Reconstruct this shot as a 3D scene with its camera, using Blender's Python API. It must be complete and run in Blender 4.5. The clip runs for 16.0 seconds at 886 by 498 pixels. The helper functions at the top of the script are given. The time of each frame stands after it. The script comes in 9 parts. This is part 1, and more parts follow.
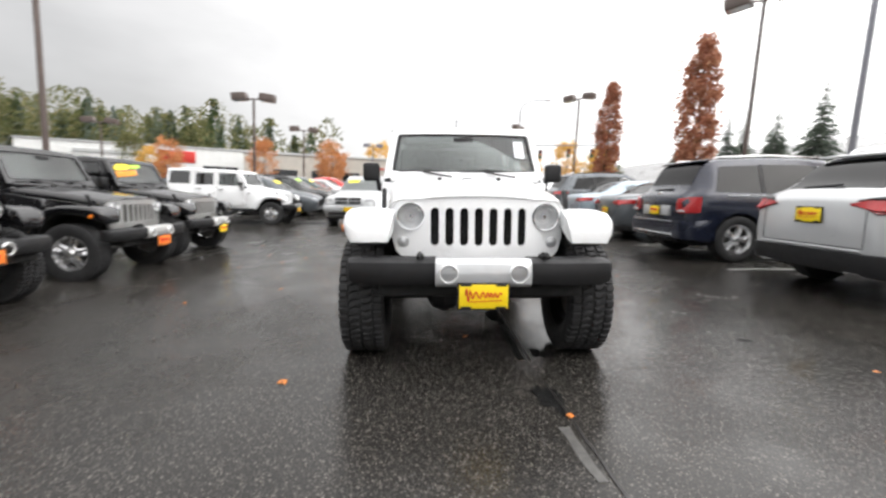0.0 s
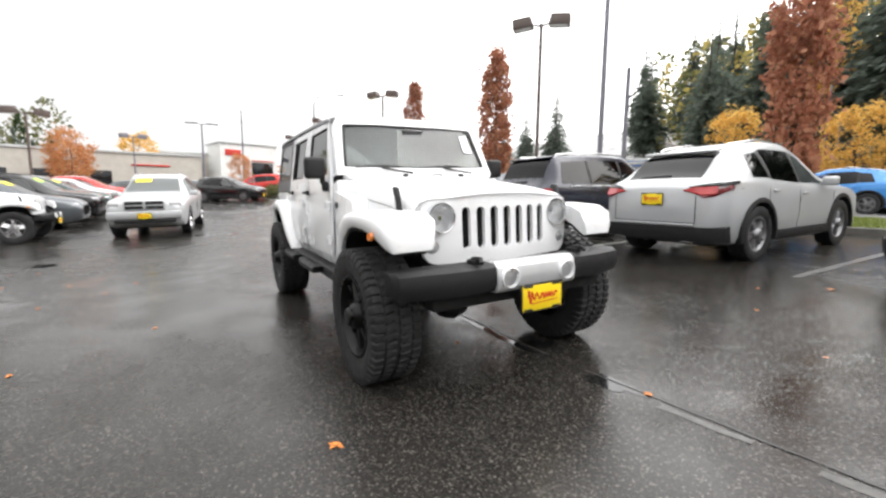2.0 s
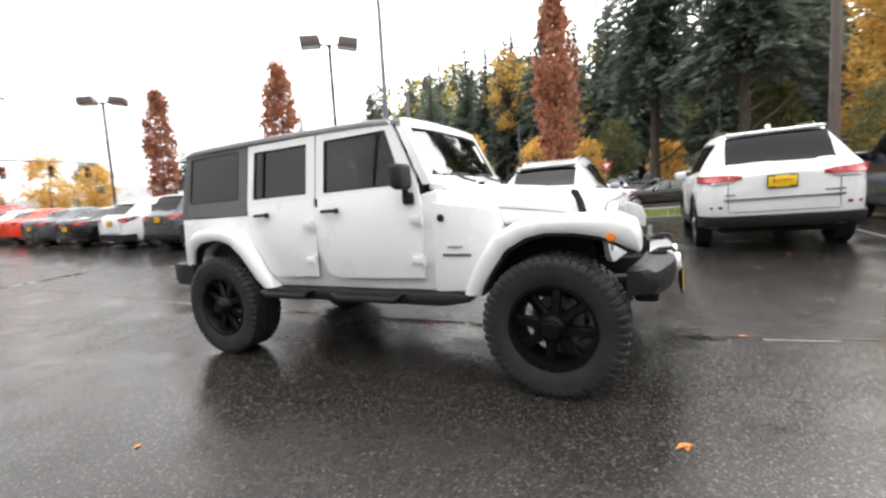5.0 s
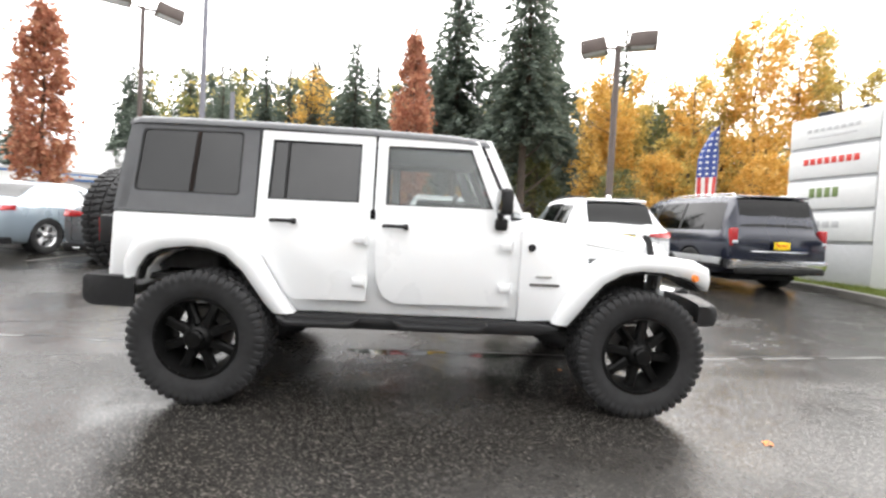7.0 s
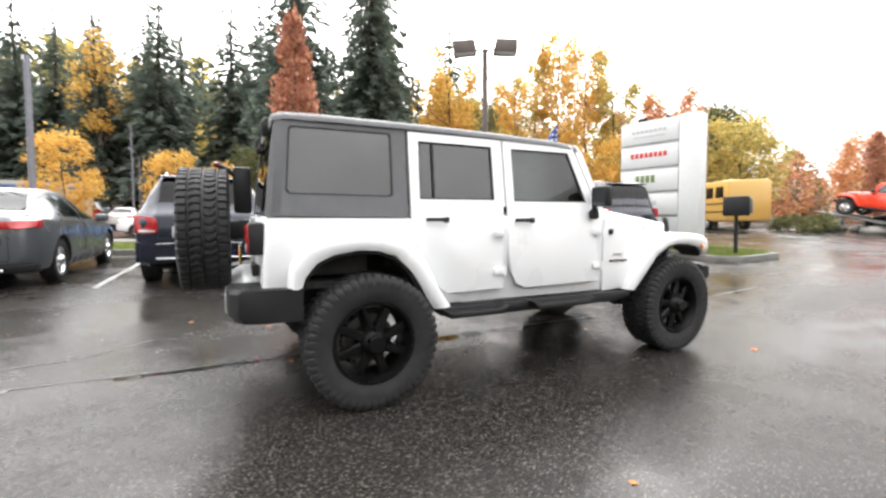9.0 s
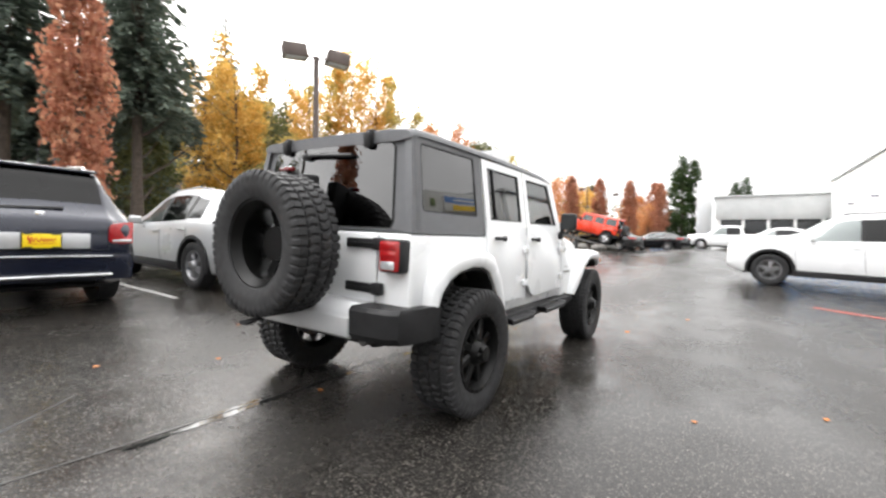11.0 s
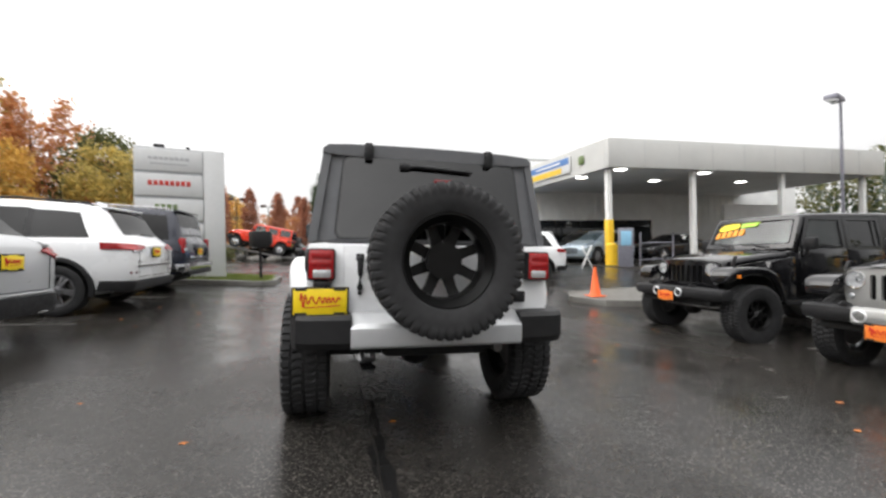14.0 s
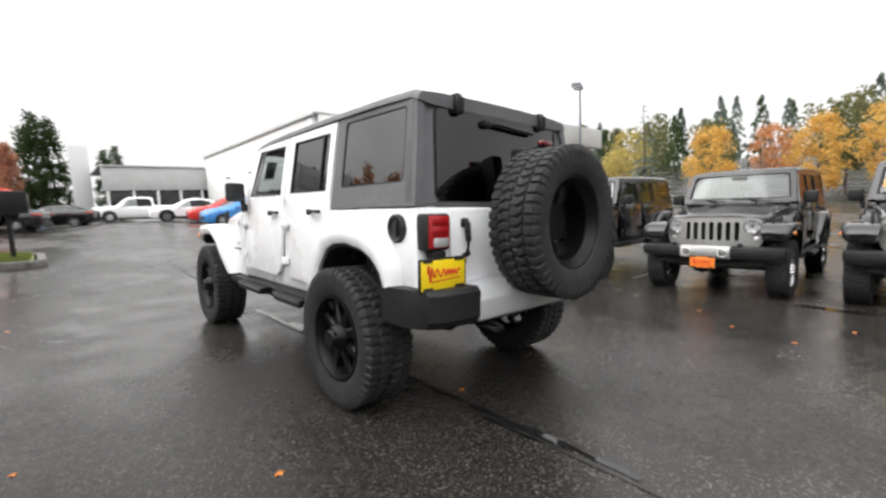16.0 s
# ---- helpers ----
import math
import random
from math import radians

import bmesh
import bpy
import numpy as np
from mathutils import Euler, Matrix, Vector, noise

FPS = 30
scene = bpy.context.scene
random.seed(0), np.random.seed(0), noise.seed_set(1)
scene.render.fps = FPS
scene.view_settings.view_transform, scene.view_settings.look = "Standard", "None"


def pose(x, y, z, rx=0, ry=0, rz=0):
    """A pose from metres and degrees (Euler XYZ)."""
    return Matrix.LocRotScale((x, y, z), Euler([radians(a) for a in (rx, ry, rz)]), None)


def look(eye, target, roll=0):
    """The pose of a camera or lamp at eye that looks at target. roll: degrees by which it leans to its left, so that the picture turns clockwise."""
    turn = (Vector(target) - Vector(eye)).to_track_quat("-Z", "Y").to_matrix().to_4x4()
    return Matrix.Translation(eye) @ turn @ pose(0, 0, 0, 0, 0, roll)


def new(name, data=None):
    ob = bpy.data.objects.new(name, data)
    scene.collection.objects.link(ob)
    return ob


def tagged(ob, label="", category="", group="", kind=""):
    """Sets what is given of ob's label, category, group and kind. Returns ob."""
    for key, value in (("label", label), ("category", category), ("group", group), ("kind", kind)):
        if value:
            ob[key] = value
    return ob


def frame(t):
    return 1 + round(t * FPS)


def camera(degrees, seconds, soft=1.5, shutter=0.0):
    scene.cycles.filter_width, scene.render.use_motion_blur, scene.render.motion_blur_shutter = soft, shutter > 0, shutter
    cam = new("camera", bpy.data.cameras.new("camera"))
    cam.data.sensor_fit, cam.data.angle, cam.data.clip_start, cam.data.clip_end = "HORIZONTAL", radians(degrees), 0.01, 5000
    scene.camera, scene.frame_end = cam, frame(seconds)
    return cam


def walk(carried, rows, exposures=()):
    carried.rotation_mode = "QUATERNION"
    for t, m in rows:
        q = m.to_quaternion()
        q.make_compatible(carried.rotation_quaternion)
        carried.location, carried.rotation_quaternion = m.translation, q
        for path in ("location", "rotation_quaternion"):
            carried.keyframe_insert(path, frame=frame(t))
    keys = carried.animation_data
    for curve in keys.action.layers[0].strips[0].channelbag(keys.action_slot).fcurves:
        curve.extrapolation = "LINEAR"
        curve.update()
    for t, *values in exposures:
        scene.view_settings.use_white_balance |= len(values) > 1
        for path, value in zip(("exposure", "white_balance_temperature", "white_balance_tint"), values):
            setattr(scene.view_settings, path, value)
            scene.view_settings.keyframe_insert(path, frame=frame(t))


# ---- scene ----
cam = camera(92.1, 16.0, soft=2.5, shutter=0.4)
PATH = [
    (0, (-0.405, -4.777, 1.201), (-0.317, -2.795, 0.948), 2.55),
    (0.5, (-0.720, -4.664, 1.177), (-0.313, -2.715, 0.988), 0.81),
    (1, (-1.121, -4.493, 1.166), (-0.551, -2.593, 0.912), 1.37),
    (1.5, (-1.528, -4.316, 1.163), (-0.725, -2.501, 0.922), 1.08),
    (2, (-1.794, -4.080, 1.177), (-0.806, -2.358, 0.930), 0.59),
    (2.5, (-2.081, -3.903, 1.162), (-0.997, -2.237, 0.938), 2.12),
    (3, (-2.422, -3.655, 1.153), (-1.155, -2.120, 0.956), 0.28),
    (3.5, (-2.701, -3.289, 1.168), (-1.309, -1.872, 0.935), -1.03),
    (4, (-3.011, -2.933, 1.153), (-1.479, -1.673, 0.900), -1.99),
    (4.5, (-3.238, -2.478, 1.152), (-1.575, -1.390, 0.930), -2.77),
    (5, (-3.474, -2.027, 1.144), (-1.689, -1.142, 0.966), -3.39),
    (5.2, (-3.542, -1.842, 1.149), (-1.710, -1.058, 0.967), -2.49),
    (7.5, (-3.773, 0.660, 1.137), (-1.796, 0.361, 1.105), 2.27),
    (8, (-3.728, 1.251, 1.138), (-1.786, 0.770, 1.109), 0.80),
    (8.2, (-3.725, 1.450, 1.125), (-1.806, 0.880, 1.105), 0.40),
    (10.3, (-2.897, 3.536, 1.137), (-1.504, 2.105, 1.041), 2.43),
    (10.5, (-2.765, 3.697, 1.130), (-1.473, 2.171, 1.093), 2.64),
    (11, (-2.343, 4.063, 1.169), (-1.243, 2.393, 1.130), 0.90),
    (11.5, (-1.928, 4.412, 1.189), (-1.102, 2.590, 1.191), 1.54),
    (12, (-1.443, 4.620, 1.165), (-0.788, 2.731, 1.127), 0.67),
    (12.5, (-0.970, 4.821, 1.175), (-0.620, 2.852, 1.177), 0.69),
    (13, (-0.453, 4.873, 1.183), (-0.358, 2.876, 1.153), 1.26),
    (13.5, (0.043, 4.934, 1.189), (-0.167, 2.946, 1.232), -0.03),
    (14, (0.569, 4.834, 1.191), (0.090, 2.893, 1.200), -1.18),
    (14.5, (1.064, 4.725, 1.231), (0.362, 2.854, 1.170), 1.49),
    (15, (1.454, 4.484, 1.242), (0.456, 2.752, 1.173), -1.07),
    (15.5, (1.827, 4.192, 1.269), (0.649, 2.582, 1.127), -3.15),
    (16, (2.147, 3.854, 1.275), (0.813, 2.379, 1.061), -2.32),
]
walk(cam, [(t, look(eye, target, roll)) for t, eye, target, roll in PATH],
     [(0, 0.44), (2.5, 0.55), (4.0, 0.62), (5.0, 0.64), (7.5, 1.22), (8.2, 1.18), (10.5, 1.02), (11.5, 0.86), (12.5, 0.50), (14.5, 0.18), (16, 0.30)])

# ---- world and light: bright overcast afternoon, brightest towards the north-east, a darker bank of cloud in the north-west ----
world = bpy.data.worlds.new("overcast_sky")
scene.world = world
world.use_nodes = True
wn, wl = world.node_tree.nodes, world.node_tree.links
wn.clear()


def wnode(kind, **kw):
    n = wn.new(kind)
    for k, v in kw.items():
        n.inputs[k].default_value = v
    return n


w_out = wnode("ShaderNodeOutputWorld")
w_bg = wnode("ShaderNodeBackground", Strength=0.10)
w_sky = wn.new("ShaderNodeTexSky")
w_sky.sky_type, w_sky.sun_disc = "NISHITA", False
w_sky.sun_elevation, w_sky.sun_rotation = radians(38), radians(125)
w_sky.air_density, w_sky.dust_density, w_sky.ozone_density = 1.0, 4.0, 1.0
w_coord = wn.new("ShaderNodeTexCoord")
w_noise = wnode("ShaderNodeTexNoise", Scale=2.2, Detail=5.0, Roughness=0.55)
w_map = wn.new("ShaderNodeMapping")
w_map.inputs["Scale"].default_value = (1.0, 1.0, 2.6)
w_dot = wn.new("ShaderNodeVectorMath")
w_dot.operation = "DOT_PRODUCT"
w_dot.inputs[1].default_value = (0.80, 0.45, 0.20)
w_glow = wnode("ShaderNodeMapRange", **{"From Min": -0.10, "From Max": 0.85, "To Min": 9.4, "To Max": 22.0})
w_cl = wnode("ShaderNodeMapRange", **{"From Min": 0.35, "From Max": 0.65, "To Min": 0.90, "To Max": 1.08})
w_mul = wn.new("ShaderNodeMath")
w_mul.operation = "MULTIPLY"
w_col = wn.new("ShaderNodeVectorMath")
w_col.operation = "SCALE"
w_col.inputs[0].default_value = (1.0, 0.990, 0.986)
w_mix = wn.new("ShaderNodeMix")
w_mix.data_type = "RGBA"
w_mix.inputs[0].default_value = 0.93
wl.new(w_coord.outputs["Generated"], w_map.inputs["Vector"])
wl.new(w_map.outputs["Vector"], w_noise.inputs["Vector"])
wl.new(w_coord.outputs["Generated"], w_dot.inputs[0])
wl.new(w_dot.outputs["Value"], w_glow.inputs["Value"])
wl.new(w_noise.outputs["Fac"], w_cl.inputs["Value"])
w_sep = wn.new("ShaderNodeSeparateXYZ")
w_zen = wnode("ShaderNodeMapRange", **{"From Min": 0.15, "From Max": 0.90, "To Min": 1.0, "To Max": 2.1})
w_mul0 = wn.new("ShaderNodeMath")
w_mul0.operation = "MULTIPLY"
wl.new(w_coord.outputs["Generated"], w_sep.inputs[0])
wl.new(w_sep.outputs["Z"], w_zen.inputs["Value"])
wl.new(w_glow.outputs["Result"], w_mul0.inputs[0])
wl.new(w_zen.outputs["Result"], w_mul0.inputs[1])
wl.new(w_mul0.outputs["Value"], w_mul.inputs[0])
wl.new(w_cl.outputs["Result"], w_mul.inputs[1])
w_dot2 = wn.new("ShaderNodeVectorMath")
w_dot2.operation = "DOT_PRODUCT"
w_dot2.inputs[1].default_value = (-0.28, 0.95, 0.05)
w_bank = wnode("ShaderNodeMapRange", **{"From Min": 0.15, "From Max": 0.85, "To Min": 1.0, "To Max": 0.52})
w_mul2 = wn.new("ShaderNodeMath")
w_mul2.operation = "MULTIPLY"
wl.new(w_coord.outputs["Generated"], w_dot2.inputs[0])
wl.new(w_dot2.outputs["Value"], w_bank.inputs["Value"])
wl.new(w_mul.outputs["Value"], w_mul2.inputs[0])
wl.new(w_bank.outputs["Result"], w_mul2.inputs[1])
wl.new(w_mul2.outputs["Value"], w_col.inputs["Scale"])
wl.new(w_sky.outputs["Color"], w_mix.inputs[6])
wl.new(w_col.outputs["Vector"], w_mix.inputs[7])
wl.new(w_mix.outputs[2], w_bg.inputs["Color"])
wl.new(w_bg.outputs["Background"], w_out.inputs["Surface"])

sun = new("sun", bpy.data.lights.new("sun", "SUN"))
sun.data.energy, sun.data.angle, sun.data.color = 0.8, radians(45), (1.0, 0.975, 0.95)
sun.matrix_world = look((20, -13, 18), (0, 0, 0))

# ---- materials ----
MATS = {}


class Nodes:
    """A material under construction: principled shader and short helpers."""

    def __init__(self, name):
        self.m = bpy.data.materials.new(name)
        self.m.use_nodes = True
        self.n, self.l = self.m.node_tree.nodes, self.m.node_tree.links
        self.p = self.n["Principled BSDF"]
        self.out = self.n["Material Output"]
        self.coord = None
        MATS[name] = self.m

    def pos(self):
        if self.coord is None:
            self.coord = self.n.new("ShaderNodeTexCoord")
        return self.coord.outputs["Object"]

    def world_pos(self):
        return self.n.new("ShaderNodeNewGeometry").outputs["Position"]

    def noise(self, scale, detail=3.0, rough=0.5, vec=None, stretch=None):
        t = self.n.new("ShaderNodeTexNoise")
        t.inputs["Scale"].default_value, t.inputs["Detail"].default_value, t.inputs["Roughness"].default_value = scale, detail, rough
        v = vec or self.pos()
        if stretch:
            mp = self.n.new("ShaderNodeMapping")
            mp.inputs["Scale"].default_value = stretch
            self.l.new(v, mp.inputs["Vector"])
            v = mp.outputs["Vector"]
        self.l.new(v, t.inputs["Vector"])
        return t.outputs["Fac"]

    def vor(self, scale, vec=None, feature="F1"):
        t = self.n.new("ShaderNodeTexVoronoi")
        t.feature = feature
        t.inputs["Scale"].default_value = scale
        self.l.new(vec or self.pos(), t.inputs["Vector"])
        return t

    def rng(self, fac, a, b, lo=0.0, hi=1.0):
        r = self.n.new("ShaderNodeMapRange")
        for k, v in zip(("From Min", "From Max", "To Min", "To Max"), (a, b, lo, hi)):
            r.inputs[k].default_value = v
        self.l.new(fac, r.inputs["Value"])
        return r.outputs["Result"]

    def math(self, op, a, b):
        r = self.n.new("ShaderNodeMath")
        r.operation = op
        for i, v in enumerate((a, b)):
            if isinstance(v, (int, float)):
                r.inputs[i].default_value = v
            else:
                self.l.new(v, r.inputs[i])
        return r.outputs["Value"]

    def ramp(self, fac, stops):
        r = self.n.new("ShaderNodeValToRGB")
        e = r.color_ramp.elements
        while len(e) < len(stops):
            e.new(0.5)
        for el, (p, c) in zip(e, stops):
            el.position, el.color = p, (*c, 1)
        self.l.new(fac, r.inputs["Fac"])
        return r.outputs["Color"]

    def mix(self, fac, a, b):
        r = self.n.new("ShaderNodeMix")
        r.data_type = "RGBA"
        for sock, v in ((r.inputs[0], fac), (r.inputs[6], a), (r.inputs[7], b)):
            if isinstance(v, (int, float)):
                sock.default_value = v
            elif isinstance(v, tuple):
                sock.default_value = (*v, 1)
            else:
                self.l.new(v, sock)
        return r.outputs[2]

    def bump(self, fac, strength, distance, prev=None):
        b = self.n.new("ShaderNodeBump")
        b.inputs["Strength"].default_value, b.inputs["Distance"].default_value = strength, distance
        self.l.new(fac, b.inputs["Height"])
        if prev is not None:
            self.l.new(prev, b.inputs["Normal"])
        return b.outputs["Normal"]

    def set(self, **kw):
        names = dict(color="Base Color", rough="Roughness", metal="Metallic", normal="Normal", coat="Coat Weight", coat_rough="Coat Roughness",
                     spec="Specular IOR Level", trans="Transmission Weight", ior="IOR", emit="Emission Color", power="Emission Strength", alpha="Alpha",
                     sheen="Sheen Weight", sub="Subsurface Weight")
        for k, v in kw.items():
            s = self.p.inputs[names[k]]
            if isinstance(v, (int, float)):
                s.default_value = v
            elif isinstance(v, tuple):
                s.default_value = (*v, 1)
            else:
                self.l.new(v, s)
        return self.m


def paint(name, color, metal=0.0, rough=0.28):
    a = Nodes(name)
    d = a.noise(3.0, 4.0)
    g = a.noise(140.0, 2.0)
    dirt = a.noise(1.3, 5.0, 0.6)
    col = a.mix(a.rng(d, 0.3, 0.7, 0.0, 0.10), color, tuple(c * 0.80 for c in color))
    r = a.math("ADD", a.rng(dirt, 0.35, 0.7, rough - 0.05, rough + 0.10), 0.0)
    drops = a.vor(95.0)
    return a.set(color=col, metal=metal, rough=r, coat=0.4, coat_rough=0.10, normal=a.bump(drops.outputs["Distance"], 0.015, 0.004))


def plain(name, color, rough, metal=0.0, var=0.18, scale=9.0, bump=0.0, bscale=220.0, coat=0.0, spec=0.5):
    a = Nodes(name)
    f = a.noise(scale, 4.0, 0.6)
    col = a.mix(a.rng(f, 0.3, 0.7), tuple(c * (1 - var) for c in color), tuple(min(1, c * (1 + var)) for c in color))
    kw = dict(color=col, metal=metal, rough=a.rng(a.noise(scale * 2.3, 3.0), 0.3, 0.7, rough * 0.85, min(1, rough * 1.15)), coat=coat, spec=spec)
    if bump:
        kw["normal"] = a.bump(a.noise(bscale, 2.0), bump, 0.003)
    return a.set(**kw)


def glass(name, tint, rough=0.0, gloss=0.95, ior=1.78):
    """A thin pane: tinted see-through, with the gloss of its two faces."""
    a = Nodes(name)
    tr = a.n.new("ShaderNodeBsdfTransparent")
    tr.inputs["Color"].default_value = (*tint, 1)
    gl = a.n.new("ShaderNodeBsdfGlossy")
    gl.inputs["Roughness"].default_value = rough
    fr = a.n.new("ShaderNodeFresnel")
    fr.inputs["IOR"].default_value = ior
    mx = a.n.new("ShaderNodeMixShader")
    f = a.math("MULTIPLY", fr.outputs["Fac"], a.rng(a.noise(2.0, 3.0), 0.3, 0.7, gloss * 0.93, gloss * 1.08))
    a.l.new(f, mx.inputs["Fac"])
    a.l.new(tr.outputs[0], mx.inputs[1])
    a.l.new(gl.outputs[0], mx.inputs[2])
    a.l.new(mx.outputs[0], a.out.inputs["Surface"])
    return a.m


def leafy(name, stops, rough=0.65):
    a = Nodes(name)
    g = a.n.new("ShaderNodeNewGeometry")
    o = a.n.new("ShaderNodeObjectInfo")
    f = a.math("ADD", a.math("MULTIPLY", g.outputs["Random Per Island"], 0.8), a.math("MULTIPLY", o.outputs["Random"], 0.2))
    col = a.ramp(f, stops)
    a.set(color=col, rough=rough, spec=0.25)
    tl = a.n.new("ShaderNodeBsdfTranslucent")
    a.l.new(col, tl.inputs["Color"])
    mx = a.n.new("ShaderNodeMixShader")
    mx.inputs["Fac"].default_value = 0.48
    a.l.new(a.p.outputs[0], mx.inputs[1])
    a.l.new(tl.outputs[0], mx.inputs[2])
    a.l.new(mx.outputs[0], a.out.inputs["Surface"])
    return a.m


white = paint("white_paint", (0.83, 0.84, 0.85))
silver_paint = paint("silver_paint", (0.47, 0.48, 0.49), 0.25, 0.32)
navy = paint("navy_paint", (0.008, 0.011, 0.024), 0.2, 0.22)
blackpaint = paint("black_paint", (0.007, 0.007, 0.008), 0.0, 0.10)
greypaint = paint("grey_paint", (0.10, 0.11, 0.12), 0.4, 0.28)
bluegrey = paint("blue_grey_paint", (0.30, 0.36, 0.41), 0.4, 0.28)
redpaint = paint("red_paint", (0.60, 0.030, 0.022), 0.1, 0.25)
orangered = paint("orange_red_paint", (0.80, 0.055, 0.020), 0.0, 0.28)
bluepaint = paint("bright_blue_paint", (0.05, 0.25, 0.62), 0.1, 0.25)
tealdark = paint("dark_green_paint", (0.025, 0.045, 0.042), 0.3, 0.25)
yellowpaint = paint("bus_yellow_paint", (0.60, 0.36, 0.09), 0.0, 0.4)
gunmetal = paint("grille_silver_paint", (0.36, 0.36, 0.35), 0.4, 0.36)

rubber = plain("tyre_rubber", (0.021, 0.021, 0.022), 0.62, spec=0.35, bump=0.25, bscale=160.0, var=0.3)
blackplast = plain("black_textured_plastic", (0.012, 0.012, 0.013), 0.52, spec=0.34, bump=0.30, bscale=420.0)
hardtop_mat = plain("grey_textured_hardtop", (0.112, 0.115, 0.121), 0.5, bump=0.45, bscale=520.0, var=0.08)
rimblack = plain("satin_black_rim", (0.005, 0.005, 0.005), 0.36, coat=0.0, spec=0.22)
alloy = plain("bright_alloy", (0.62, 0.62, 0.63), 0.24, metal=0.9, var=0.06)
greyalloy = plain("machined_grey_alloy", (0.26, 0.26, 0.27), 0.36, metal=0.7, var=0.1)
# pale, low-metal base puts the chrome bowls' bright reflections into the colour
brightbowl = plain("brightened_lamp_bowl", (0.88, 0.89, 0.90), 0.22, metal=0.3, var=0.08, scale=60.0)
chrome = plain("chrome", (0.80, 0.81, 0.82), 0.08, metal=1.0, var=0.03)
bumpsilver = plain("silver_bumper_skin", (0.52, 0.53, 0.54), 0.34, metal=0.35, var=0.05, coat=0.4)
darkvoid = plain("dark_underbody", (0.008, 0.008, 0.008), 0.8, var=0.4)
steel = plain("dull_steel", (0.16, 0.155, 0.15), 0.55, metal=0.6, var=0.3)
interior = plain("dark_cabin_cloth", (0.022, 0.021, 0.021), 0.85, var=0.3, bump=0.2)
redlens = plain("red_lamp_lens", (0.34, 0.010, 0.012), 0.24, coat=0.25, var=0.15, scale=40.0)
darkred = plain("dark_red_lens", (0.16, 0.008, 0.010), 0.12, coat=0.8, var=0.2, scale=40.0)
whitelens = plain("clear_lamp_lens", (0.55, 0.56, 0.57), 0.12, metal=0.4, coat=0.8, var=0.2, scale=60.0)
amber = plain("amber_lamp_lens", (0.75, 0.20, 0.02), 0.15, coat=0.8, var=0.1)
plateyellow = plain("yellow_dealer_plate", (0.90, 0.66, 0.012), 0.4, var=0.05)
plateorange = plain("orange_dealer_plate", (0.85, 0.22, 0.03), 0.4, var=0.05)
platered = plain("red_print", (0.60, 0.025, 0.020), 0.45, var=0.05)
sticker = plain("white_sticker", (0.75, 0.78, 0.80), 0.5, var=0.04)
lime = plain("lime_windscreen_marker", (0.45, 0.75, 0.08), 0.5, var=0.08)
yellowmark = plain("yellow_windscreen_marker", (0.85, 0.70, 0.03), 0.5, var=0.08)
orangemark = plain("orange_windscreen_marker", (0.9, 0.35, 0.03), 0.5, var=0.08)
clearglass = glass("clear_window_glass", (0.62, 0.66, 0.65))
tintglass = glass("dark_tinted_glass", (0.10, 0.105, 0.11), gloss=0.95, ior=2.05)
privacy = glass("privacy_glass", (0.035, 0.037, 0.040), gloss=0.75, ior=1.5)
lampglass = glass("lamp_cover_glass", (0.94, 0.94, 0.94), gloss=0.7, ior=1.45)


def asphalt(name="wet_asphalt"):
    a = Nodes(name)
    w = a.world_pos()
    big = a.noise(0.22, 5.0, 0.55, w)
    mid = a.noise(1.7, 4.0, 0.6, w)
    wet = a.noise(0.42, 4.0, 0.55, w, (1.0, 0.55, 1.0))
    fine = a.noise(26.0, 3.0, 0.65, w)
    stone = a.vor(125.0, w)
    grit = a.vor(270.0, w)
    base = a.ramp(a.math("ADD", a.math("MULTIPLY", big, 0.6), a.math("MULTIPLY", mid, 0.4)),
                  [(0.30, (0.010, 0.0092, 0.0085)), (0.55, (0.022, 0.0198, 0.0178)), (0.75, (0.043, 0.039, 0.035))])
    speck = a.ramp(stone.outputs["Color"], [(0.0, (0.010, 0.0096, 0.009)), (0.60, (0.019, 0.018, 0.0165)), (0.76, (0.052, 0.048, 0.043)), (0.92, (0.215, 0.20, 0.178))])
    col = a.mix(0.55, base, speck)
    film = a.rng(wet, 0.33, 0.54)                       # 1 where water stands over the stones
    film2 = a.math("MULTIPLY", film, a.rng(mid, 0.35, 0.6, 0.55, 1.0))
    rough = a.math("ADD", a.rng(film2, 0.0, 1.0, 0.36, 0.13), a.rng(fine, 0.3, 0.7, -0.04, 0.06))
    hgt = a.math("ADD", a.math("MULTIPLY", stone.outputs["Distance"], 0.7), a.math("MULTIPLY", grit.outputs["Distance"], 0.3))
    bstr = a.n.new("ShaderNodeBump")
    bstr.inputs["Distance"].default_value = 0.009
    a.l.new(a.rng(film2, 0.0, 1.0, 0.34, 0.05), bstr.inputs["Strength"])
    a.l.new(hgt, bstr.inputs["Height"])
    nm = a.bump(fine, 0.07, 0.01, bstr.outputs["Normal"])
    return a.set(color=col, rough=rough, normal=nm, spec=0.5, ior=1.34)


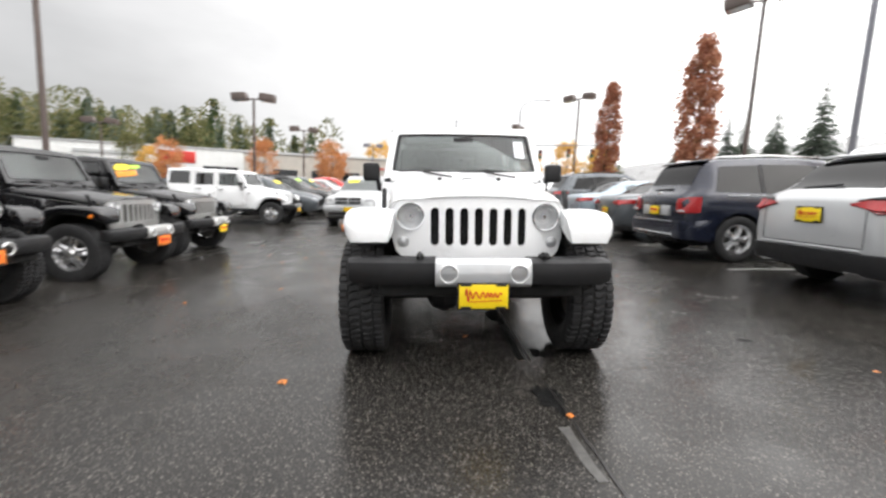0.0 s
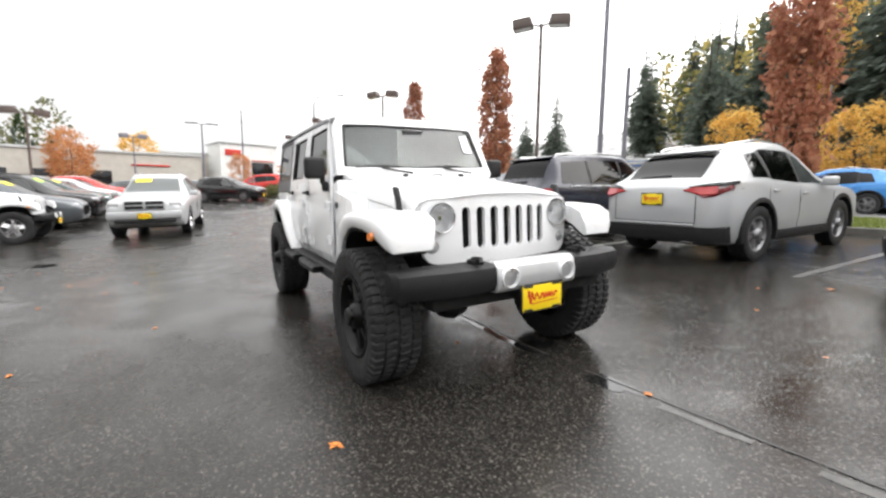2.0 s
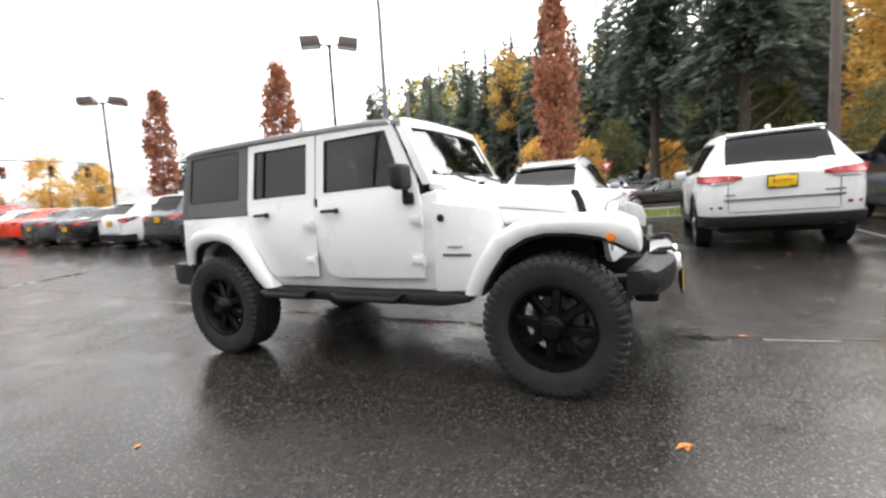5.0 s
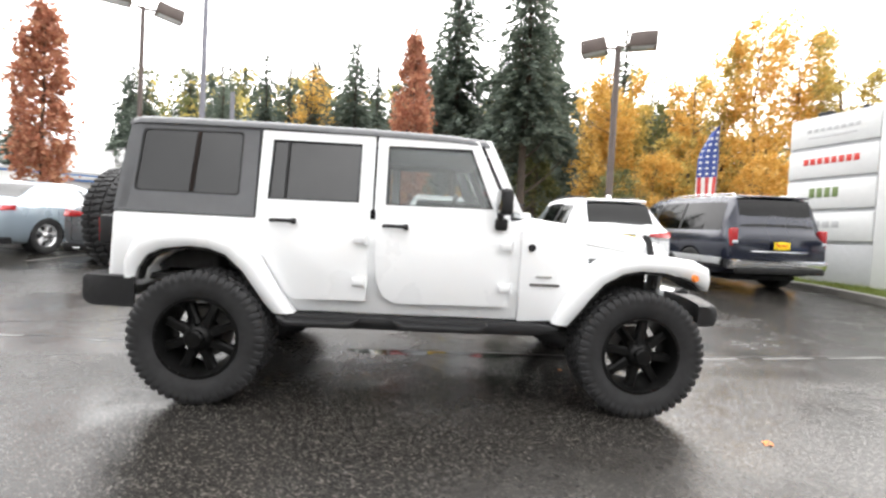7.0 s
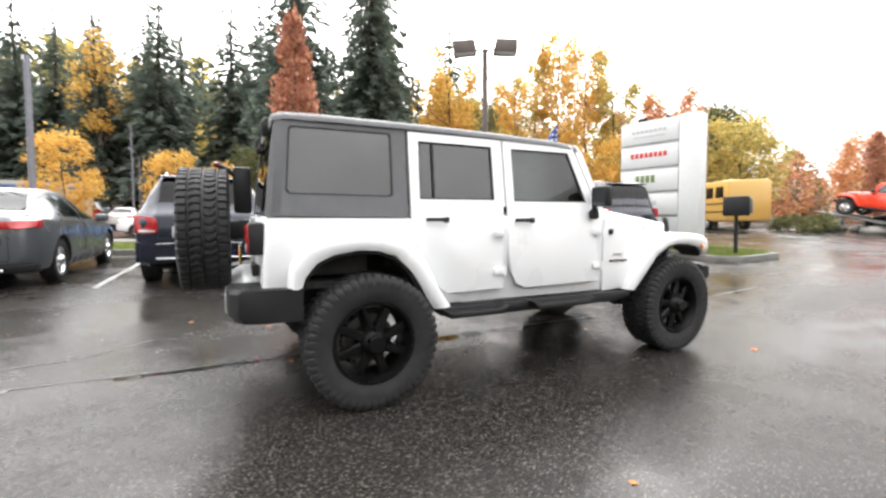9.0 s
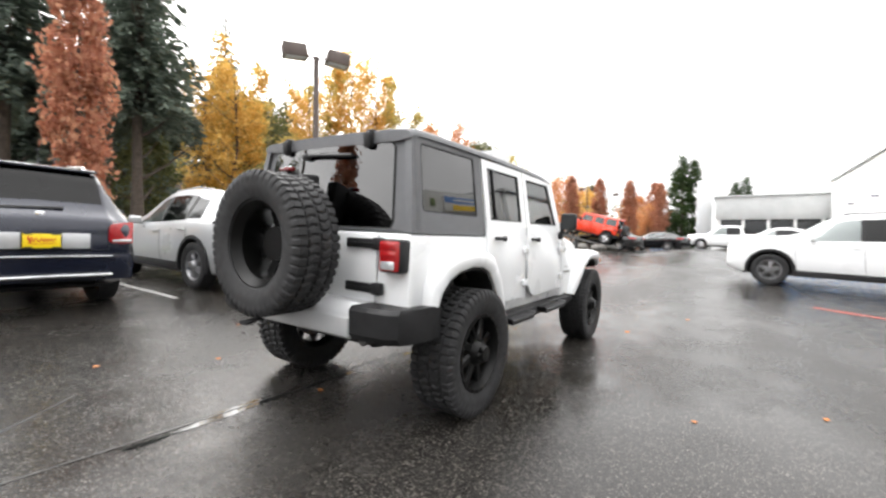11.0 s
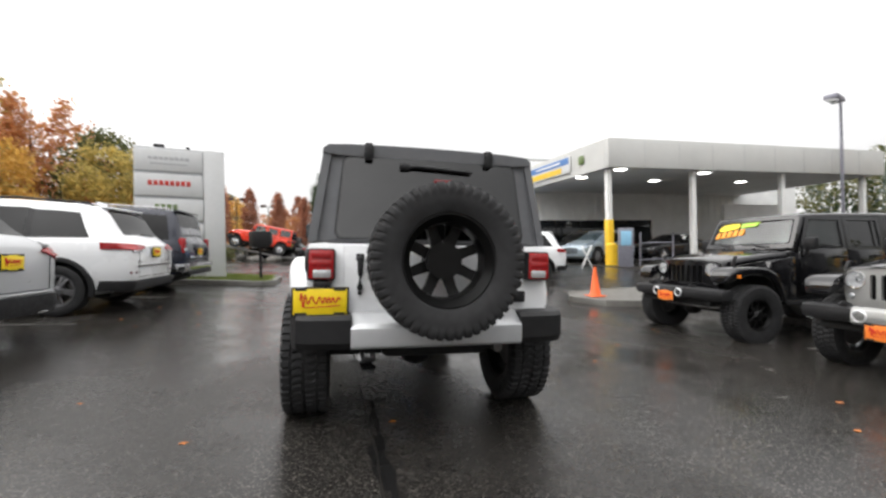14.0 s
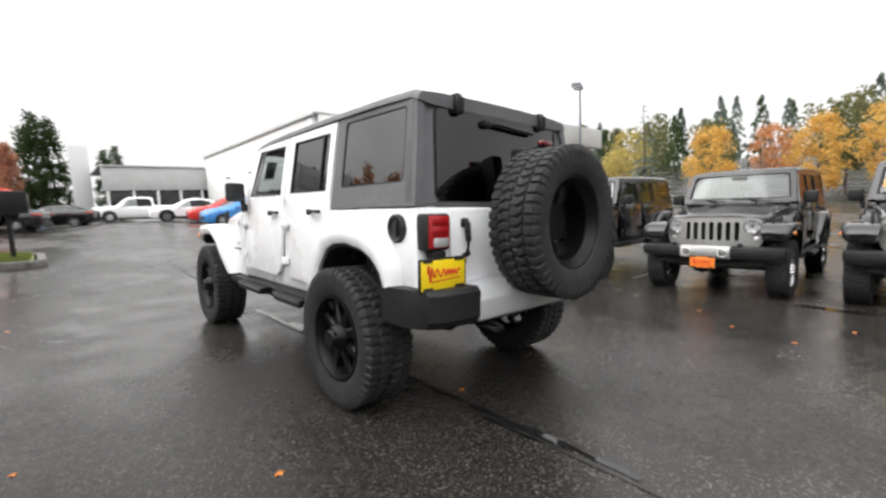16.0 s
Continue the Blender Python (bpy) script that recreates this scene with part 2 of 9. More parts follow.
asphalt_mat = asphalt()
puddle_mat = plain("standing_water", (0.012, 0.012, 0.012), 0.05, var=0.2, scale=3.0)
linepaint = plain("worn_white_line_paint", (0.30, 0.30, 0.285), 0.40, var=0.4, scale=14.0)
faintline = plain("nearly_worn_off_line_paint", (0.070, 0.068, 0.064), 0.42, var=0.5, scale=14.0)
redline = plain("red_ground_strip", (0.45, 0.07, 0.045), 0.5, var=0.3, scale=12.0)
tar = plain("black_crack_sealer", (0.014, 0.013, 0.012), 0.40, var=0.3)
concrete = plain("wet_concrete", (0.125, 0.12, 0.108), 0.5, var=0.2, scale=5.0, bump=0.3)
roadgrey = plain("pale_wet_road", (0.16, 0.155, 0.15), 0.4, var=0.2, scale=1.5)
earth = plain("brown_bark_mulch", (0.07, 0.042, 0.028), 0.9, var=0.4, scale=3.0, bump=0.4, bscale=30.0)
grassmat = leafy("mown_grass", [(0.0, (0.10, 0.13, 0.030)), (0.6, (0.17, 0.21, 0.055)), (1.0, (0.27, 0.29, 0.10))])
grassbase = plain("grass_sward", (0.14, 0.175, 0.05), 0.85, var=0.35, scale=6.0, bump=0.5, bscale=60.0)
wallwhite = plain("painted_block_wall", (0.78, 0.79, 0.78), 0.7, var=0.06, scale=1.2, bump=0.15, bscale=20.0)
wallgrey = plain("light_grey_wall", (0.46, 0.47, 0.47), 0.7, var=0.08, scale=1.2, bump=0.15, bscale=20.0)
fascia = plain("pale_grey_fascia_panel", (0.55, 0.55, 0.53), 0.5, var=0.05, scale=0.8)
soffit = plain("white_soffit", (0.78, 0.78, 0.76), 0.7, var=0.06, scale=0.7)
buff = plain("buff_stucco", (0.52, 0.49, 0.44), 0.8, var=0.1, scale=1.0)
darkwin = plain("dark_shop_glass", (0.012, 0.014, 0.016), 0.06, var=0.3, scale=0.7)
mirrordark = plain("dark_mirror_glass", (0.10, 0.105, 0.11), 0.05, metal=0.6, var=0.05)
signwhite = plain("white_sign_skin", (0.64, 0.65, 0.65), 0.35, var=0.03)
signgrey = plain("grey_sign_skin", (0.46, 0.47, 0.48), 0.4, var=0.05)
signred = plain("red_sign_print", (0.55, 0.04, 0.03), 0.4, var=0.05)
signblue = plain("blue_sign_print", (0.07, 0.19, 0.46), 0.4, var=0.08)
navyflag = plain("navy_flag_cloth", (0.05, 0.08, 0.28), 0.8, var=0.12)
signyellow = plain("yellow_sign_print", (0.75, 0.50, 0.03), 0.4, var=0.05)
signgreen = plain("green_sign_print", (0.14, 0.20, 0.07), 0.4, var=0.05)
bollardyellow = plain("yellow_bollard_paint", (0.80, 0.50, 0.02), 0.45, var=0.1)
conemat = plain("orange_cone_plastic", (0.85, 0.13, 0.02), 0.5, var=0.1)
polebrown = plain("brown_painted_pole", (0.10, 0.075, 0.066), 0.5, var=0.15, scale=3.0)
polegrey = plain("galvanised_pole", (0.20, 0.20, 0.235), 0.5, metal=0.3, var=0.12)
bark = plain("grey_brown_bark", (0.075, 0.058, 0.046), 0.9, var=0.35, scale=6.0, bump=0.5, bscale=40.0)
# distance haze put into the colour: needle greens lifted to pale grey-green
firhazed = leafy("fir_needles", [(0.0, (0.085, 0.110, 0.090)), (0.5, (0.14, 0.170, 0.140)), (1.0, (0.20, 0.235, 0.185))])
redleaf = leafy("rust_red_leaves", [(0.0, (0.27, 0.105, 0.070)), (0.5, (0.43, 0.185, 0.115)), (1.0, (0.60, 0.34, 0.21))])
yellowleaf = leafy("golden_leaves", [(0.0, (0.50, 0.29, 0.06)), (0.5, (0.70, 0.44, 0.11)), (1.0, (0.84, 0.60, 0.22))])
orangeleaf = leafy("orange_leaves", [(0.0, (0.42, 0.17, 0.07)), (0.5, (0.58, 0.27, 0.12)), (1.0, (0.70, 0.42, 0.20))])
olivegold = leafy("yellowing_green_leaves", [(0.0, (0.27, 0.25, 0.10)), (0.5, (0.52, 0.42, 0.13)), (1.0, (0.74, 0.57, 0.20))])
olive = leafy("dull_green_leaves", [(0.0, (0.07, 0.09, 0.035)), (0.5, (0.14, 0.15, 0.06)), (1.0, (0.24, 0.21, 0.10))])
hedgegreen = leafy("cypress_green", [(0.0, (0.020, 0.040, 0.014)), (0.6, (0.040, 0.070, 0.022)), (1.0, (0.07, 0.10, 0.035))])
leaflitter = plain("fallen_orange_leaf", (0.62, 0.20, 0.03), 0.6, var=0.3, scale=20.0)
lampwhite = Nodes("lit_canopy_lamp").set(color=(0.9, 0.9, 0.9), emit=(1.0, 0.98, 0.95), power=5.0)
flagred = plain("red_flag_cloth", (0.55, 0.05, 0.05), 0.8, var=0.08)
flagwhite = plain("white_flag_cloth", (0.75, 0.75, 0.75), 0.8, var=0.04)
skyblue = plain("pale_blue_panel", (0.25, 0.50, 0.68), 0.4, var=0.05)

# ---- shapes ----
def rings_to(bm, rings, closed=True, caps=True):
    """Skin a list of rings (each a list of points) with quads."""
    vs = [[bm.verts.new(p) for p in r] for r in rings]
    n = len(rings[0])
    for a, b in zip(vs, vs[1:]):
        for i in range(n if closed else n - 1):
            j = (i + 1) % n
            bm.faces.new((a[i], a[j], b[j], b[i]))
    if caps and closed:
        bm.faces.new(list(reversed(vs[0])))
        bm.faces.new(vs[-1])
    return vs


def box(bm, c, s, bevel=0.0, m=None, seg=2):
    """A box of size s about c, with rounded edges."""
    t = bmesh.new()
    bmesh.ops.create_cube(t, size=1.0)
    for v in t.verts:
        v.co = Vector((v.co.x * s[0], v.co.y * s[1], v.co.z * s[2]))
    if bevel > 0:
        bmesh.ops.bevel(t, geom=t.edges[:], offset=min(bevel, min(s) * 0.48), segments=seg, affect="EDGES", profile=0.5)
    mm = Matrix.Translation(c) @ (m or Matrix())
    for v in t.verts:
        v.co = mm @ v.co
    join(bm, t)
    return bm


def join(bm, t):
    me = bpy.data.meshes.new("tmp")
    t.to_mesh(me)
    t.free()
    bm.from_mesh(me)
    bpy.data.meshes.remove(me)


def prism(bm, poly, x0, x1, bevel=0.0, axis=0, seg=2):
    """A polygon in the two other axes, drawn out along an axis from x0 to x1."""
    t = bmesh.new()

    def at(p, x):
        q = list(p)
        q.insert(axis, x)
        return q
    a = [t.verts.new(at(p, x0)) for p in poly]
    b = [t.verts.new(at(p, x1)) for p in poly]
    n = len(poly)
    t.faces.new(a)
    t.faces.new(list(reversed(b)))
    for i in range(n):
        j = (i + 1) % n
        t.faces.new((a[j], a[i], b[i], b[j]))
    bmesh.ops.recalc_face_normals(t, faces=t.faces)
    if bevel > 0:
        bmesh.ops.bevel(t, geom=t.edges[:], offset=bevel, segments=seg, affect="EDGES", profile=0.5)
    join(bm, t)
    return bm


def tube(bm, p0, p1, r0, r1=None, n=12, caps=True):
    p0, p1 = Vector(p0), Vector(p1)
    r1 = r0 if r1 is None else r1
    q = (p1 - p0).to_track_quat("Z", "Y")
    rr = []
    for p, r in ((p0, r0), (p1, r1)):
        rr.append([p + q @ Vector((r * math.cos(2 * math.pi * i / n), r * math.sin(2 * math.pi * i / n), 0)) for i in range(n)])
    rings_to(bm, rr, True, caps)
    return bm


def pipe(bm, pts, r, n=8):
    """A bent round bar through points."""
    pts = [Vector(p) for p in pts]
    rr = []
    for i, p in enumerate(pts):
        d = (pts[min(i + 1, len(pts) - 1)] - pts[max(i - 1, 0)]).normalized()
        q = d.to_track_quat("Z", "Y")
        rr.append([p + q @ Vector((r * math.cos(2 * math.pi * k / n), r * math.sin(2 * math.pi * k / n), 0)) for k in range(n)])
    rings_to(bm, rr)
    return bm


def lathe(bm, prof, n=40, axis=0, c=(0, 0, 0)):
    """Turn a profile of (along, radius) about an axis; closes itself when first and last agree."""
    rr = []
    for a, r in prof:
        ring = []
        for i in range(n):
            t = 2 * math.pi * i / n
            u, v = r * math.cos(t), r * math.sin(t)
            p = [u, v]
            p.insert(axis, a)
            ring.append((p[0] + c[0], p[1] + c[1], p[2] + c[2]))
        rr.append(ring)
    rings_to(bm, rr, True, False)
    return bm


def plate(bm, outline, holes, y0, y1, shape=None):
    """A plate in x and z with holes through it, from y0 (face) to y1 (back); shape bends points."""
    t = bmesh.new()
    edges = []
    for loop in [outline, *holes]:
        vs = [t.verts.new((x, y0, z)) for x, z in loop]
        edges += [t.edges.new((vs[i], vs[(i + 1) % len(vs)])) for i in range(len(vs))]
    bmesh.ops.triangle_fill(t, use_beauty=True, use_dissolve=False, edges=edges)
    ex = bmesh.ops.extrude_face_region(t, geom=t.faces[:])
    for g in ex["geom"]:
        if isinstance(g, bmesh.types.BMVert):
            g.co.y = y1
    bmesh.ops.recalc_face_normals(t, faces=t.faces)
    if shape:
        for v in t.verts:
            v.co = Vector(shape(v.co))
    join(bm, t)
    return bm


def slot(cx, cz, w, h, n=6):
    """A slot with round ends, upright."""
    r = w / 2
    out = []
    for s, base in ((1, 0), (-1, math.pi)):
        for i in range(n + 1):
            a = base + math.pi * i / n
            out.append((cx + r * math.cos(a), cz + s * (h / 2 - r) + r * math.sin(a)))
    return out


def disc(cx, cz, r, n=28):
    return [(cx + r * math.cos(2 * math.pi * i / n), cz + r * math.sin(2 * math.pi * i / n)) for i in range(n)]


def finish(bm, name, mat, sharp=36.0, smooth=True):
    bmesh.ops.recalc_face_normals(bm, faces=bm.faces)
    lim = radians(sharp)
    for f in bm.faces:
        f.smooth = smooth
    for e in bm.edges:
        if len(e.link_faces) == 2 and e.calc_face_angle(0) > lim:
            e.smooth = False
    me = bpy.data.meshes.new(name)
    bm.to_mesh(me)
    bm.free()
    if mat:
        me.materials.append(mat)
    return me


def part(name, bm, mat, parent, label="", m=None, sharp=36.0):
    """Link a bmesh (or a mesh) as ONE mesh object under a thing or a part."""
    me = bm if isinstance(bm, bpy.types.Mesh) else finish(bm, name, mat, sharp)
    ob = new(name, me)
    ob.parent = parent
    if m is not None:
        ob.matrix_basis = m
    if label:
        tagged(ob, label)
    return ob


def solo(name, bm, mat, label, category, group="", kind="", m=None, sharp=36.0):
    """A thing or piece of the setting of one mesh."""
    me = bm if isinstance(bm, bpy.types.Mesh) else finish(bm, name, mat, sharp)
    ob = new(name, me)
    if m is not None:
        ob.matrix_basis = m
    return tagged(ob, label, category, group, kind)


def thing(name, label, category, group="", m=None, kind=""):
    ob = new(name)
    if m is not None:
        ob.matrix_basis = m
    return tagged(ob, label, category, group, kind)


def B():
    return bmesh.new()


def lerp(a, b, t):
    return a + (b - a) * t


def smooth01(t):
    t = min(1.0, max(0.0, t))
    return t * t * (3 - 2 * t)


# ---- the ground: the lot falls to the west and rises gently to the south, the north and the wooded hill in the east ----
SLOPE = 0.0356


def height(x, y):
    z = SLOPE * min(14.0, max(-6.0, x))
    d = max(0.0, y - 2.0)
    z += 0.0012 * d * d if d < 18 else 0.389 + 0.030 * min(d - 18, 40)
    s = min(26.0, max(0.0, -y - 2.0))
    w = smooth01((4.0 - x) / 5.0) * (1.0 - smooth01((-x - 30) / 20))
    z += lerp(0.016 * s, 0.050 * min(s, 9.0) + 0.024 * max(0.0, s - 9.0), w)
    z += 0.12 * smooth01((-x - 6.0) / 5.0) * smooth01((s - 2.0) / 4.0)
    z += 0.17 * smooth01((x - 1.2) / 3.2)
    if x < -58:
        z += 0.14 * min(-58.0 - x, 70.0)
    if x > 27:
        z += 0.085 * min(x - 27.0, 30.0) + 0.30 * max(0.0, min(x - 57.0, 60.0))
    return z


def upright(x, y, yaw=0.0, dz=0.0):
    return pose(x, y, height(x, y) + dz, 0, 0, yaw)


def on_ground(x, y, yaw=0.0, dz=0.0):
    """A pose that stands on the slope of the ground, turned by yaw."""
    e = 0.8
    n = Vector((height(x - e, y) - height(x + e, y), height(x, y - e) - height(x, y + e), 2 * e)).normalized()
    q = Vector((0, 0, 1)).rotation_difference(n)
    return Matrix.Translation((x, y, height(x, y) + dz)) @ q.to_matrix().to_4x4() @ pose(0, 0, 0, 0, 0, yaw)


def axis_steps():
    out = [0.0]
    step = 0.8
    while out[-1] < 600:
        if out[-1] > 32:
            step = min(80.0, step * 1.35)
        out.append(out[-1] + step)
    return sorted([-v for v in out[1:]] + out)


def build_ground():
    xs = ys = axis_steps()
    n = len(xs)
    verts = [(x, y, height(x, y)) for y in ys for x in xs]
    faces = [(j * n + i, j * n + i + 1, (j + 1) * n + i + 1, (j + 1) * n + i) for j in range(n - 1) for i in range(n - 1)]
    me = bpy.data.meshes.new("ground")
    me.from_pydata(verts, [], faces)
    me.materials.append(asphalt_mat)
    for p in me.polygons:
        p.use_smooth = True
    return solo("ground", me, None, "dark wet asphalt of the car lot with puddled sheen", "ground", kind="structure")


build_ground()


def strip(name, pts, width, mat, label, dz=0.004, kind="structure", wob=0.0, sub=0.4, category="marking", seed=3):
    """A thin line of paint or tar that follows the ground."""
    rnd = random.Random(seed)
    bm = B()
    rr = []
    for (x0, y0), (x1, y1) in zip(pts, pts[1:]):
        n = max(2, int(math.hypot(x1 - x0, y1 - y0) / sub))
        d = Vector((x1 - x0, y1 - y0)).normalized()
        for i in range(n + 1):
            x, y = lerp(x0, x1, i / n), lerp(y0, y1, i / n)
            w = width / 2 * (1 + wob * rnd.uniform(-1, 1))
            o = wob * width * rnd.uniform(-0.6, 0.6)
            a, b = (x - d.y * (w + o), y + d.x * (w + o)), (x + d.y * (w - o), y - d.x * (w - o))
            rr.append([(a[0], a[1], height(*a) + dz), (b[0], b[1], height(*b) + dz)])
    rings_to(bm, rr, False, False)
    return solo(name, bm, mat, label, category, kind=kind)


def patch(name, x0, x1, y0, y1, mat, label, dz, category, step=0.8):
    """A raised sheet that follows the ground."""
    nx, ny = max(1, int((x1 - x0) / step)), max(1, int((y1 - y0) / step))
    bm = B()
    rr = []
    for j in range(ny + 1):
        y = lerp(y0, y1, j / ny)
        rr.append([(lerp(x0, x1, i / nx), y, height(lerp(x0, x1, i / nx), y) + dz) for i in range(nx + 1)])
    rings_to(bm, rr, False, False)
    return solo(name, bm, mat, label, category, kind="structure")


def kerb(pts, label, w=0.15, hgt=0.14, mat=None, sub=0.8):
    bm = B()
    rr = []
    for k, ((x0, y0), (x1, y1)) in enumerate(zip(pts, pts[1:])):
        n = max(1, int(math.hypot(x1 - x0, y1 - y0) / sub))
        for i in range(n + 1):
            x, y = lerp(x0, x1, i / n), lerp(y0, y1, i / n)
            d = Vector((x1 - x0, y1 - y0)).normalized()
            z = height(x, y)
            nx, ny = -d.y * w / 2, d.x * w / 2
            rr.append([(x + nx, y + ny, z - 0.1), (x + nx, y + ny, z + hgt - 0.02), (x + nx * 0.8, y + ny * 0.8, z + hgt), (x - nx * 0.8, y - ny * 0.8, z + hgt),
                       (x - nx, y - ny, z + hgt - 0.02), (x - nx, y - ny, z - 0.1)])
    rings_to(bm, rr, True, True)
    return solo("kerb", bm, mat or concrete, label, "kerb", kind="structure")

# ---- wheels ----
def tyre_mesh(name, r, width, rim_r, lugs):
    """A tyre about the x axis, its outer side at -x: one skin with the tread moulded in. lugs: deep knobbly blocks."""
    bm = B()
    h = width / 2
    deep = 0.013 if lugs else 0.007
    pitch, per = (50, 8) if lugs else (44, 4)
    n = pitch * per
    tr = r - deep
    half = [(0.62, rim_r - 0.012, 0), (0.86, rim_r + 0.004, 0), (0.965, lerp(rim_r, tr, 0.28), 0), (1.0, lerp(rim_r, tr, 0.55), 0), (0.992, tr - 0.046, 0), (0.985, tr - 0.041, 2), (0.955, tr - 0.016, 2),
            (0.88, tr, 1), (0.72, tr, 1), (0.58, tr, 1), (0.555, tr, 3), (0.51, tr, 3), (0.485, tr, 4), (0.40, tr, 4), (0.32, tr, 4), (0.24, tr, 4), (0.15, tr, 4), (0.07, tr, 4), (0.045, tr, 3)]
    cols = [(-u, q, k) for u, q, k in half] + [(u, q, k) for u, q, k in reversed(half)]
    rings = []
    for u, q, k in cols:
        ring = []
        for i in range(n):
            t = i / per
            ph = t + (0.5 if u > 0 else 0.0)
            x, rad = u * h, q
            if k in (1, 2):
                duty = 0.66 if int(ph) % 2 else 0.56
                on = (ph % 1.0) < duty
                if on:
                    rad += deep if k == 1 else deep * 0.4
                    x += math.copysign(0.0045 if k == 2 else 0.003, u) * (1 if lugs else 0.2)
            elif k == 4:
                ph2 = t + (0.25 if u > 0 else 0.0) + ((abs(u) - 0.27) * (1.9 if u > 0 else -1.9) if abs(u) > 0.27 else (abs(u) - 0.27) * (-0.9 if u > 0 else 0.9))
                if (ph2 % 1.0) < 0.68:
                    rad += deep
            a = 2 * math.pi * i / n
            ring.append((x, rad * math.cos(a), rad * math.sin(a)))
        rings.append(ring)
    rings_to(bm, rings, True, False)
    return finish(bm, name, rubber, 34)


def weld_pieces(bm):
    """Tie the loose pieces of a casting to one another with small webs, so that it is one solid."""
    bm.verts.ensure_lookup_table()
    left = set(bm.verts)
    isles = []
    while left:
        stack = [next(iter(left))]
        left.discard(stack[0])
        isle = []
        while stack:
            v = stack.pop()
            isle.append(v)
            for e in v.link_edges:
                w = e.other_vert(v)
                if w in left:
                    left.discard(w)
                    stack.append(w)
        isles.append(sorted(isle, key=lambda q: q.index))
    isles.sort(key=lambda q: q[0].index)
    one, rest = isles[0], isles[1:]
    while rest:
        base = np.array([v.co[:] for v in one])
        best = None
        for isle in rest:
            d = np.linalg.norm(np.array([v.co[:] for v in isle])[:, None] - base[None], axis=2)
            k = np.unravel_index(int(np.argmin(d)), d.shape)
            if best is None or d[k] < best[0]:
                best = (d[k], isle, isle[k[0]], one[k[1]])
        _, isle, a, b = best
        bm.faces.new((a, a.link_edges[0].other_vert(a), b))
        one = one + isle
        rest = [q for q in rest if q is not isle]


def rim_mesh(name, r, width, mat, spokes, spoke_w, dish, split=False, hub=0.075, bolts=0):
    """A spoked wheel about the x axis, its face at -x. dish: how deep the spokes lie behind the lip."""
    bm = B()
    h = width / 2
    prof = [(-h * 0.90, r + 0.004), (-h * 0.97, r + 0.002), (-h * 0.97, r - 0.016), (-h * 0.80, r - 0.026), (-h * 0.2, r - 0.055), (h * 0.5, r - 0.05), (h * 0.85, r - 0.01), (h * 0.85, r + 0.004)]
    lathe(bm, prof, 48)
    face = -h * 0.90 + dish
    lathe(bm, [(face + 0.09, 0.0), (face + 0.09, hub * 1.25), (face + 0.02, hub * 1.15), (face - 0.03, hub), (face - 0.055, hub * 0.75), (face - 0.06, 0.0)], 24)
    for i in range(spokes):
        a = 2 * math.pi * i / spokes
        for k in ((-1, 1) if split else (0,)):
            rot = Matrix.Rotation(a + k * 0.16, 4, "X")
            t = bmesh.new()
            rr = []
            for q, w, dx in ((hub * 0.9, spoke_w * 1.15, -0.012), (lerp(hub, r, 0.45), spoke_w * 0.92, -0.004), (lerp(hub, r, 0.8), spoke_w, 0.0), (r - 0.026, spoke_w * 1.35, 0.004)):
                x0, x1 = face + dx, face + dx + 0.045
                rr.append([rot @ Vector((x0, -w * 0.32, q)), rot @ Vector((x0, w * 0.32, q)), rot @ Vector((x0 + 0.014, w * 0.5, q)), rot @ Vector((x1, w * 0.5, q)), rot @ Vector((x1, -w * 0.5, q)), rot @ Vector((x0 + 0.014, -w * 0.5, q))])
            rings_to(t, rr)
            join(bm, t)
    for i in range(bolts):
        a = 2 * math.pi * i / bolts
        q = r - 0.009
        tube(bm, (-h * 0.93, q * math.cos(a), q * math.sin(a)), (-h * 0.97 - 0.007, q * math.cos(a), q * math.sin(a)), 0.0065, n=6)
    if bolts:
        lathe(bm, [(face - 0.050, hub * 0.74), (face - 0.075, hub * 0.66), (face - 0.085, hub * 0.58), (face - 0.087, 0.0)], 20)
    for i in range(max(5, spokes)):
        a = 2 * math.pi * (i + 0.5) / max(5, spokes)
        tube(bm, (face - 0.010, 0.052 * math.cos(a), 0.052 * math.sin(a)), (face - 0.035, 0.052 * math.cos(a), 0.052 * math.sin(a)), 0.010, n=6)
    weld_pieces(bm)
    return finish(bm, name, mat, 30)


def brake_mesh(r):
    bm = B()
    lathe(bm, [(0.02, 0.0), (0.02, r), (0.045, r), (0.045, 0.0)], 28)
    return finish(bm, "brake_disc", steel, 30)


DISC = brake_mesh(0.165)
WHEELS = {
    "mud": (tyre_mesh("tyre", 0.436, 0.312, 0.266, True), rim_mesh("wheel", 0.266, 0.29, rimblack, 8, 0.064, 0.038, hub=0.086, bolts=24)),
    "trail": (tyre_mesh("tyre", 0.415, 0.285, 0.222, True), rim_mesh("wheel", 0.222, 0.25, rimblack, 8, 0.045, 0.03)),
    "five": (tyre_mesh("tyre", 0.400, 0.255, 0.235, False), rim_mesh("wheel", 0.235, 0.22, alloy, 5, 0.105, 0.015)),
    "ten": (tyre_mesh("tyre", 0.366, 0.225, 0.235, False), rim_mesh("wheel", 0.235, 0.20, alloy, 5, 0.050, 0.015, True)),
    "grey": (tyre_mesh("tyre", 0.372, 0.235, 0.240, False), rim_mesh("wheel", 0.240, 0.20, greyalloy, 5, 0.046, 0.012, True)),
    "small": (tyre_mesh("tyre", 0.325, 0.205, 0.212, False), rim_mesh("wheel", 0.212, 0.18, alloy, 7, 0.050, 0.012)),
}


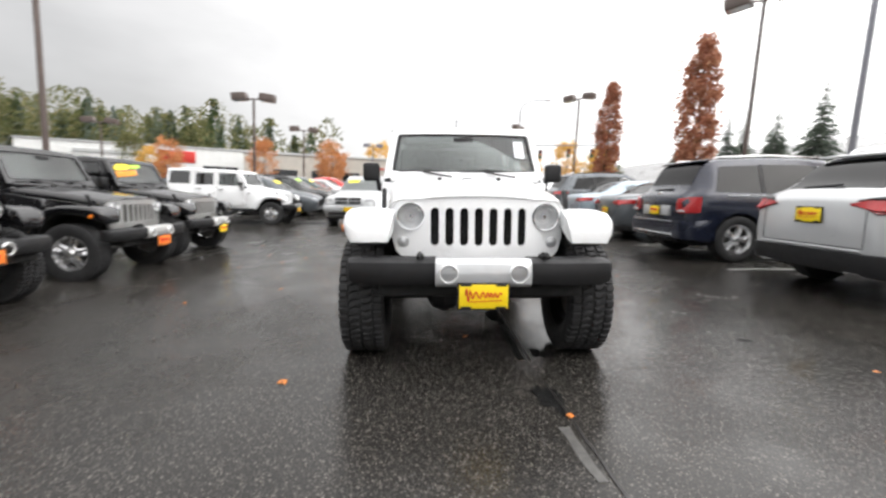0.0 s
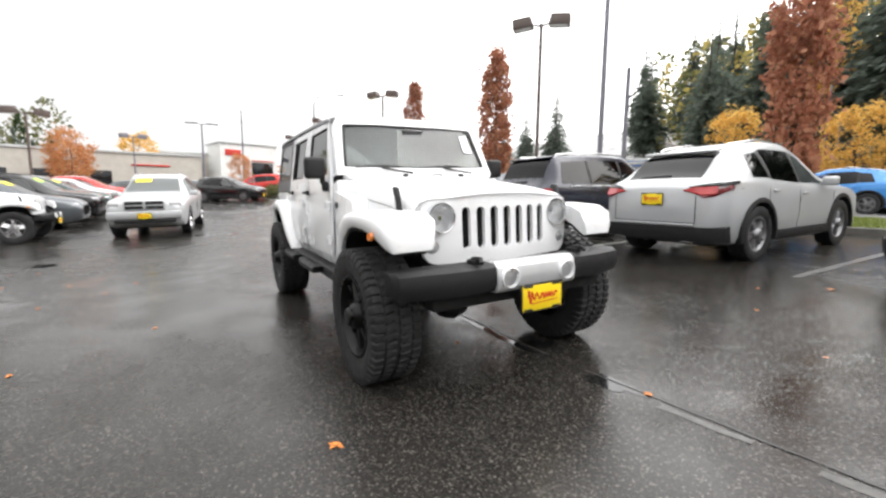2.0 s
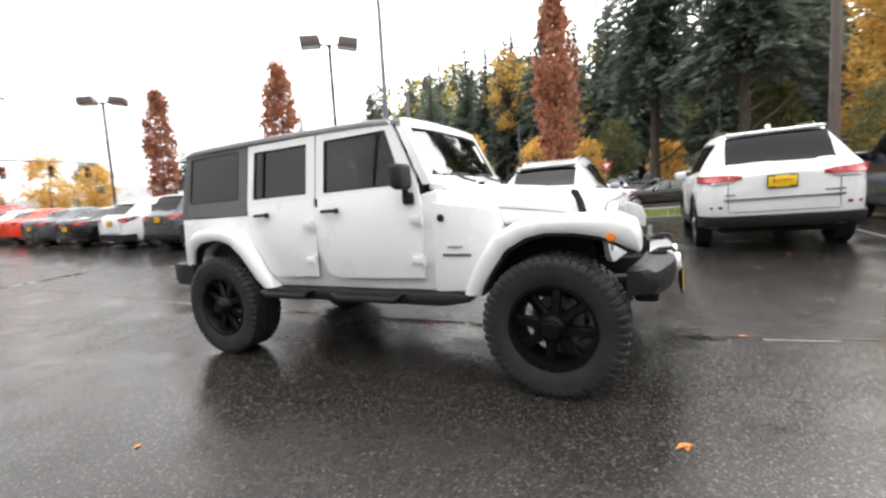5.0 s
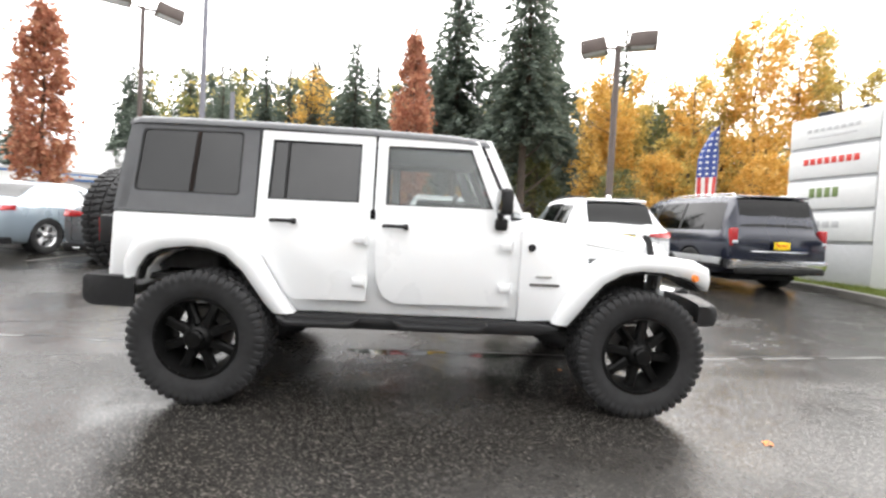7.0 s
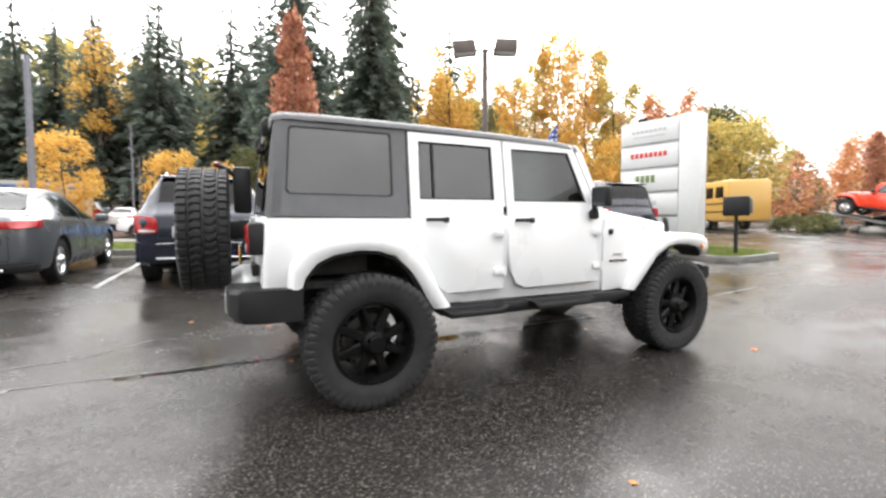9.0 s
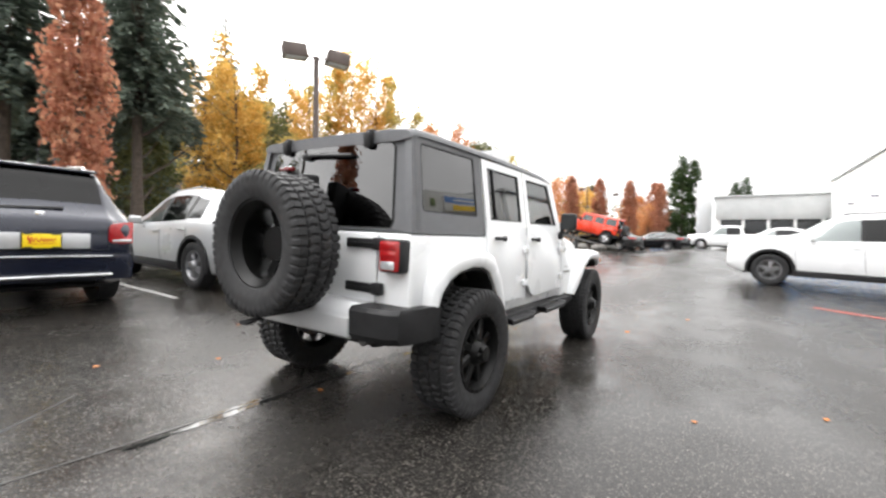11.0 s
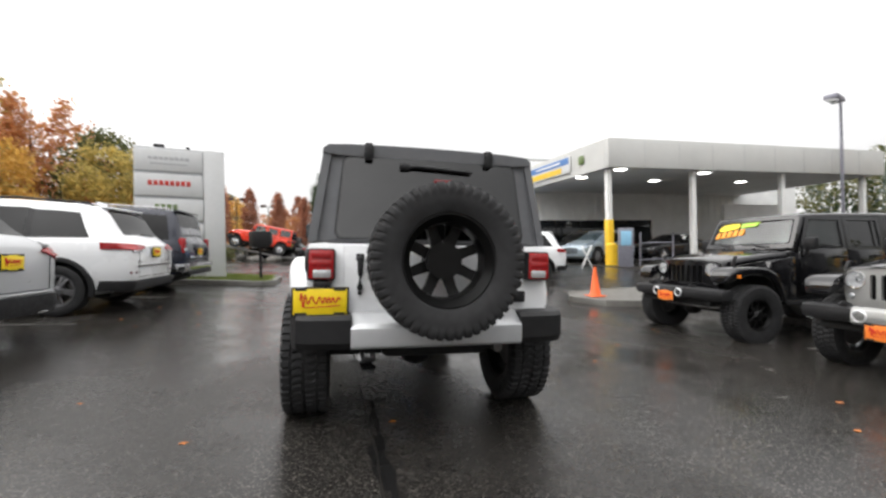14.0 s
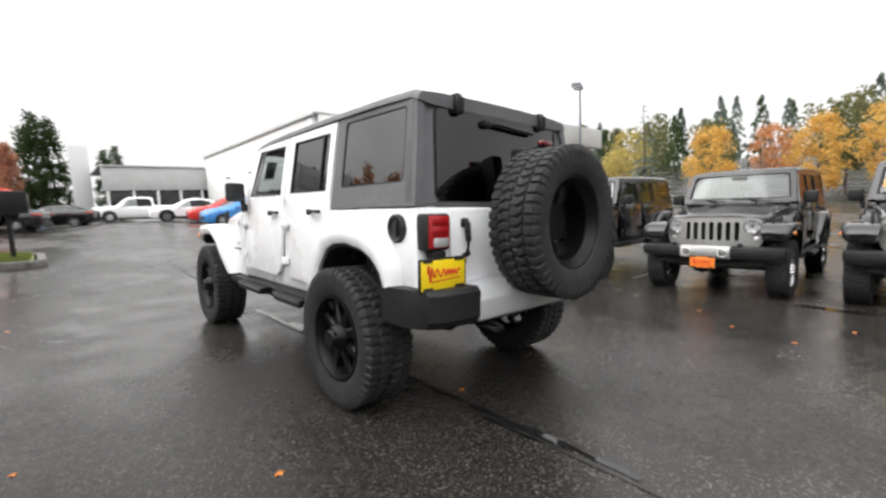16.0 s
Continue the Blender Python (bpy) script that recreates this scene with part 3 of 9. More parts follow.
def wheel_at(root, style, x, y, z, label="", side=-1, turn=0.0, brake=True):
    """A wheel with its tyre; side -1 faces -x, 1 faces +x."""
    ty, rm = WHEELS[style]
    m = pose(x, y, z, turn, 0, 0) if side < 0 else pose(x, y, z, turn, 0, 180)
    w = part("wheel", rm, None, root, label, m)
    part("tyre", ty, None, w)
    if brake:
        part("brake_disc", DISC, None, w)
    return w


def script_plate(root, c, yaw, mat=None, name="number_plate", tilt=0.0, w=0.305, hgt=0.152):
    """A dealer's plate with unreadable red script, in a black frame."""
    m = Matrix.Translation(c) @ pose(0, 0, 0, tilt, 0, yaw)
    bm = B()
    box(bm, (0, 0, 0), (w + 0.024, 0.014, hgt + 0.022), 0.005)
    for sx in (-1, 1):
        box(bm, (sx * w * 0.36, -0.008, -hgt * 0.46), (w * 0.22, 0.012, 0.016), 0.003)
        box(bm, (sx * w * 0.36, -0.008, hgt * 0.47), (w * 0.22, 0.012, 0.012), 0.003)
    fr = part(name, bm, blackplast, root, "yellow dealer plate in a black frame", m)
    bm = B()
    box(bm, (0, -0.006, 0), (w, 0.010, hgt), 0.003)
    pl = part("plate", bm, mat or plateyellow, fr)
    bm = B()
    pts = []
    for i in range(61):
        t = i / 60
        pts.append((-w * 0.37 + w * 0.74 * t, -0.0125, 0.010 + (0.048 - 0.02 * t) * (1 if t < 0.12 else 0.50) * math.sin(t * 46 + 2 * math.sin(t * 9))))
    pipe(bm, pts, 0.0042, 5)
    box(bm, (0.01, -0.0125, -0.028), (w * 0.66, 0.003, 0.005), 0.0, pose(0, 0, 0, 0, -3, 0))
    part("print", bm, platered, fr)
    return fr


def flare_mesh(name, top, under, xin, xout, side, dz, mat):
    bm = B()
    rr = []
    for (ty, tz), (uy, uz), xi, xo in zip(top, under, xin, xout):
        t, u = Vector((0, ty, tz + dz)), Vector((0, uy, uz + dz))
        r = []
        for x, k in ((xi, 0.0), (lerp(xi, xo, 0.75), 0.02), (xo - 0.022, 0.10), (xo, 0.36), (xo - 0.006, 0.80), (xo - 0.022, 1.0), (xo - 0.05, 0.97), (xi, 0.80)):
            p = t.lerp(u, k)
            r.append((side * x, p.y, p.z))
        rr.append(r)
    rings_to(bm, rr)
    return finish(bm, name, mat, 50)


def offroader(name, label, m, body=None, flare=None, grille=None, top=None, style="mud", r=0.436, lift=0.0, track=0.812, main=False, group="", plate_mat=None, centre=None, marker=None):
    body, flare, grille, top = body or white, flare or white, grille or white, top or hardtop_mat
    root = thing(name, label, "car", group, m)
    dz = lift

    def Z(v):
        return v + dz

    # tub
    prof = [(-0.70, Z(0.60)), (0.98, Z(0.60)), (1.04, Z(0.70)), (1.13, Z(0.84)), (1.26, Z(0.96)), (1.42, Z(1.01)), (1.58, Z(1.01)), (1.74, Z(0.97)), (1.85, Z(0.88)), (1.90, Z(0.74)),
            (2.09, Z(0.74)), (2.125, Z(0.80)), (2.105, Z(1.232)), (1.19, Z(1.236)), (0.40, Z(1.262)), (-0.50, Z(1.285)), (-0.70, Z(1.325))]
    bm = B()
    prism(bm, prof, -0.80, 0.80, 0.018)
    for v in bm.verts:
        k = (v.co.z - Z(0.9)) / 0.35
        v.co.x *= 1.0 - 0.018 * max(0, k) ** 2 - (0.05 * max(0, Z(0.75) - v.co.z) / 0.15 if v.co.z < Z(0.75) else 0)
    tub = part("tub", bm, body, root)
    # doors, both sides
    for side in (-1, 1):
        for nm, poly, win, hy, hinge in (
            ("front_door", [(-0.565, 0.70), (0.22, 0.69), (0.30, 0.73), (0.345, 0.82), (0.372, 0.98), (0.378, 1.335), (-0.545, 1.365), (-0.575, 1.20)], None, 0.235, -0.545),
            ("rear_door", [(0.418, 0.70), (0.90, 0.69), (0.955, 0.73), (1.12, 0.99), (1.168, 1.10), (1.175, 1.25), (1.172, 1.315), (0.412, 1.335)], None, 0.985, 0.455),
        ):
            bm = B()
            prism(bm, [(y, Z(z)) for y, z in poly], 0.792 * side, 0.818 * side, 0.008)
            for v in bm.verts:
                k = (v.co.z - Z(0.9)) / 0.35
                v.co.x *= 1.0 - 0.022 * max(0, k) ** 2
            door = part(nm, bm, body, root)
            # window frame with its pane
            if nm == "front_door":
                o = [(-0.535, 1.355), (0.385, 1.325), (0.385, 1.835), (-0.315, 1.845)]
                i = [(-0.430, 1.375), (0.312, 1.365), (0.312, 1.775), (-0.268, 1.785)]
            else:
                o = [(0.402, 1.325), (1.172, 1.305), (1.168, 1.830), (0.402, 1.835)]
                i = [(0.492, 1.370), (1.105, 1.362), (1.095, 1.770), (0.492, 1.775)]

            def lean(c):
                k = (c.z - Z(1.30)) / 0.52
                return (side * (0.795 - 0.085 * k) + (c.y * side), c.x, c.z)
            bm = B()
            plate(bm, [(y, Z(z)) for y, z in o], [[(y, Z(z)) for y, z in i]], 0.0, -0.045, lean)
            part("window_frame", bm, body, door)
            bm = B()
            cy, cz = sum(p[0] for p in i) / 4, sum(p[1] for p in i) / 4
            grow = [(cy + (y - cy) * 1.02, cz + (z - cz) * 1.02) for y, z in i]
            if not (main and side > 0 and nm == "front_door"):
                plate(bm, [(y, Z(z)) for y, z in grow], [], -0.016, -0.020, lean)
                part("window_pane", bm, clearglass if nm == "front_door" else tintglass, door)
            else:
                bm.free()
            bm = B()
            inner = [(cy + (y - cy) * 0.965, cz + (z - cz) * 0.95) for y, z in i]
            plate(bm, [(y, Z(z)) for y, z in [(cy + (y - cy) * 1.012, cz + (z - cz) * 1.015) for y, z in i]], [[(y, Z(z)) for y, z in inner]], -0.006, -0.014, lean)
            part("window_seal", bm, blackplast, door)
            if nm == "rear_door":
                bm = B()
                prism(bm, [(0.985, Z(1.37)), (1.0, Z(1.37)), (0.995, Z(1.775)), (0.98, Z(1.775))], -0.006, 0.006, 0.0)
                for v in bm.verts:
                    k = (v.co.z - Z(1.30)) / 0.52
                    v.co.x = side * (0.786 - 0.085 * k + v.co.x)
                part("window_divider", bm, blackplast, door)
            bm = B()
            pipe(bm, [(side * 0.815, hy - 0.075, Z(1.222)), (side * 0.838, hy - 0.06, Z(1.224)), (side * 0.842, hy + 0.04, Z(1.224)), (side * 0.818, hy + 0.085, Z(1.222))], 0.013, 8)
            box(bm, (side * 0.825, hy - 0.07, Z(1.222)), (0.03, 0.035, 0.042), 0.008)
            part("door_handle", bm, blackplast, door, "black grab handle")
            for hz in (1.125, 0.835):
                bm = B()
                box(bm, (side * 0.826, hinge + 0.005, Z(hz)), (0.020, 0.105, 0.052), 0.006)
                tube(bm, (side * 0.832, hinge - 0.035, Z(hz - 0.035)), (side * 0.832, hinge - 0.035, Z(hz + 0.035)), 0.014, n=10)
                part("hinge", bm, body, door)
    # hood and nose
    def hood_ring(y, lower):
        zc = np.interp(y, [-1.84, -1.81, -1.62, -1.15, -0.66], [1.198, 1.214, 1.240, 1.296, 1.352])
        w = np.interp(y, [-1.84, -1.80, -1.15, -0.66], [0.619, 0.622, 0.665, 0.735])
        return zc + dz, w
    bm = B()
    rr = []
    for y in (-1.842, -1.825, -1.79, -1.70, -1.5, -1.3, -1.1, -0.9, -0.72, -0.665):
        zc, w = hood_ring(y, 0)
        half = [(w, zc - 0.130), (w * 0.992, zc - 0.075), (w * 0.955, zc - 0.040), (w * 0.88, zc - 0.022), (w * 0.60, zc - 0.012), (w * 0.52, zc + 0.004), (w * 0.25, zc + 0.010)]
        k = 0.085 * smooth01((-1.3 - y) / 0.54)
        ring = [(x, y + k * (x / 0.6) ** 2, z) for x, z in half] + [(0, y, zc + 0.012)] + [(-x, y + k * (x / 0.6) ** 2, z) for x, z in reversed(half)]
        rr.append(ring)
    rings_to(bm, rr, False, False)
    ex = bmesh.ops.extrude_face_region(bm, geom=bm.faces[:])
    for g in ex["geom"]:
        if isinstance(g, bmesh.types.BMVert):
            g.co.z -= 0.02
            g.co.x *= 0.985
    hood = part("hood", bm, body, root, sharp=50)
    # added tube that draws the shaded gap round the hood as a line
    rim = []
    for y in (-0.69, -0.9, -1.1, -1.3, -1.5, -1.7, -1.79, -1.838):
        zc, w = hood_ring(y, 0)
        rim.append((w + 0.002, y + 0.085 * smooth01((-1.3 - y) / 0.54) * (w / 0.6) ** 2, zc - 0.134))
    zc, w = hood_ring(-1.842, 0)
    front = [(w * k, -1.855 + 0.085 * (w * k / 0.6) ** 2, zc - d) for k, d in ((0.995, 0.080), (0.955, 0.046), (0.88, 0.028), (0.60, 0.018), (0.30, 0.005), (0.0, 0.002))]
    bm = B()
    pipe(bm, rim + front + [(-x, y, z) for x, y, z in reversed(front[:-1])] + [(-x, y, z) for x, y, z in reversed(rim)], 0.0032, 6)
    part("hood_seal", bm, steel, hood, "thin grey line drawn along the hood gap")
    bm = B()
    rr = []
    for y in (-1.68, -1.5, -1.2, -0.9, -0.68):
        zc, w = hood_ring(y, 0)
        rr.append([(w * 0.985, y, zc - 0.10), (w * 1.0, y, zc - 0.138), (w * 1.0, y, Z(1.06)), (w * 0.97, y, Z(1.04)), (-w * 0.97, y, Z(1.04)), (-w * 1.0, y, Z(1.06)), (-w * 1.0, y, zc - 0.138), (-w * 0.985, y, zc - 0.10)])
    rings_to(bm, rr)
    part("inner_fender", bm, body, root)
    for side in (-1, 1):
        bm = B()
        prism(bm, [(-0.99, Z(0.62)), (-0.64, Z(0.60)), (-0.64, Z(1.24)), (-1.10, Z(1.17)), (-1.14, Z(0.98))], side * 0.60, side * 0.795, 0.012)
        part("cowl_side", bm, body, root)
    bm = B()
    box(bm, (0, -0.655, Z(1.345)), (1.40, 0.13, 0.045), 0.015)
    part("cowl", bm, body, root)
    for x in (-0.24, 0.30):
        bm = B()
        box(bm, (x, -0.82, Z(1.352)), (0.035, 0.05, 0.025), 0.008)
        part("washer_nozzle", bm, blackplast, hood)
    bm = B()
    pipe(bm, [(-0.045, -0.93, Z(1.33)), (-0.04, -0.93, Z(1.352)), (0.04, -0.93, Z(1.352)), (0.045, -0.93, Z(1.33))], 0.006, 6)
    part("footman_loop", bm, blackplast, hood)
    for side in (-1, 1):
        bm = B()
        prism(bm, [(-1.660, Z(1.10)), (-1.615, Z(1.10)), (-1.595, Z(1.19)), (-1.565, Z(1.235)), (-1.575, Z(1.258)), (-1.615, Z(1.250)), (-1.640, Z(1.19))], side * 0.652, side * 0.684, 0.008)
        part("hood_latch", bm, blackplast, hood, "black rubber hood latch")
        bm = B()
        tube(bm, (side * 0.797, -0.715, Z(1.125)), (side * 0.806, -0.715, Z(1.125)), 0.026, n=16)
        tube(bm, (side * 0.804, -0.715, Z(1.125)), (side * 0.810, -0.715, Z(1.125)), 0.016, n=12)
        part("round_badge", bm, blackplast, root)
        if main:
            bm = B()
            box(bm, (side * 0.801, -0.82, Z(0.868)), (0.008, 0.21, 0.018), 0.002)
            part("side_badge", bm, steel, root, "grey badge of unreadable letters")
            bm = B()
            box(bm, (side * 0.801, -0.81, Z(0.925)), (0.008, 0.11, 0.012), 0.002)
            part("side_badge", bm, gunmetal, root)
    # grille
    half = [(0.0, 1.193), (0.30, 1.190), (0.48, 1.176), (0.565, 1.150), (0.605, 1.09), (0.612, 1.0), (0.600, 0.90), (0.575, 0.82), (0.545, 0.785), (0.50, 0.772), (0.0, 0.768)]
    outline = [(x, Z(z)) for x, z in half] + [(-x, Z(z)) for x, z in reversed(half[1:-1])]
    holes = [slot(-0.3025 + 0.1008 * i, Z(0.990), 0.058, 0.262) for i in range(7)]
    holes += [disc(s * 0.470, Z(1.060), 0.094) for s in (-1, 1)] + [disc(s * 0.522, Z(0.880), 0.040, 18) for s in (-1, 1)]

    def bend(c):
        return (c.x, c.y + 0.09 * (c.x / 0.6) ** 2 + 0.05 * (c.z - Z(0.95)) * (1 if c.z > Z(0.95) else 0.3), c.z)
    bm = B()
    plate(bm, outline, holes, -1.862, -1.832, bend)
    gr = part("grille", bm, grille, root, "seven-slot grille panel", sharp=42)
    bm = B()
    box(bm, (0, -1.76, Z(0.98)), (0.74, 0.02, 0.36), 0.0)
    for i in range(9):
        box(bm, (0, -1.785, Z(0.85 + i * 0.034)), (0.66, 0.006, 0.006))
    part("radiator_mesh", bm, darkvoid, gr)
    for s in (-1, 1):
        y0 = -1.785
        bm = B()
        lathe(bm, [(y0 + 0.05, 0.0), (y0 + 0.045, 0.05), (y0 + 0.01, 0.078), (y0 - 0.02, 0.090)], 28, 1, (s * 0.470, 0, Z(1.060)))
        hl = part("headlight", bm, brightbowl, gr, "round chrome headlight")
        bm = B()
        lathe(bm, [(y0 - 0.012, 0.084), (y0 - 0.040, 0.086), (y0 - 0.042, 0.094), (y0 + 0.02, 0.098)], 28, 1, (s * 0.470, 0, Z(1.060)))
        part("bezel", bm, chrome, hl)
        bm = B()
        lathe(bm, [(y0 - 0.020, 0.088), (y0 - 0.034, 0.070), (y0 - 0.044, 0.040), (y0 - 0.047, 0.0)], 28, 1, (s * 0.470, 0, Z(1.060)))
        part("lens", bm, lampglass, hl)
        bm = B()
        tube(bm, (s * 0.470, y0 + 0.04, Z(1.060)), (s * 0.470, y0 - 0.01, Z(1.060)), 0.022, 0.014, 12)
        part("bulb_shield", bm, chrome, hl)
        bm = B()
        lathe(bm, [(y0 + 0.03, 0.042), (y0 - 0.004, 0.042), (y0 - 0.010, 0.034), (y0 - 0.015, 0.0)], 18, 1, (s * 0.522, 0.0, Z(0.880)))
        part("turn_lamp", bm, whitelens, gr, "small round clear turn lamp")
    # windscreen frame and pane: leans back from the cowl
    def ws(c):
        k = (c.z - Z(1.37)) / 0.49
        return (c.x, -0.640 + 0.245 * k + c.y - 0.05 * (1 - (c.x / 0.75) ** 2), c.z)
    o = [(0.755, 1.365), (0.735, 1.55), (0.705, 1.80), (0.665, 1.862), (0.3, 1.868), (-0.3, 1.868), (-0.665, 1.862), (-0.705, 1.80), (-0.735, 1.55), (-0.755, 1.365), (-0.3, 1.365), (0.3, 1.365)]
    i = [(0.685, 1.430), (0.690, 1.45), (0.645, 1.775), (0.625, 1.795), (0.3, 1.800), (-0.3, 1.800), (-0.625, 1.795), (-0.645, 1.775), (-0.690, 1.45), (-0.685, 1.430), (-0.3, 1.420), (0.3, 1.420)]
    bm = B()
    plate(bm, [(x, Z(z)) for x, z in o], [[(x, Z(z)) for x, z in i]], 0.0, 0.07, ws)
    wsf = part("windscreen_frame", bm, body, root)
    bm = B()
    plate(bm, [(x * 1.015, Z(z)) for x, z in i], [], 0.022, 0.027, ws)
    pane = part("windscreen", bm, clearglass, wsf)
    bm = B()
    plate(bm, [(x * 1.012, Z(1.61 + (z - 1.61) * 1.012)) for x, z in i], [[(x * 0.955, Z(1.61 + (z - 1.61) * 0.93)) for x, z in i]], 0.014, 0.020, ws)
    part("windscreen_seal", bm, blackplast, wsf)
    for x0, x1 in ((-0.12, -0.62), (0.48, -0.04)):
        bm = B()
        pipe(bm, [(x0, -0.72, Z(1.375)), (lerp(x0, x1, 0.4), -0.70, Z(1.405)), (lerp(x0, x1, 0.55), -0.695, Z(1.42))], 0.010, 6)
        pipe(bm, [(lerp(x0, x1, 0.2), -0.70, Z(1.43)), (lerp(x0, x1, 0.6), -0.69, Z(1.435)), (x1, -0.68, Z(1.425))], 0.009, 6)
        part("wiper", bm, blackplast, wsf, "black windscreen wiper")
    bm = B()
    box(bm, (0.0, -0.47, Z(1.735)), (0.20, 0.025, 0.055), 0.012)
    part("rear_view_mirror", bm, blackplast, wsf)
    # mirrors
    for side in (-1, 1):
        bm = B()
        box(bm, (side * 0.900, -0.490, Z(1.425)), (0.165, 0.085, 0.175), 0.030, None, 3)
        pipe(bm, [(side * 0.84, -0.47, Z(1.37)), (side * 0.835, -0.475, Z(1.31)), (side * 0.805, -0.48, Z(1.285))], 0.024, 8)
        box(bm, (side * 0.822, -0.485, Z(1.275)), (0.045, 0.09, 0.085), 0.02)
        mir = part("door_mirror", bm, blackplast, root, "black door mirror")
        bm = B()
        box(bm, (side * 0.900, -0.445, Z(1.425)), (0.14, 0.004, 0.145), 0.0)
        part("mirror_glass", bm, mirrordark, mir)
    # flares
    ft = [(-1.968, 0.895), (-1.968, 0.975), (-1.938, 1.058), (-1.84, 1.100), (-1.62, 1.113), (-1.42, 1.108), (-1.27, 1.085), (-1.12, 1.01), (-1.01, 0.86), (-0.93, 0.72), (-0.88, 0.605)]
    fu = [(-1.945, 0.885), (-1.90, 0.905), (-1.85, 0.94), (-1.76, 0.980), (-1.62, 1.005), (-1.45, 1.010), (-1.33, 0.985), (-1.20, 0.91), (-1.10, 0.78), (-1.03, 0.67), (-0.985, 0.600)]
    fxi = [0.62, 0.60, 0.585, 0.585, 0.60, 0.64, 0.68, 0.74, 0.77, 0.78, 0.78]
    fxo = [0.86, 0.895, 0.915, 0.925, 0.930, 0.932, 0.932, 0.928, 0.915, 0.895, 0.875]
    rt = [(1.985, 0.80), (1.975, 0.93), (1.90, 1.065), (1.76, 1.125), (1.58, 1.142), (1.40, 1.138), (1.25, 1.095), (1.12, 0.97), (1.03, 0.82), (0.96, 0.70), (0.885, 0.605)]
    ru = [(1.905, 0.80), (1.885, 0.87), (1.82, 0.955), (1.72, 1.005), (1.56, 1.030), (1.43, 1.022), (1.32, 0.985), (1.21, 0.88), (1.13, 0.76), (1.075, 0.67), (1.02, 0.600)]
    rxo = [0.89, 0.90, 0.915, 0.926, 0.93, 0.93, 0.928, 0.92, 0.91, 0.895, 0.875]
    for side in (-1, 1):
        part("front_flare", flare_mesh("front_flare", ft, fu, fxi, fxo, side, dz, flare), None, root)
        part("rear_flare", flare_mesh("rear_flare", rt, ru, [0.77] * 11, rxo, side, dz, flare), None, root)
        for yc, path, xo in ((-1.4735, fu, fxo), (1.4735, ru, rxo)):
            bm = B()
            rr = []
            for (uy, uz), x1 in zip(path, xo):
                d = Vector((0, yc - uy, 0.45 - uz)).normalized()
                ring = []
                x0 = 0.64 if uy < -1.55 else 0.46
                for x, k in ((x0, 0.004), (x1 - 0.045, 0.004), (x1 - 0.04, 0.022), (x0, 0.022)):
                    ring.append((side * x, uy + d.y * k, Z(uz) + d.z * k))
                rr.append(ring)
            rings_to(bm, rr)
            part("wheel_liner", bm, darkvoid, root, "black wheel arch liner")
        bm = B()
        tube(bm, (side * 0.925, -1.815, Z(0.978)), (side * 0.942, -1.818, Z(0.980)), 0.027, 0.021, 14)
        part("side_marker", bm, amber, root, "round amber side marker")
        # dark wheel houses
        for ys, ye in ((-1.68, -1.0), (1.03, 1.89)):
            bm = B()
            box(bm, (side * 0.50, (ys + ye) / 2, Z(0.86)), (0.10, ye - ys, 0.46), 0.02)
            part("wheel_house", bm, darkvoid, root)
        bm = B()
        prof2 = [(-0.92, Z(0.585)), (-0.80, Z(0.60)), (0.93, Z(0.60)), (0.99, Z(0.585)), (0.97, Z(0.545)), (0.75, Z(0.515)), (-0.72, Z(0.515)), (-0.92, Z(0.55))]
        prism(bm, prof2, side * 0.74, side * 0.86, 0.012)
        for y0, y1 in ((-0.42, 0.22), (0.44, 0.98)):
            prism(bm, [(y0, Z(0.600)), (y0 + 0.07, Z(0.575)), (y1 - 0.07, Z(0.575)), (y1, Z(0.600)), (y1 - 0.05, Z(0.535)), (y0 + 0.05, Z(0.535))], side * 0.80, side * 0.945, 0.010)
        part("side_step", bm, blackplast, root, "black moulded side step")
    # hardtop: roof panel and rear shell with windows
    bm = B()
    rr = []
    for y, zc, w in ((-0.395, 1.850, 0.66), (-0.37, 1.872, 0.665), (-0.1, 1.892, 0.67), (0.5, 1.902, 0.672), (1.1, 1.904, 0.674), (1.7, 1.898, 0.676), (1.98, 1.890, 0.672), (2.045, 1.870, 0.665)):
        half = [(w + 0.045, zc - 0.062), (w + 0.040, zc - 0.036), (w + 0.008, zc - 0.012), (w * 0.8, zc - 0.002), (w * 0.4, zc + 0.004)]
        ring = [(x, y, Z(z)) for x, z in half] + [(0, y, Z(zc + 0.006))] + [(-x, y, Z(z)) for x, z in reversed(half)]
        ring += [(-w * 0.9, y, Z(zc - 0.075)), (w * 0.9, y, Z(zc - 0.075))]
        rr.append(ring)
    rings_to(bm, rr)
    roof = part("roof_panel", bm, top, root, "dark grey textured hardtop roof", sharp=60)
    for y in (0.20,):
        bm = B()
        box(bm, (0, y, Z(1.907)), (1.28, 0.012, 0.006), 0.002)
        part("roof_seam", bm, blackplast, roof)
    for side in (-1, 1):
        def lean2(c):
            k = (c.z - Z(1.235)) / 0.60
            return (side * (0.793 - 0.088 * k) + c.y * side, c.x, c.z)
        o = [(1.19, 1.238), (2.098, 1.238), (2.075, 1.50), (2.03, 1.845), (1.19, 1.855)]
        i = [(1.295, 1.392), (1.302, 1.380), (1.318, 1.372), (1.955, 1.372), (1.972, 1.380), (1.982, 1.396), (1.956, 1.772), (1.946, 1.788), (1.928, 1.796), (1.316, 1.806), (1.300, 1.800), (1.292, 1.786)]
        bm = B()
        plate(bm, [(y, Z(z)) for y, z in o], [[(y, Z(z)) for y, z in i]], 0.0, -0.05, lean2)
        sh = part("hardtop_side", bm, top, root, "dark grey textured hardtop side")
        bm = B()
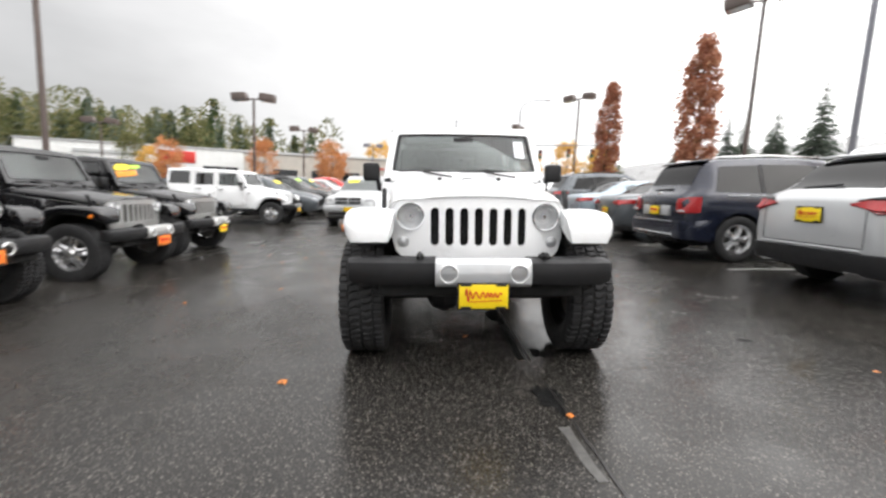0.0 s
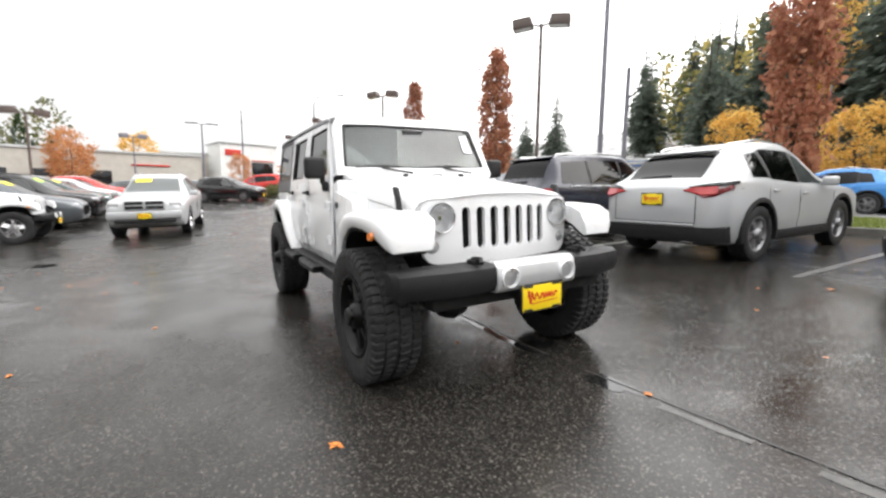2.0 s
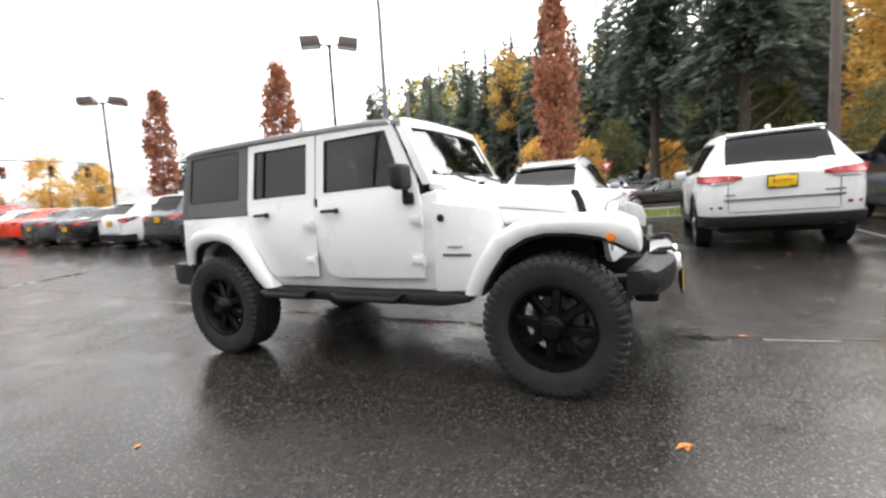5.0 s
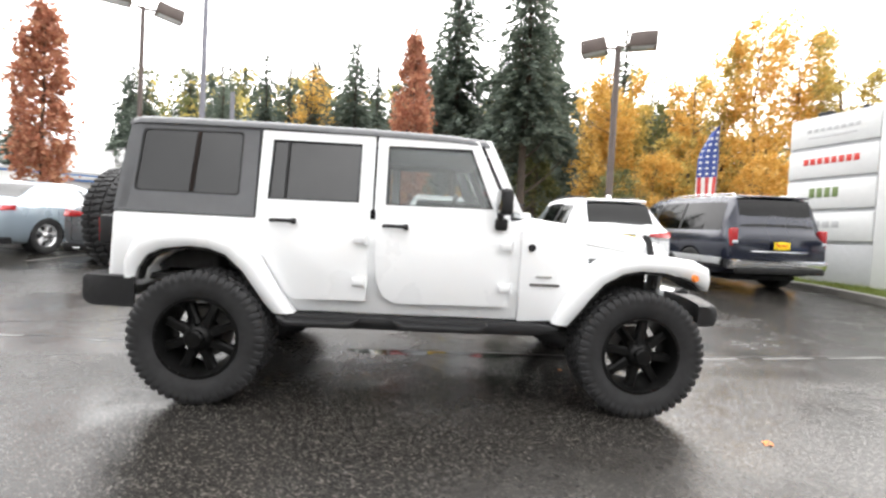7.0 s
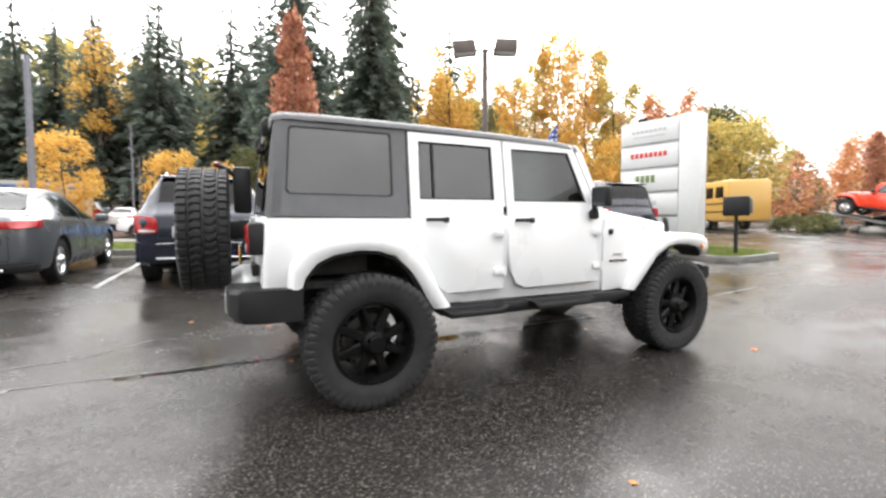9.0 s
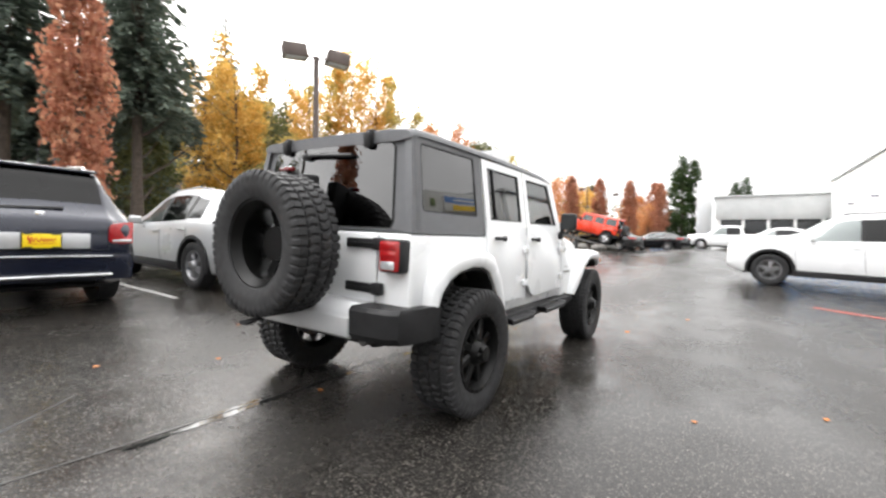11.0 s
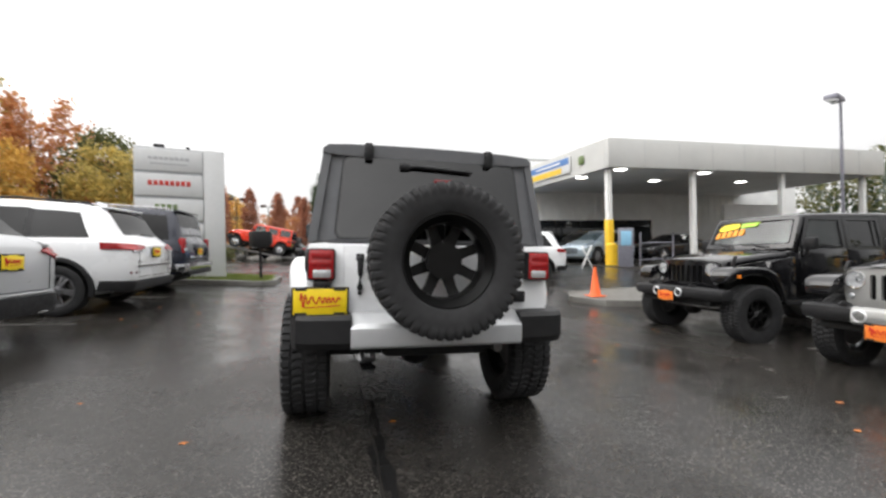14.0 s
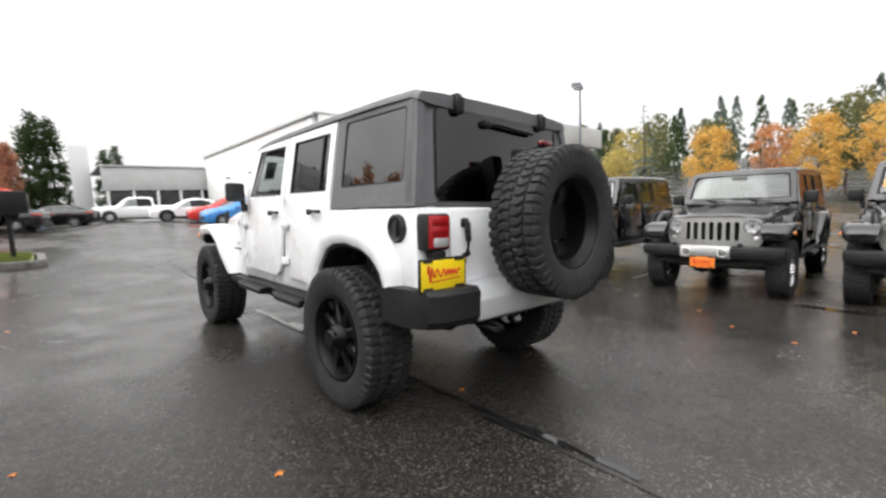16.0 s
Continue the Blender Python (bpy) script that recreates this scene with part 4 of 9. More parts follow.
        plate(bm, [(1.64 + (y - 1.64) * 1.02, Z(1.58 + (z - 1.58) * 1.02)) for y, z in i], [], -0.006, -0.010, lean2)
        part("quarter_window", bm, tintglass, sh)
        bm = B()
        plate(bm, [(1.64 + (y - 1.64) * 1.01, Z(1.58 + (z - 1.58) * 1.01)) for y, z in i], [[(1.64 + (y - 1.64) * 0.965, Z(1.58 + (z - 1.58) * 0.955)) for y, z in i]], -0.001, -0.006, lean2)
        part("window_seal", bm, blackplast, sh)

    def lean3(c):
        k = (c.z - Z(1.235)) / 0.61
        return (c.x, 2.108 - 0.075 * k - c.y - 0.035 * (abs(c.x) / 0.75) ** 3, c.z)
    o = [(0.785, 1.238), (0.79, 1.26), (0.71, 1.82), (0.66, 1.868), (0.3, 1.876), (-0.3, 1.876), (-0.66, 1.868), (-0.71, 1.82), (-0.79, 1.26), (-0.785, 1.238)]
    i = [(0.610, 1.262), (0.635, 1.30), (0.590, 1.765), (0.565, 1.790), (0.2, 1.800), (-0.2, 1.800), (-0.565, 1.790), (-0.590, 1.765), (-0.635, 1.30), (-0.610, 1.262)]
    bm = B()
    plate(bm, [(x, Z(z)) for x, z in o], [[(x, Z(z)) for x, z in i]], 0.0, 0.05, lean3)
    rs = part("hardtop_rear", bm, top, root, "dark grey textured hardtop rear frame")
    bm = B()
    plate(bm, [(x * 0.985, Z(1.53 + (z - 1.53) * 0.985)) for x, z in i], [], -0.010, -0.003, lean3)
    rw = part("rear_window", bm, tintglass, root)
    bm = B()
    plate(bm, [(x * 1.0, Z(1.53 + (z - 1.53) * 1.0)) for x, z in i], [[(x * 0.965, Z(1.53 + (z - 1.53) * 0.955)) for x, z in i]], -0.004, 0.004, lean3)
    part("window_seal", bm, blackplast, rw)
    for x in (-0.385, 0.425):
        bm = B()
        box(bm, (x, 2.062, Z(1.815)), (0.055, 0.05, 0.10), 0.012, pose(0, 0, 0, -6, 0, 0))
        box(bm, (x, 2.03, Z(1.868)), (0.05, 0.08, 0.03), 0.010)
        part("glass_hinge", bm, blackplast, rw)
    bm = B()
    pipe(bm, [(0.18, 2.075, Z(1.735)), (0.12, 2.085, Z(1.742)), (-0.16, 2.083, Z(1.728)), (-0.26, 2.078, Z(1.724))], 0.013, 6)
    box(bm, (0.19, 2.068, Z(1.738)), (0.07, 0.05, 0.045), 0.014)
    part("rear_wiper", bm, blackplast, rw)
    # tailgate
    o = [(-0.545, 0.800), (0.560, 0.800), (0.575, 0.82), (0.575, 1.222), (-0.560, 1.222), (-0.560, 0.82)]
    bm = B()
    prism(bm, [(x, Z(z)) for x, z in o], 2.100, 2.142, 0.010, 1)
    tg = part("tailgate", bm, body, root)
    bm = B()
    pipe(bm, [(0.475, 2.14, Z(1.155)), (0.475, 2.175, Z(1.14)), (0.475, 2.18, Z(1.05)), (0.475, 2.175, Z(0.97)), (0.475, 2.14, Z(0.955))], 0.017, 8)
    tube(bm, (0.475, 2.140, Z(0.925)), (0.475, 2.150, Z(0.925)), 0.014, n=12)
    box(bm, (0.475, 2.15, Z(1.145)), (0.05, 0.03, 0.05), 0.01)
    part("tailgate_handle", bm, blackplast, tg, "black upright grab handle")
    for z in (1.165, 0.895):
        bm = B()
        box(bm, (-0.46, 2.152, Z(z)), (0.27, 0.025, 0.060), 0.008)
        box(bm, (-0.585, 2.150, Z(z)), (0.075, 0.045, 0.075), 0.012)
        box(bm, (-0.46, 2.166, Z(z)), (0.23, 0.01, 0.012), 0.003)
        part("tailgate_hinge", bm, blackplast, tg, "black strap hinge")
    # tail lamps
    for s in (-1, 1):
        bm = B()
        box(bm, (s * 0.705, 2.145, Z(1.10)), (0.165, 0.10, 0.195), 0.018)
        tl = part("tail_lamp", bm, blackplast, root, "red and clear tail lamp")
        bm = B()
        box(bm, (s * 0.705, 2.152, Z(1.10)), (0.146, 0.10, 0.176), 0.012)
        for z, h in ((1.158, 0.046), (1.108, 0.040)):
            box(bm, (s * 0.705, 2.158, Z(z)), (0.118, 0.10, h), 0.010)
        part("red_lens", bm, redlens, tl)
        bm = B()
        box(bm, (s * 0.700, 2.160, Z(1.046)), (0.105, 0.098, 0.050), 0.008)
        part("reversing_lens", bm, whitelens, tl)
    bm = B()
    lathe(bm, [(0.794, 0.0), (0.800, 0.030), (0.795, 0.050), (0.806, 0.060), (0.812, 0.070), (0.806, 0.080), (0.790, 0.082)], 28, 0, (0, 1.945, Z(1.118)))
    box(bm, (0.806, 1.945, Z(1.118)), (0.012, 0.03, 0.08), 0.004)
    part("fuel_filler", bm, blackplast, root, "round black fuel filler")
    # bumpers
    cen = centre or bumpsilver
    for s in (-1, 1):
        bm = B()
        rr = []
        for x, yf, yb, zt, zb in ((0.30, -2.155, -1.98, 0.805, 0.640), (0.52, -2.150, -1.97, 0.805, 0.632), (0.62, -2.130, -1.95, 0.803, 0.628), (0.78, -2.085, -1.92, 0.797, 0.630), (0.86, -2.045, -1.90, 0.790, 0.636), (0.885, -2.00, -1.89, 0.780, 0.648)):
            rr.append([(s * x, yb, Z(zt)), (s * x, yf + 0.05, Z(zt)), (s * x, yf + 0.01, Z(zt - 0.02)), (s * x, yf, Z(zt - 0.06)), (s * x, yf, Z(zb + 0.05)), (s * x, yf + 0.02, Z(zb + 0.01)), (s * x, yf + 0.07, Z(zb)), (s * x, yb, Z(zb))])
        rings_to(bm, rr)
        part("front_bumper_end", bm, blackplast, root, "black plastic bumper end", sharp=30)
    bm = B()
    prism(bm, [(-2.00, Z(0.80)), (-2.12, Z(0.812)), (-2.155, Z(0.785)), (-2.168, Z(0.72)), (-2.165, Z(0.655)), (-2.14, Z(0.632)), (-2.0, Z(0.63))], -0.305, 0.305, 0.008)
    fb = part("front_bumper", bm, cen, root, "silver centre section of the bumper")
    for s in (-1, 1):
        bm = B()
        lathe(bm, [(-2.155, 0.062), (-2.182, 0.064), (-2.186, 0.056), (-2.165, 0.050), (-2.150, 0.0)], 24, 1, (s * 0.222, 0, Z(0.722)))
        fg = part("fog_lamp", bm, brightbowl, fb, "round fog lamp")
        bm = B()
        lathe(bm, [(-2.170, 0.052), (-2.180, 0.030), (-2.183, 0.0)], 20, 1, (s * 0.222, 0, Z(0.722)))
        part("lens", bm, lampglass, fg)
        bm = B()
        pipe(bm, [(s * 0.40, -2.00, Z(0.80)), (s * 0.40, -2.06, Z(0.835)), (s * 0.40, -2.13, Z(0.84)), (s * 0.41, -2.15, Z(0.82))], 0.014, 8)
        box(bm, (s * 0.40, -2.06, Z(0.815)), (0.05, 0.09, 0.03), 0.008)
        part("tow_hook", bm, blackplast, root)
    bm = B()
    box(bm, (0, -1.985, Z(0.600)), (1.34, 0.14, 0.11), 0.03)
    part("lower_valance", bm, darkvoid, root)
    if main or style != "trail":
        script_plate(root, (-0.005, -2.195, Z(0.585)), 0, plate_mat)
    else:
        script_plate(root, (0.0, -2.195, Z(0.66)), 0, plate_mat)
    for s in (-1, 1):
        bm = B()
        rr = []
        for x, yr, yf in ((0.525, 2.318, 2.14), (0.62, 2.318, 2.12), (0.78, 2.298, 2.03), (0.84, 2.255, 1.95), (0.872, 2.17, 1.90), (0.884, 2.07, 1.90)):
            zt, zb = 0.808, 0.610
            rr.append([(s * x, yf, Z(zt)), (s * x, yr - 0.025, Z(zt)), (s * x, yr, Z(zt - 0.025)), (s * x, yr, Z(zb + 0.04)), (s * x, yr - 0.03, Z(zb)), (s * x, yf, Z(zb))])
        rings_to(bm, rr)
        part("rear_bumper_end", bm, blackplast, root, "black plastic bumper end", sharp=30)
    bm = B()
    prism(bm, [(2.14, Z(0.815)), (2.22, Z(0.812)), (2.300, Z(0.760)), (2.330, Z(0.735)), (2.328, Z(0.628)), (2.312, Z(0.612)), (2.14, Z(0.61))], -0.53, 0.53, 0.006)
    part("rear_bumper", bm, cen, root, "silver centre section of the bumper")
    script_plate(root, (0.705, 2.215, Z(0.882)), 180, plate_mat)
    bm = B()
    box(bm, (0.705, 2.165, Z(0.98)), (0.09, 0.07, 0.045), 0.012)
    part("plate_lamp", bm, blackplast, root)
    bm = B()
    pipe(bm, [(0.40, 2.20, Z(0.60)), (0.40, 2.36, Z(0.565)), (0.46, 2.37, Z(0.565)), (0.46, 2.22, Z(0.575))], 0.014, 8)
    part("rear_tow_hook", bm, blackplast, root)
    # running gear
    bm = B()
    for s in (-1, 1):
        box(bm, (s * 0.40, 0.05, Z(0.60)), (0.10, 4.0, 0.13), 0.02)
    box(bm, (0, 0.2, Z(0.625)), (1.4, 3.2, 0.05), 0.01)
    for y, z in ((-0.2, 0.55), (0.9, 0.56), (1.95, 0.60)):
        box(bm, (0, y, Z(z)), (0.9, 0.14, 0.10), 0.02)
    box(bm, (0.1, -0.45, Z(0.52)), (0.40, 0.8, 0.16), 0.05)
    box(bm, (-0.05, 1.95, Z(0.56)), (0.75, 0.20, 0.14), 0.05)
    part("chassis_frame", bm, darkvoid, root)
    for y, off in ((-1.4735, -0.22), (1.4735, 0.0)):
        bm = B()
        tube(bm, (-track + 0.1, y, r), (track - 0.1, y, r), 0.042, n=12)
        lathe(bm, [(-0.13, 0.045), (-0.09, 0.11), (0.0, 0.14), (0.09, 0.11), (0.13, 0.045)], 16, 0, (off, y, r))
        for s in (-1, 1):
            tube(bm, (s * 0.48, y + 0.12, r), (s * 0.44, y + 0.14, Z(0.78)), 0.026, n=10)
            pipe(bm, [(s * 0.46 + 0.055 * math.cos(k * 0.9), y + 0.055 * math.sin(k * 0.9), lerp(r + 0.04, Z(0.80), k / 44)) for k in range(45)], 0.009, 5)
        part("axle", bm, blackplast, root)
    bm = B()
    tube(bm, (-0.45, 0.6, Z(0.52)), (-0.45, 2.12, Z(0.55)), 0.032, n=12)
    part("exhaust_pipe", bm, steel, root)
    bm = B()
    tube(bm, (-0.1, -1.35, r), (-0.05, -0.3, Z(0.52)), 0.03, n=10)
    part("propeller_shaft", bm, blackplast, root)
    bm = B()
    pipe(bm, [(-0.66, -1.60, r + 0.02), (0.2, -1.62, r + 0.03), (0.62, -1.62, r + 0.05)], 0.018, 8)
    part("track_rod", bm, steel, root)
    # cabin
    bm = B()
    box(bm, (0, -0.42, Z(1.26)), (1.40, 0.28, 0.24), 0.05)
    box(bm, (0.36, -0.40, Z(1.40)), (0.40, 0.16, 0.10), 0.03)
    part("dashboard", bm, interior, root)
    bm = B()
    ring = [(0.36 + 0.185 * math.cos(a * math.pi / 10), -0.20 - 0.06 * math.sin(a * math.pi / 10), Z(1.36 + 0.17 * math.sin(a * math.pi / 10))) for a in range(21)]
    pipe(bm, ring, 0.016, 7)
    pipe(bm, [(0.19, -0.20, Z(1.36)), (0.36, -0.24, Z(1.35)), (0.53, -0.20, Z(1.36))], 0.020, 7)
    tube(bm, (0.36, -0.22, Z(1.35)), (0.36, -0.42, Z(1.27)), 0.03)
    part("steering_wheel", bm, interior, root)
    for x, y in ((-0.36, 0.22), (0.36, 0.22), (-0.32, 1.05), (0.32, 1.05)):
        bm = B()
        box(bm, (x, y, Z(0.95)), (0.50, 0.50, 0.16), 0.05)
        box(bm, (x, y + 0.26, Z(1.26)), (0.48, 0.14, 0.60), 0.06, pose(0, 0, 0, -12, 0, 0))
        box(bm, (x, y + 0.34, Z(1.62)), (0.26, 0.10, 0.18), 0.045, pose(0, 0, 0, -8, 0, 0))
        part("seat", bm, interior, root)
    bm = B()
    for y in (0.42, 1.30):
        pipe(bm, [(-0.68, y, Z(0.9)), (-0.64, y, Z(1.70)), (-0.56, y, Z(1.79)), (0.56, y, Z(1.79)), (0.64, y, Z(1.70)), (0.68, y, Z(0.9))], 0.028, 8)
    for s in (-1, 1):
        pipe(bm, [(s * 0.62, -0.38, Z(1.80)), (s * 0.60, 0.42, Z(1.79)), (s * 0.60, 1.3, Z(1.79)), (s * 0.64, 1.95, Z(1.25))], 0.028, 8)
    part("roll_bar", bm, interior, root)
    bm = B()
    box(bm, (0, 0.7, Z(0.80)), (1.5, 2.7, 0.04), 0.0)
    box(bm, (0, 1.75, Z(1.0)), (1.40, 0.6, 0.30), 0.03)
    part("cabin_floor", bm, interior, root)
    if marker:
        bm = B()
        for k in range(5):
            a = (-0.63 + k * 0.112, 1.525 + 0.012 * k)
            plate(bm, [(a[0] + dx, Z(a[1] + dz2)) for dx, dz2 in ((0, 0), (0.082, 0.008), (0.090, 0.112), (0.010, 0.104))], [], 0.008, 0.012, ws)
        part("windscreen_writing", bm, orangemark, wsf, "orange price marks, unreadable")
        bm = B()
        plate(bm, [(-0.61, Z(1.665)), (-0.55, Z(1.652)), (-0.26, Z(1.688)), (-0.20, Z(1.72)), (-0.22, Z(1.775)), (-0.36, Z(1.782)), (-0.52, Z(1.765)), (-0.60, Z(1.715))], [], 0.008, 0.012, ws)
        part("windscreen_writing", bm, yellowmark, wsf)
        bm = B()
        plate(bm, [(-0.18, Z(1.70)), (0.09, Z(1.725)), (0.13, Z(1.785)), (-0.17, Z(1.775))], [], 0.008, 0.012, ws)
        part("windscreen_writing", bm, lime, wsf)
    if main:
        bm = B()
        plate(bm, [(0.50, Z(1.57)), (0.60, Z(1.56)), (0.585, Z(1.73)), (0.49, Z(1.73))], [], 0.012, 0.014, ws)
        part("window_sticker", bm, sticker, wsf, "white sticker inside the windscreen")
        bm = B()
        plate(bm, [(0.03, Z(1.72)), (0.09, Z(1.72)), (0.09, Z(1.76)), (0.03, Z(1.76))], [], 0.030, 0.032, ws)
        part("window_sticker", bm, sticker, wsf)
    # wheels
    for s in (-1, 1):
        for k, y in enumerate((-1.4735, 1.4735)):
            wheel_at(root, style, s * track, y, r, "black eight-spoke wheel with a mud tyre" if style == "mud" else "", s, 17 * k + 8)
    # spare on its carrier
    bm = B()
    box(bm, (0.01, 2.28, Z(1.13)), (0.17, 0.26, 0.14), 0.03)
    box(bm, (0.01, 2.20, Z(1.42)), (0.10, 0.12, 0.34), 0.02)
    pipe(bm, [(0.01, 2.20, Z(1.50)), (0.01, 2.30, Z(1.57)), (0.01, 2.36, Z(1.60))], 0.02, 8)
    sc = part("spare_carrier", bm, blackplast, tg)
    bm = B()
    box(bm, (0.01, 2.365, Z(1.600)), (0.11, 0.04, 0.028), 0.01)
    part("high_brake_lamp", bm, darkred, tg)
    sm = pose(0.012, 2.445, Z(1.135), 0, 0, 90) @ pose(0, 0, 0, 20, 0, 0)
    w = part("spare_wheel", WHEELS[style][1], None, root, "spare wheel on the tailgate", sm)
    part("tyre", WHEELS[style][0], None, w)
    return root


offroader("off_road_wagon", "white lifted four-door off-road wagon with grey hardtop on wet asphalt", on_ground(0, 0), main=True)

# ---- road cars: bodies lofted from stations along the length; front towards -y ----
class Curve:
    """A smooth curve through (y, value) pairs."""

    def __init__(self, pts):
        self.x = np.array([p[0] for p in pts], float)
        self.v = np.array([p[1] for p in pts], float)
        d = np.diff(self.v) / np.diff(self.x)
        m = np.zeros_like(self.v)
        m[0], m[-1] = d[0], d[-1]
        for i in range(1, len(m) - 1):
            m[i] = 0.0 if d[i - 1] * d[i] <= 0 else 2 * d[i - 1] * d[i] / (d[i - 1] + d[i])
        self.m = m

    def __call__(self, y):
        y = min(max(y, self.x[0]), self.x[-1])
        i = int(min(max(np.searchsorted(self.x, y) - 1, 0), len(self.x) - 2))
        h = self.x[i + 1] - self.x[i]
        t = (y - self.x[i]) / h
        return float((2 * t ** 3 - 3 * t ** 2 + 1) * self.v[i] + (t ** 3 - 2 * t ** 2 + t) * h * self.m[i] + (3 * t ** 2 - 2 * t ** 3) * self.v[i + 1] + (t ** 3 - t ** 2) * h * self.m[i + 1])


class Shell:
    def __init__(self, top, belt, wide, roofw, low):
        self.top, self.belt, self.wide, self.roofw, self.low = (Curve(c) for c in (top, belt, wide, roofw, low))
        self.y0, self.y1 = top[0][0], top[-1][0]

    def half(self, y):
        zb, zs, zt, ws, wt = self.low(y), self.belt(y), self.top(y), self.wide(y), self.roofw(y)
        zs = min(zs, zt - 0.02)
        e = min(0.06, 0.6 * (zt - zs))
        wt = min(wt, ws * 0.93)
        a, b = (ws * 0.955, zs), (wt, zt - e)
        pts = [(0, zb), (ws * 0.82, zb), (ws * 0.94, zb + 0.04), (ws * 0.985, zb + 0.13), (ws, lerp(zb, zs, 0.45)), (ws * 0.998, lerp(zb, zs, 0.70)), (ws * 0.985, zs - 0.05), a]
        for k in (0.33, 0.66):
            pts.append((lerp(a[0], b[0], k) + 0.016 * math.sin(k * math.pi), lerp(a[1], b[1], k)))
        pts += [b, (wt - 0.5 * e, zt - 0.30 * e), (wt - 1.3 * e, zt - 0.02 * e), (wt * 0.45, zt + 0.008), (0, zt + 0.012)]
        return pts

    def ring(self, y):
        h = self.half(y)
        return [(x, y, z) for x, z in h] + [(-x, y, z) for x, z in reversed(h[1:-1])]

    def side(self, y, v, s, out=0.006):
        h = self.half(y)
        a, b = h[7], h[10]
        return (s * (lerp(a[0], b[0], v) + 0.016 * math.sin(v * math.pi) + out), y, lerp(a[1], b[1], v))

    def over(self, y, u, out=0.007):
        h = self.half(y)
        w = h[11][0]
        return (u * w, y, h[14][1] + out - 0.018 * abs(u) ** 2.5)


def apply_boolean(ob, cutters):
    """Cut shapes from a mesh for good."""
    for c in cutters:
        mod = ob.modifiers.new("cut", "BOOLEAN")
        mod.operation, mod.object, mod.solver = "DIFFERENCE", c, "EXACT"
        mod.material_mode = "TRANSFER"
    dg = bpy.context.evaluated_depsgraph_get()
    me = bpy.data.meshes.new_from_object(ob.evaluated_get(dg), preserve_all_data_layers=False, depsgraph=dg)
    ob.modifiers.clear()
    old = ob.data
    ob.data = me
    bpy.data.meshes.remove(old)
    for c in cutters:
        d = c.data
        bpy.data.objects.remove(c)
        bpy.data.meshes.remove(d)
    return me


def shell_mesh(sh, wb, arch, name):
    """The painted body with its wheel arches cut out."""
    bm = B()
    ys = sorted(set([sh.y0, sh.y0 + 0.02, sh.y0 + 0.06, sh.y1 - 0.06, sh.y1 - 0.02, sh.y1] + list(np.linspace(sh.y0 + 0.12, sh.y1 - 0.12, 44))))
    rr = []
    for k, y in enumerate(ys):
        r = sh.ring(y)
        rr.append(r)
    for idx, f in ((0, 0.93), (1, 0.975), (-1, 0.95), (-2, 0.985)):
        zm = sum(p[2] for p in rr[idx]) / len(rr[idx])
        rr[idx] = [(x * f, y, zm + (z - zm) * f) for x, y, z in rr[idx]]
    rings_to(bm, rr)
    me = finish(bm, name, None, 60)
    me.materials.append(white)
    me.materials.append(darkvoid)
    ob = new(name, me)
    cut = []
    for s in (-1, 1):
        for y in (-wb / 2, wb / 2):
            t = B()
            tube(t, (s * (sh.wide(y) - 0.30), y, arch[1]), (s * 1.6, y, arch[1]), arch[0], n=36)
            cm = finish(t, "cutter", darkvoid, 30)
            cut.append(new("cutter", cm))
    me = apply_boolean(ob, cut)
    bpy.data.objects.remove(ob)
    me.materials.clear()
    me.materials.append(white)
    me.materials.append(darkvoid)
    for p in me.polygons:
        p.use_smooth = True
    b2 = B()
    b2.from_mesh(me)
    for f in b2.faces:
        c = f.calc_center_median()
        for y in (-wb / 2, wb / 2):
            d = math.hypot(c.y - y, c.z - arch[1])
            inside = d < arch[0] * 0.995 and abs(abs(c.x) - (sh.wide(y) - 0.30)) < 0.01
            rim = abs(d - arch[0]) < arch[0] * 0.03 and abs(f.normal.x) < 0.5 and abs(c.x) > sh.wide(y) - 0.31
            if inside or rim:
                f.material_index = 1
    for e in b2.edges:
        if len(e.link_faces) == 2 and e.calc_face_angle(0) > radians(40):
            e.smooth = False
    b2.to_mesh(me)
    b2.free()
    return me


def grid_mesh(name, fn, nu, nv, mat, thick=None):
    bm = B()
    rings_to(bm, [[fn(i / nu, j / nv) for i in range(nu + 1)] for j in range(nv + 1)], False, False)
    return finish(bm, name, mat, 60)


CARS = {}


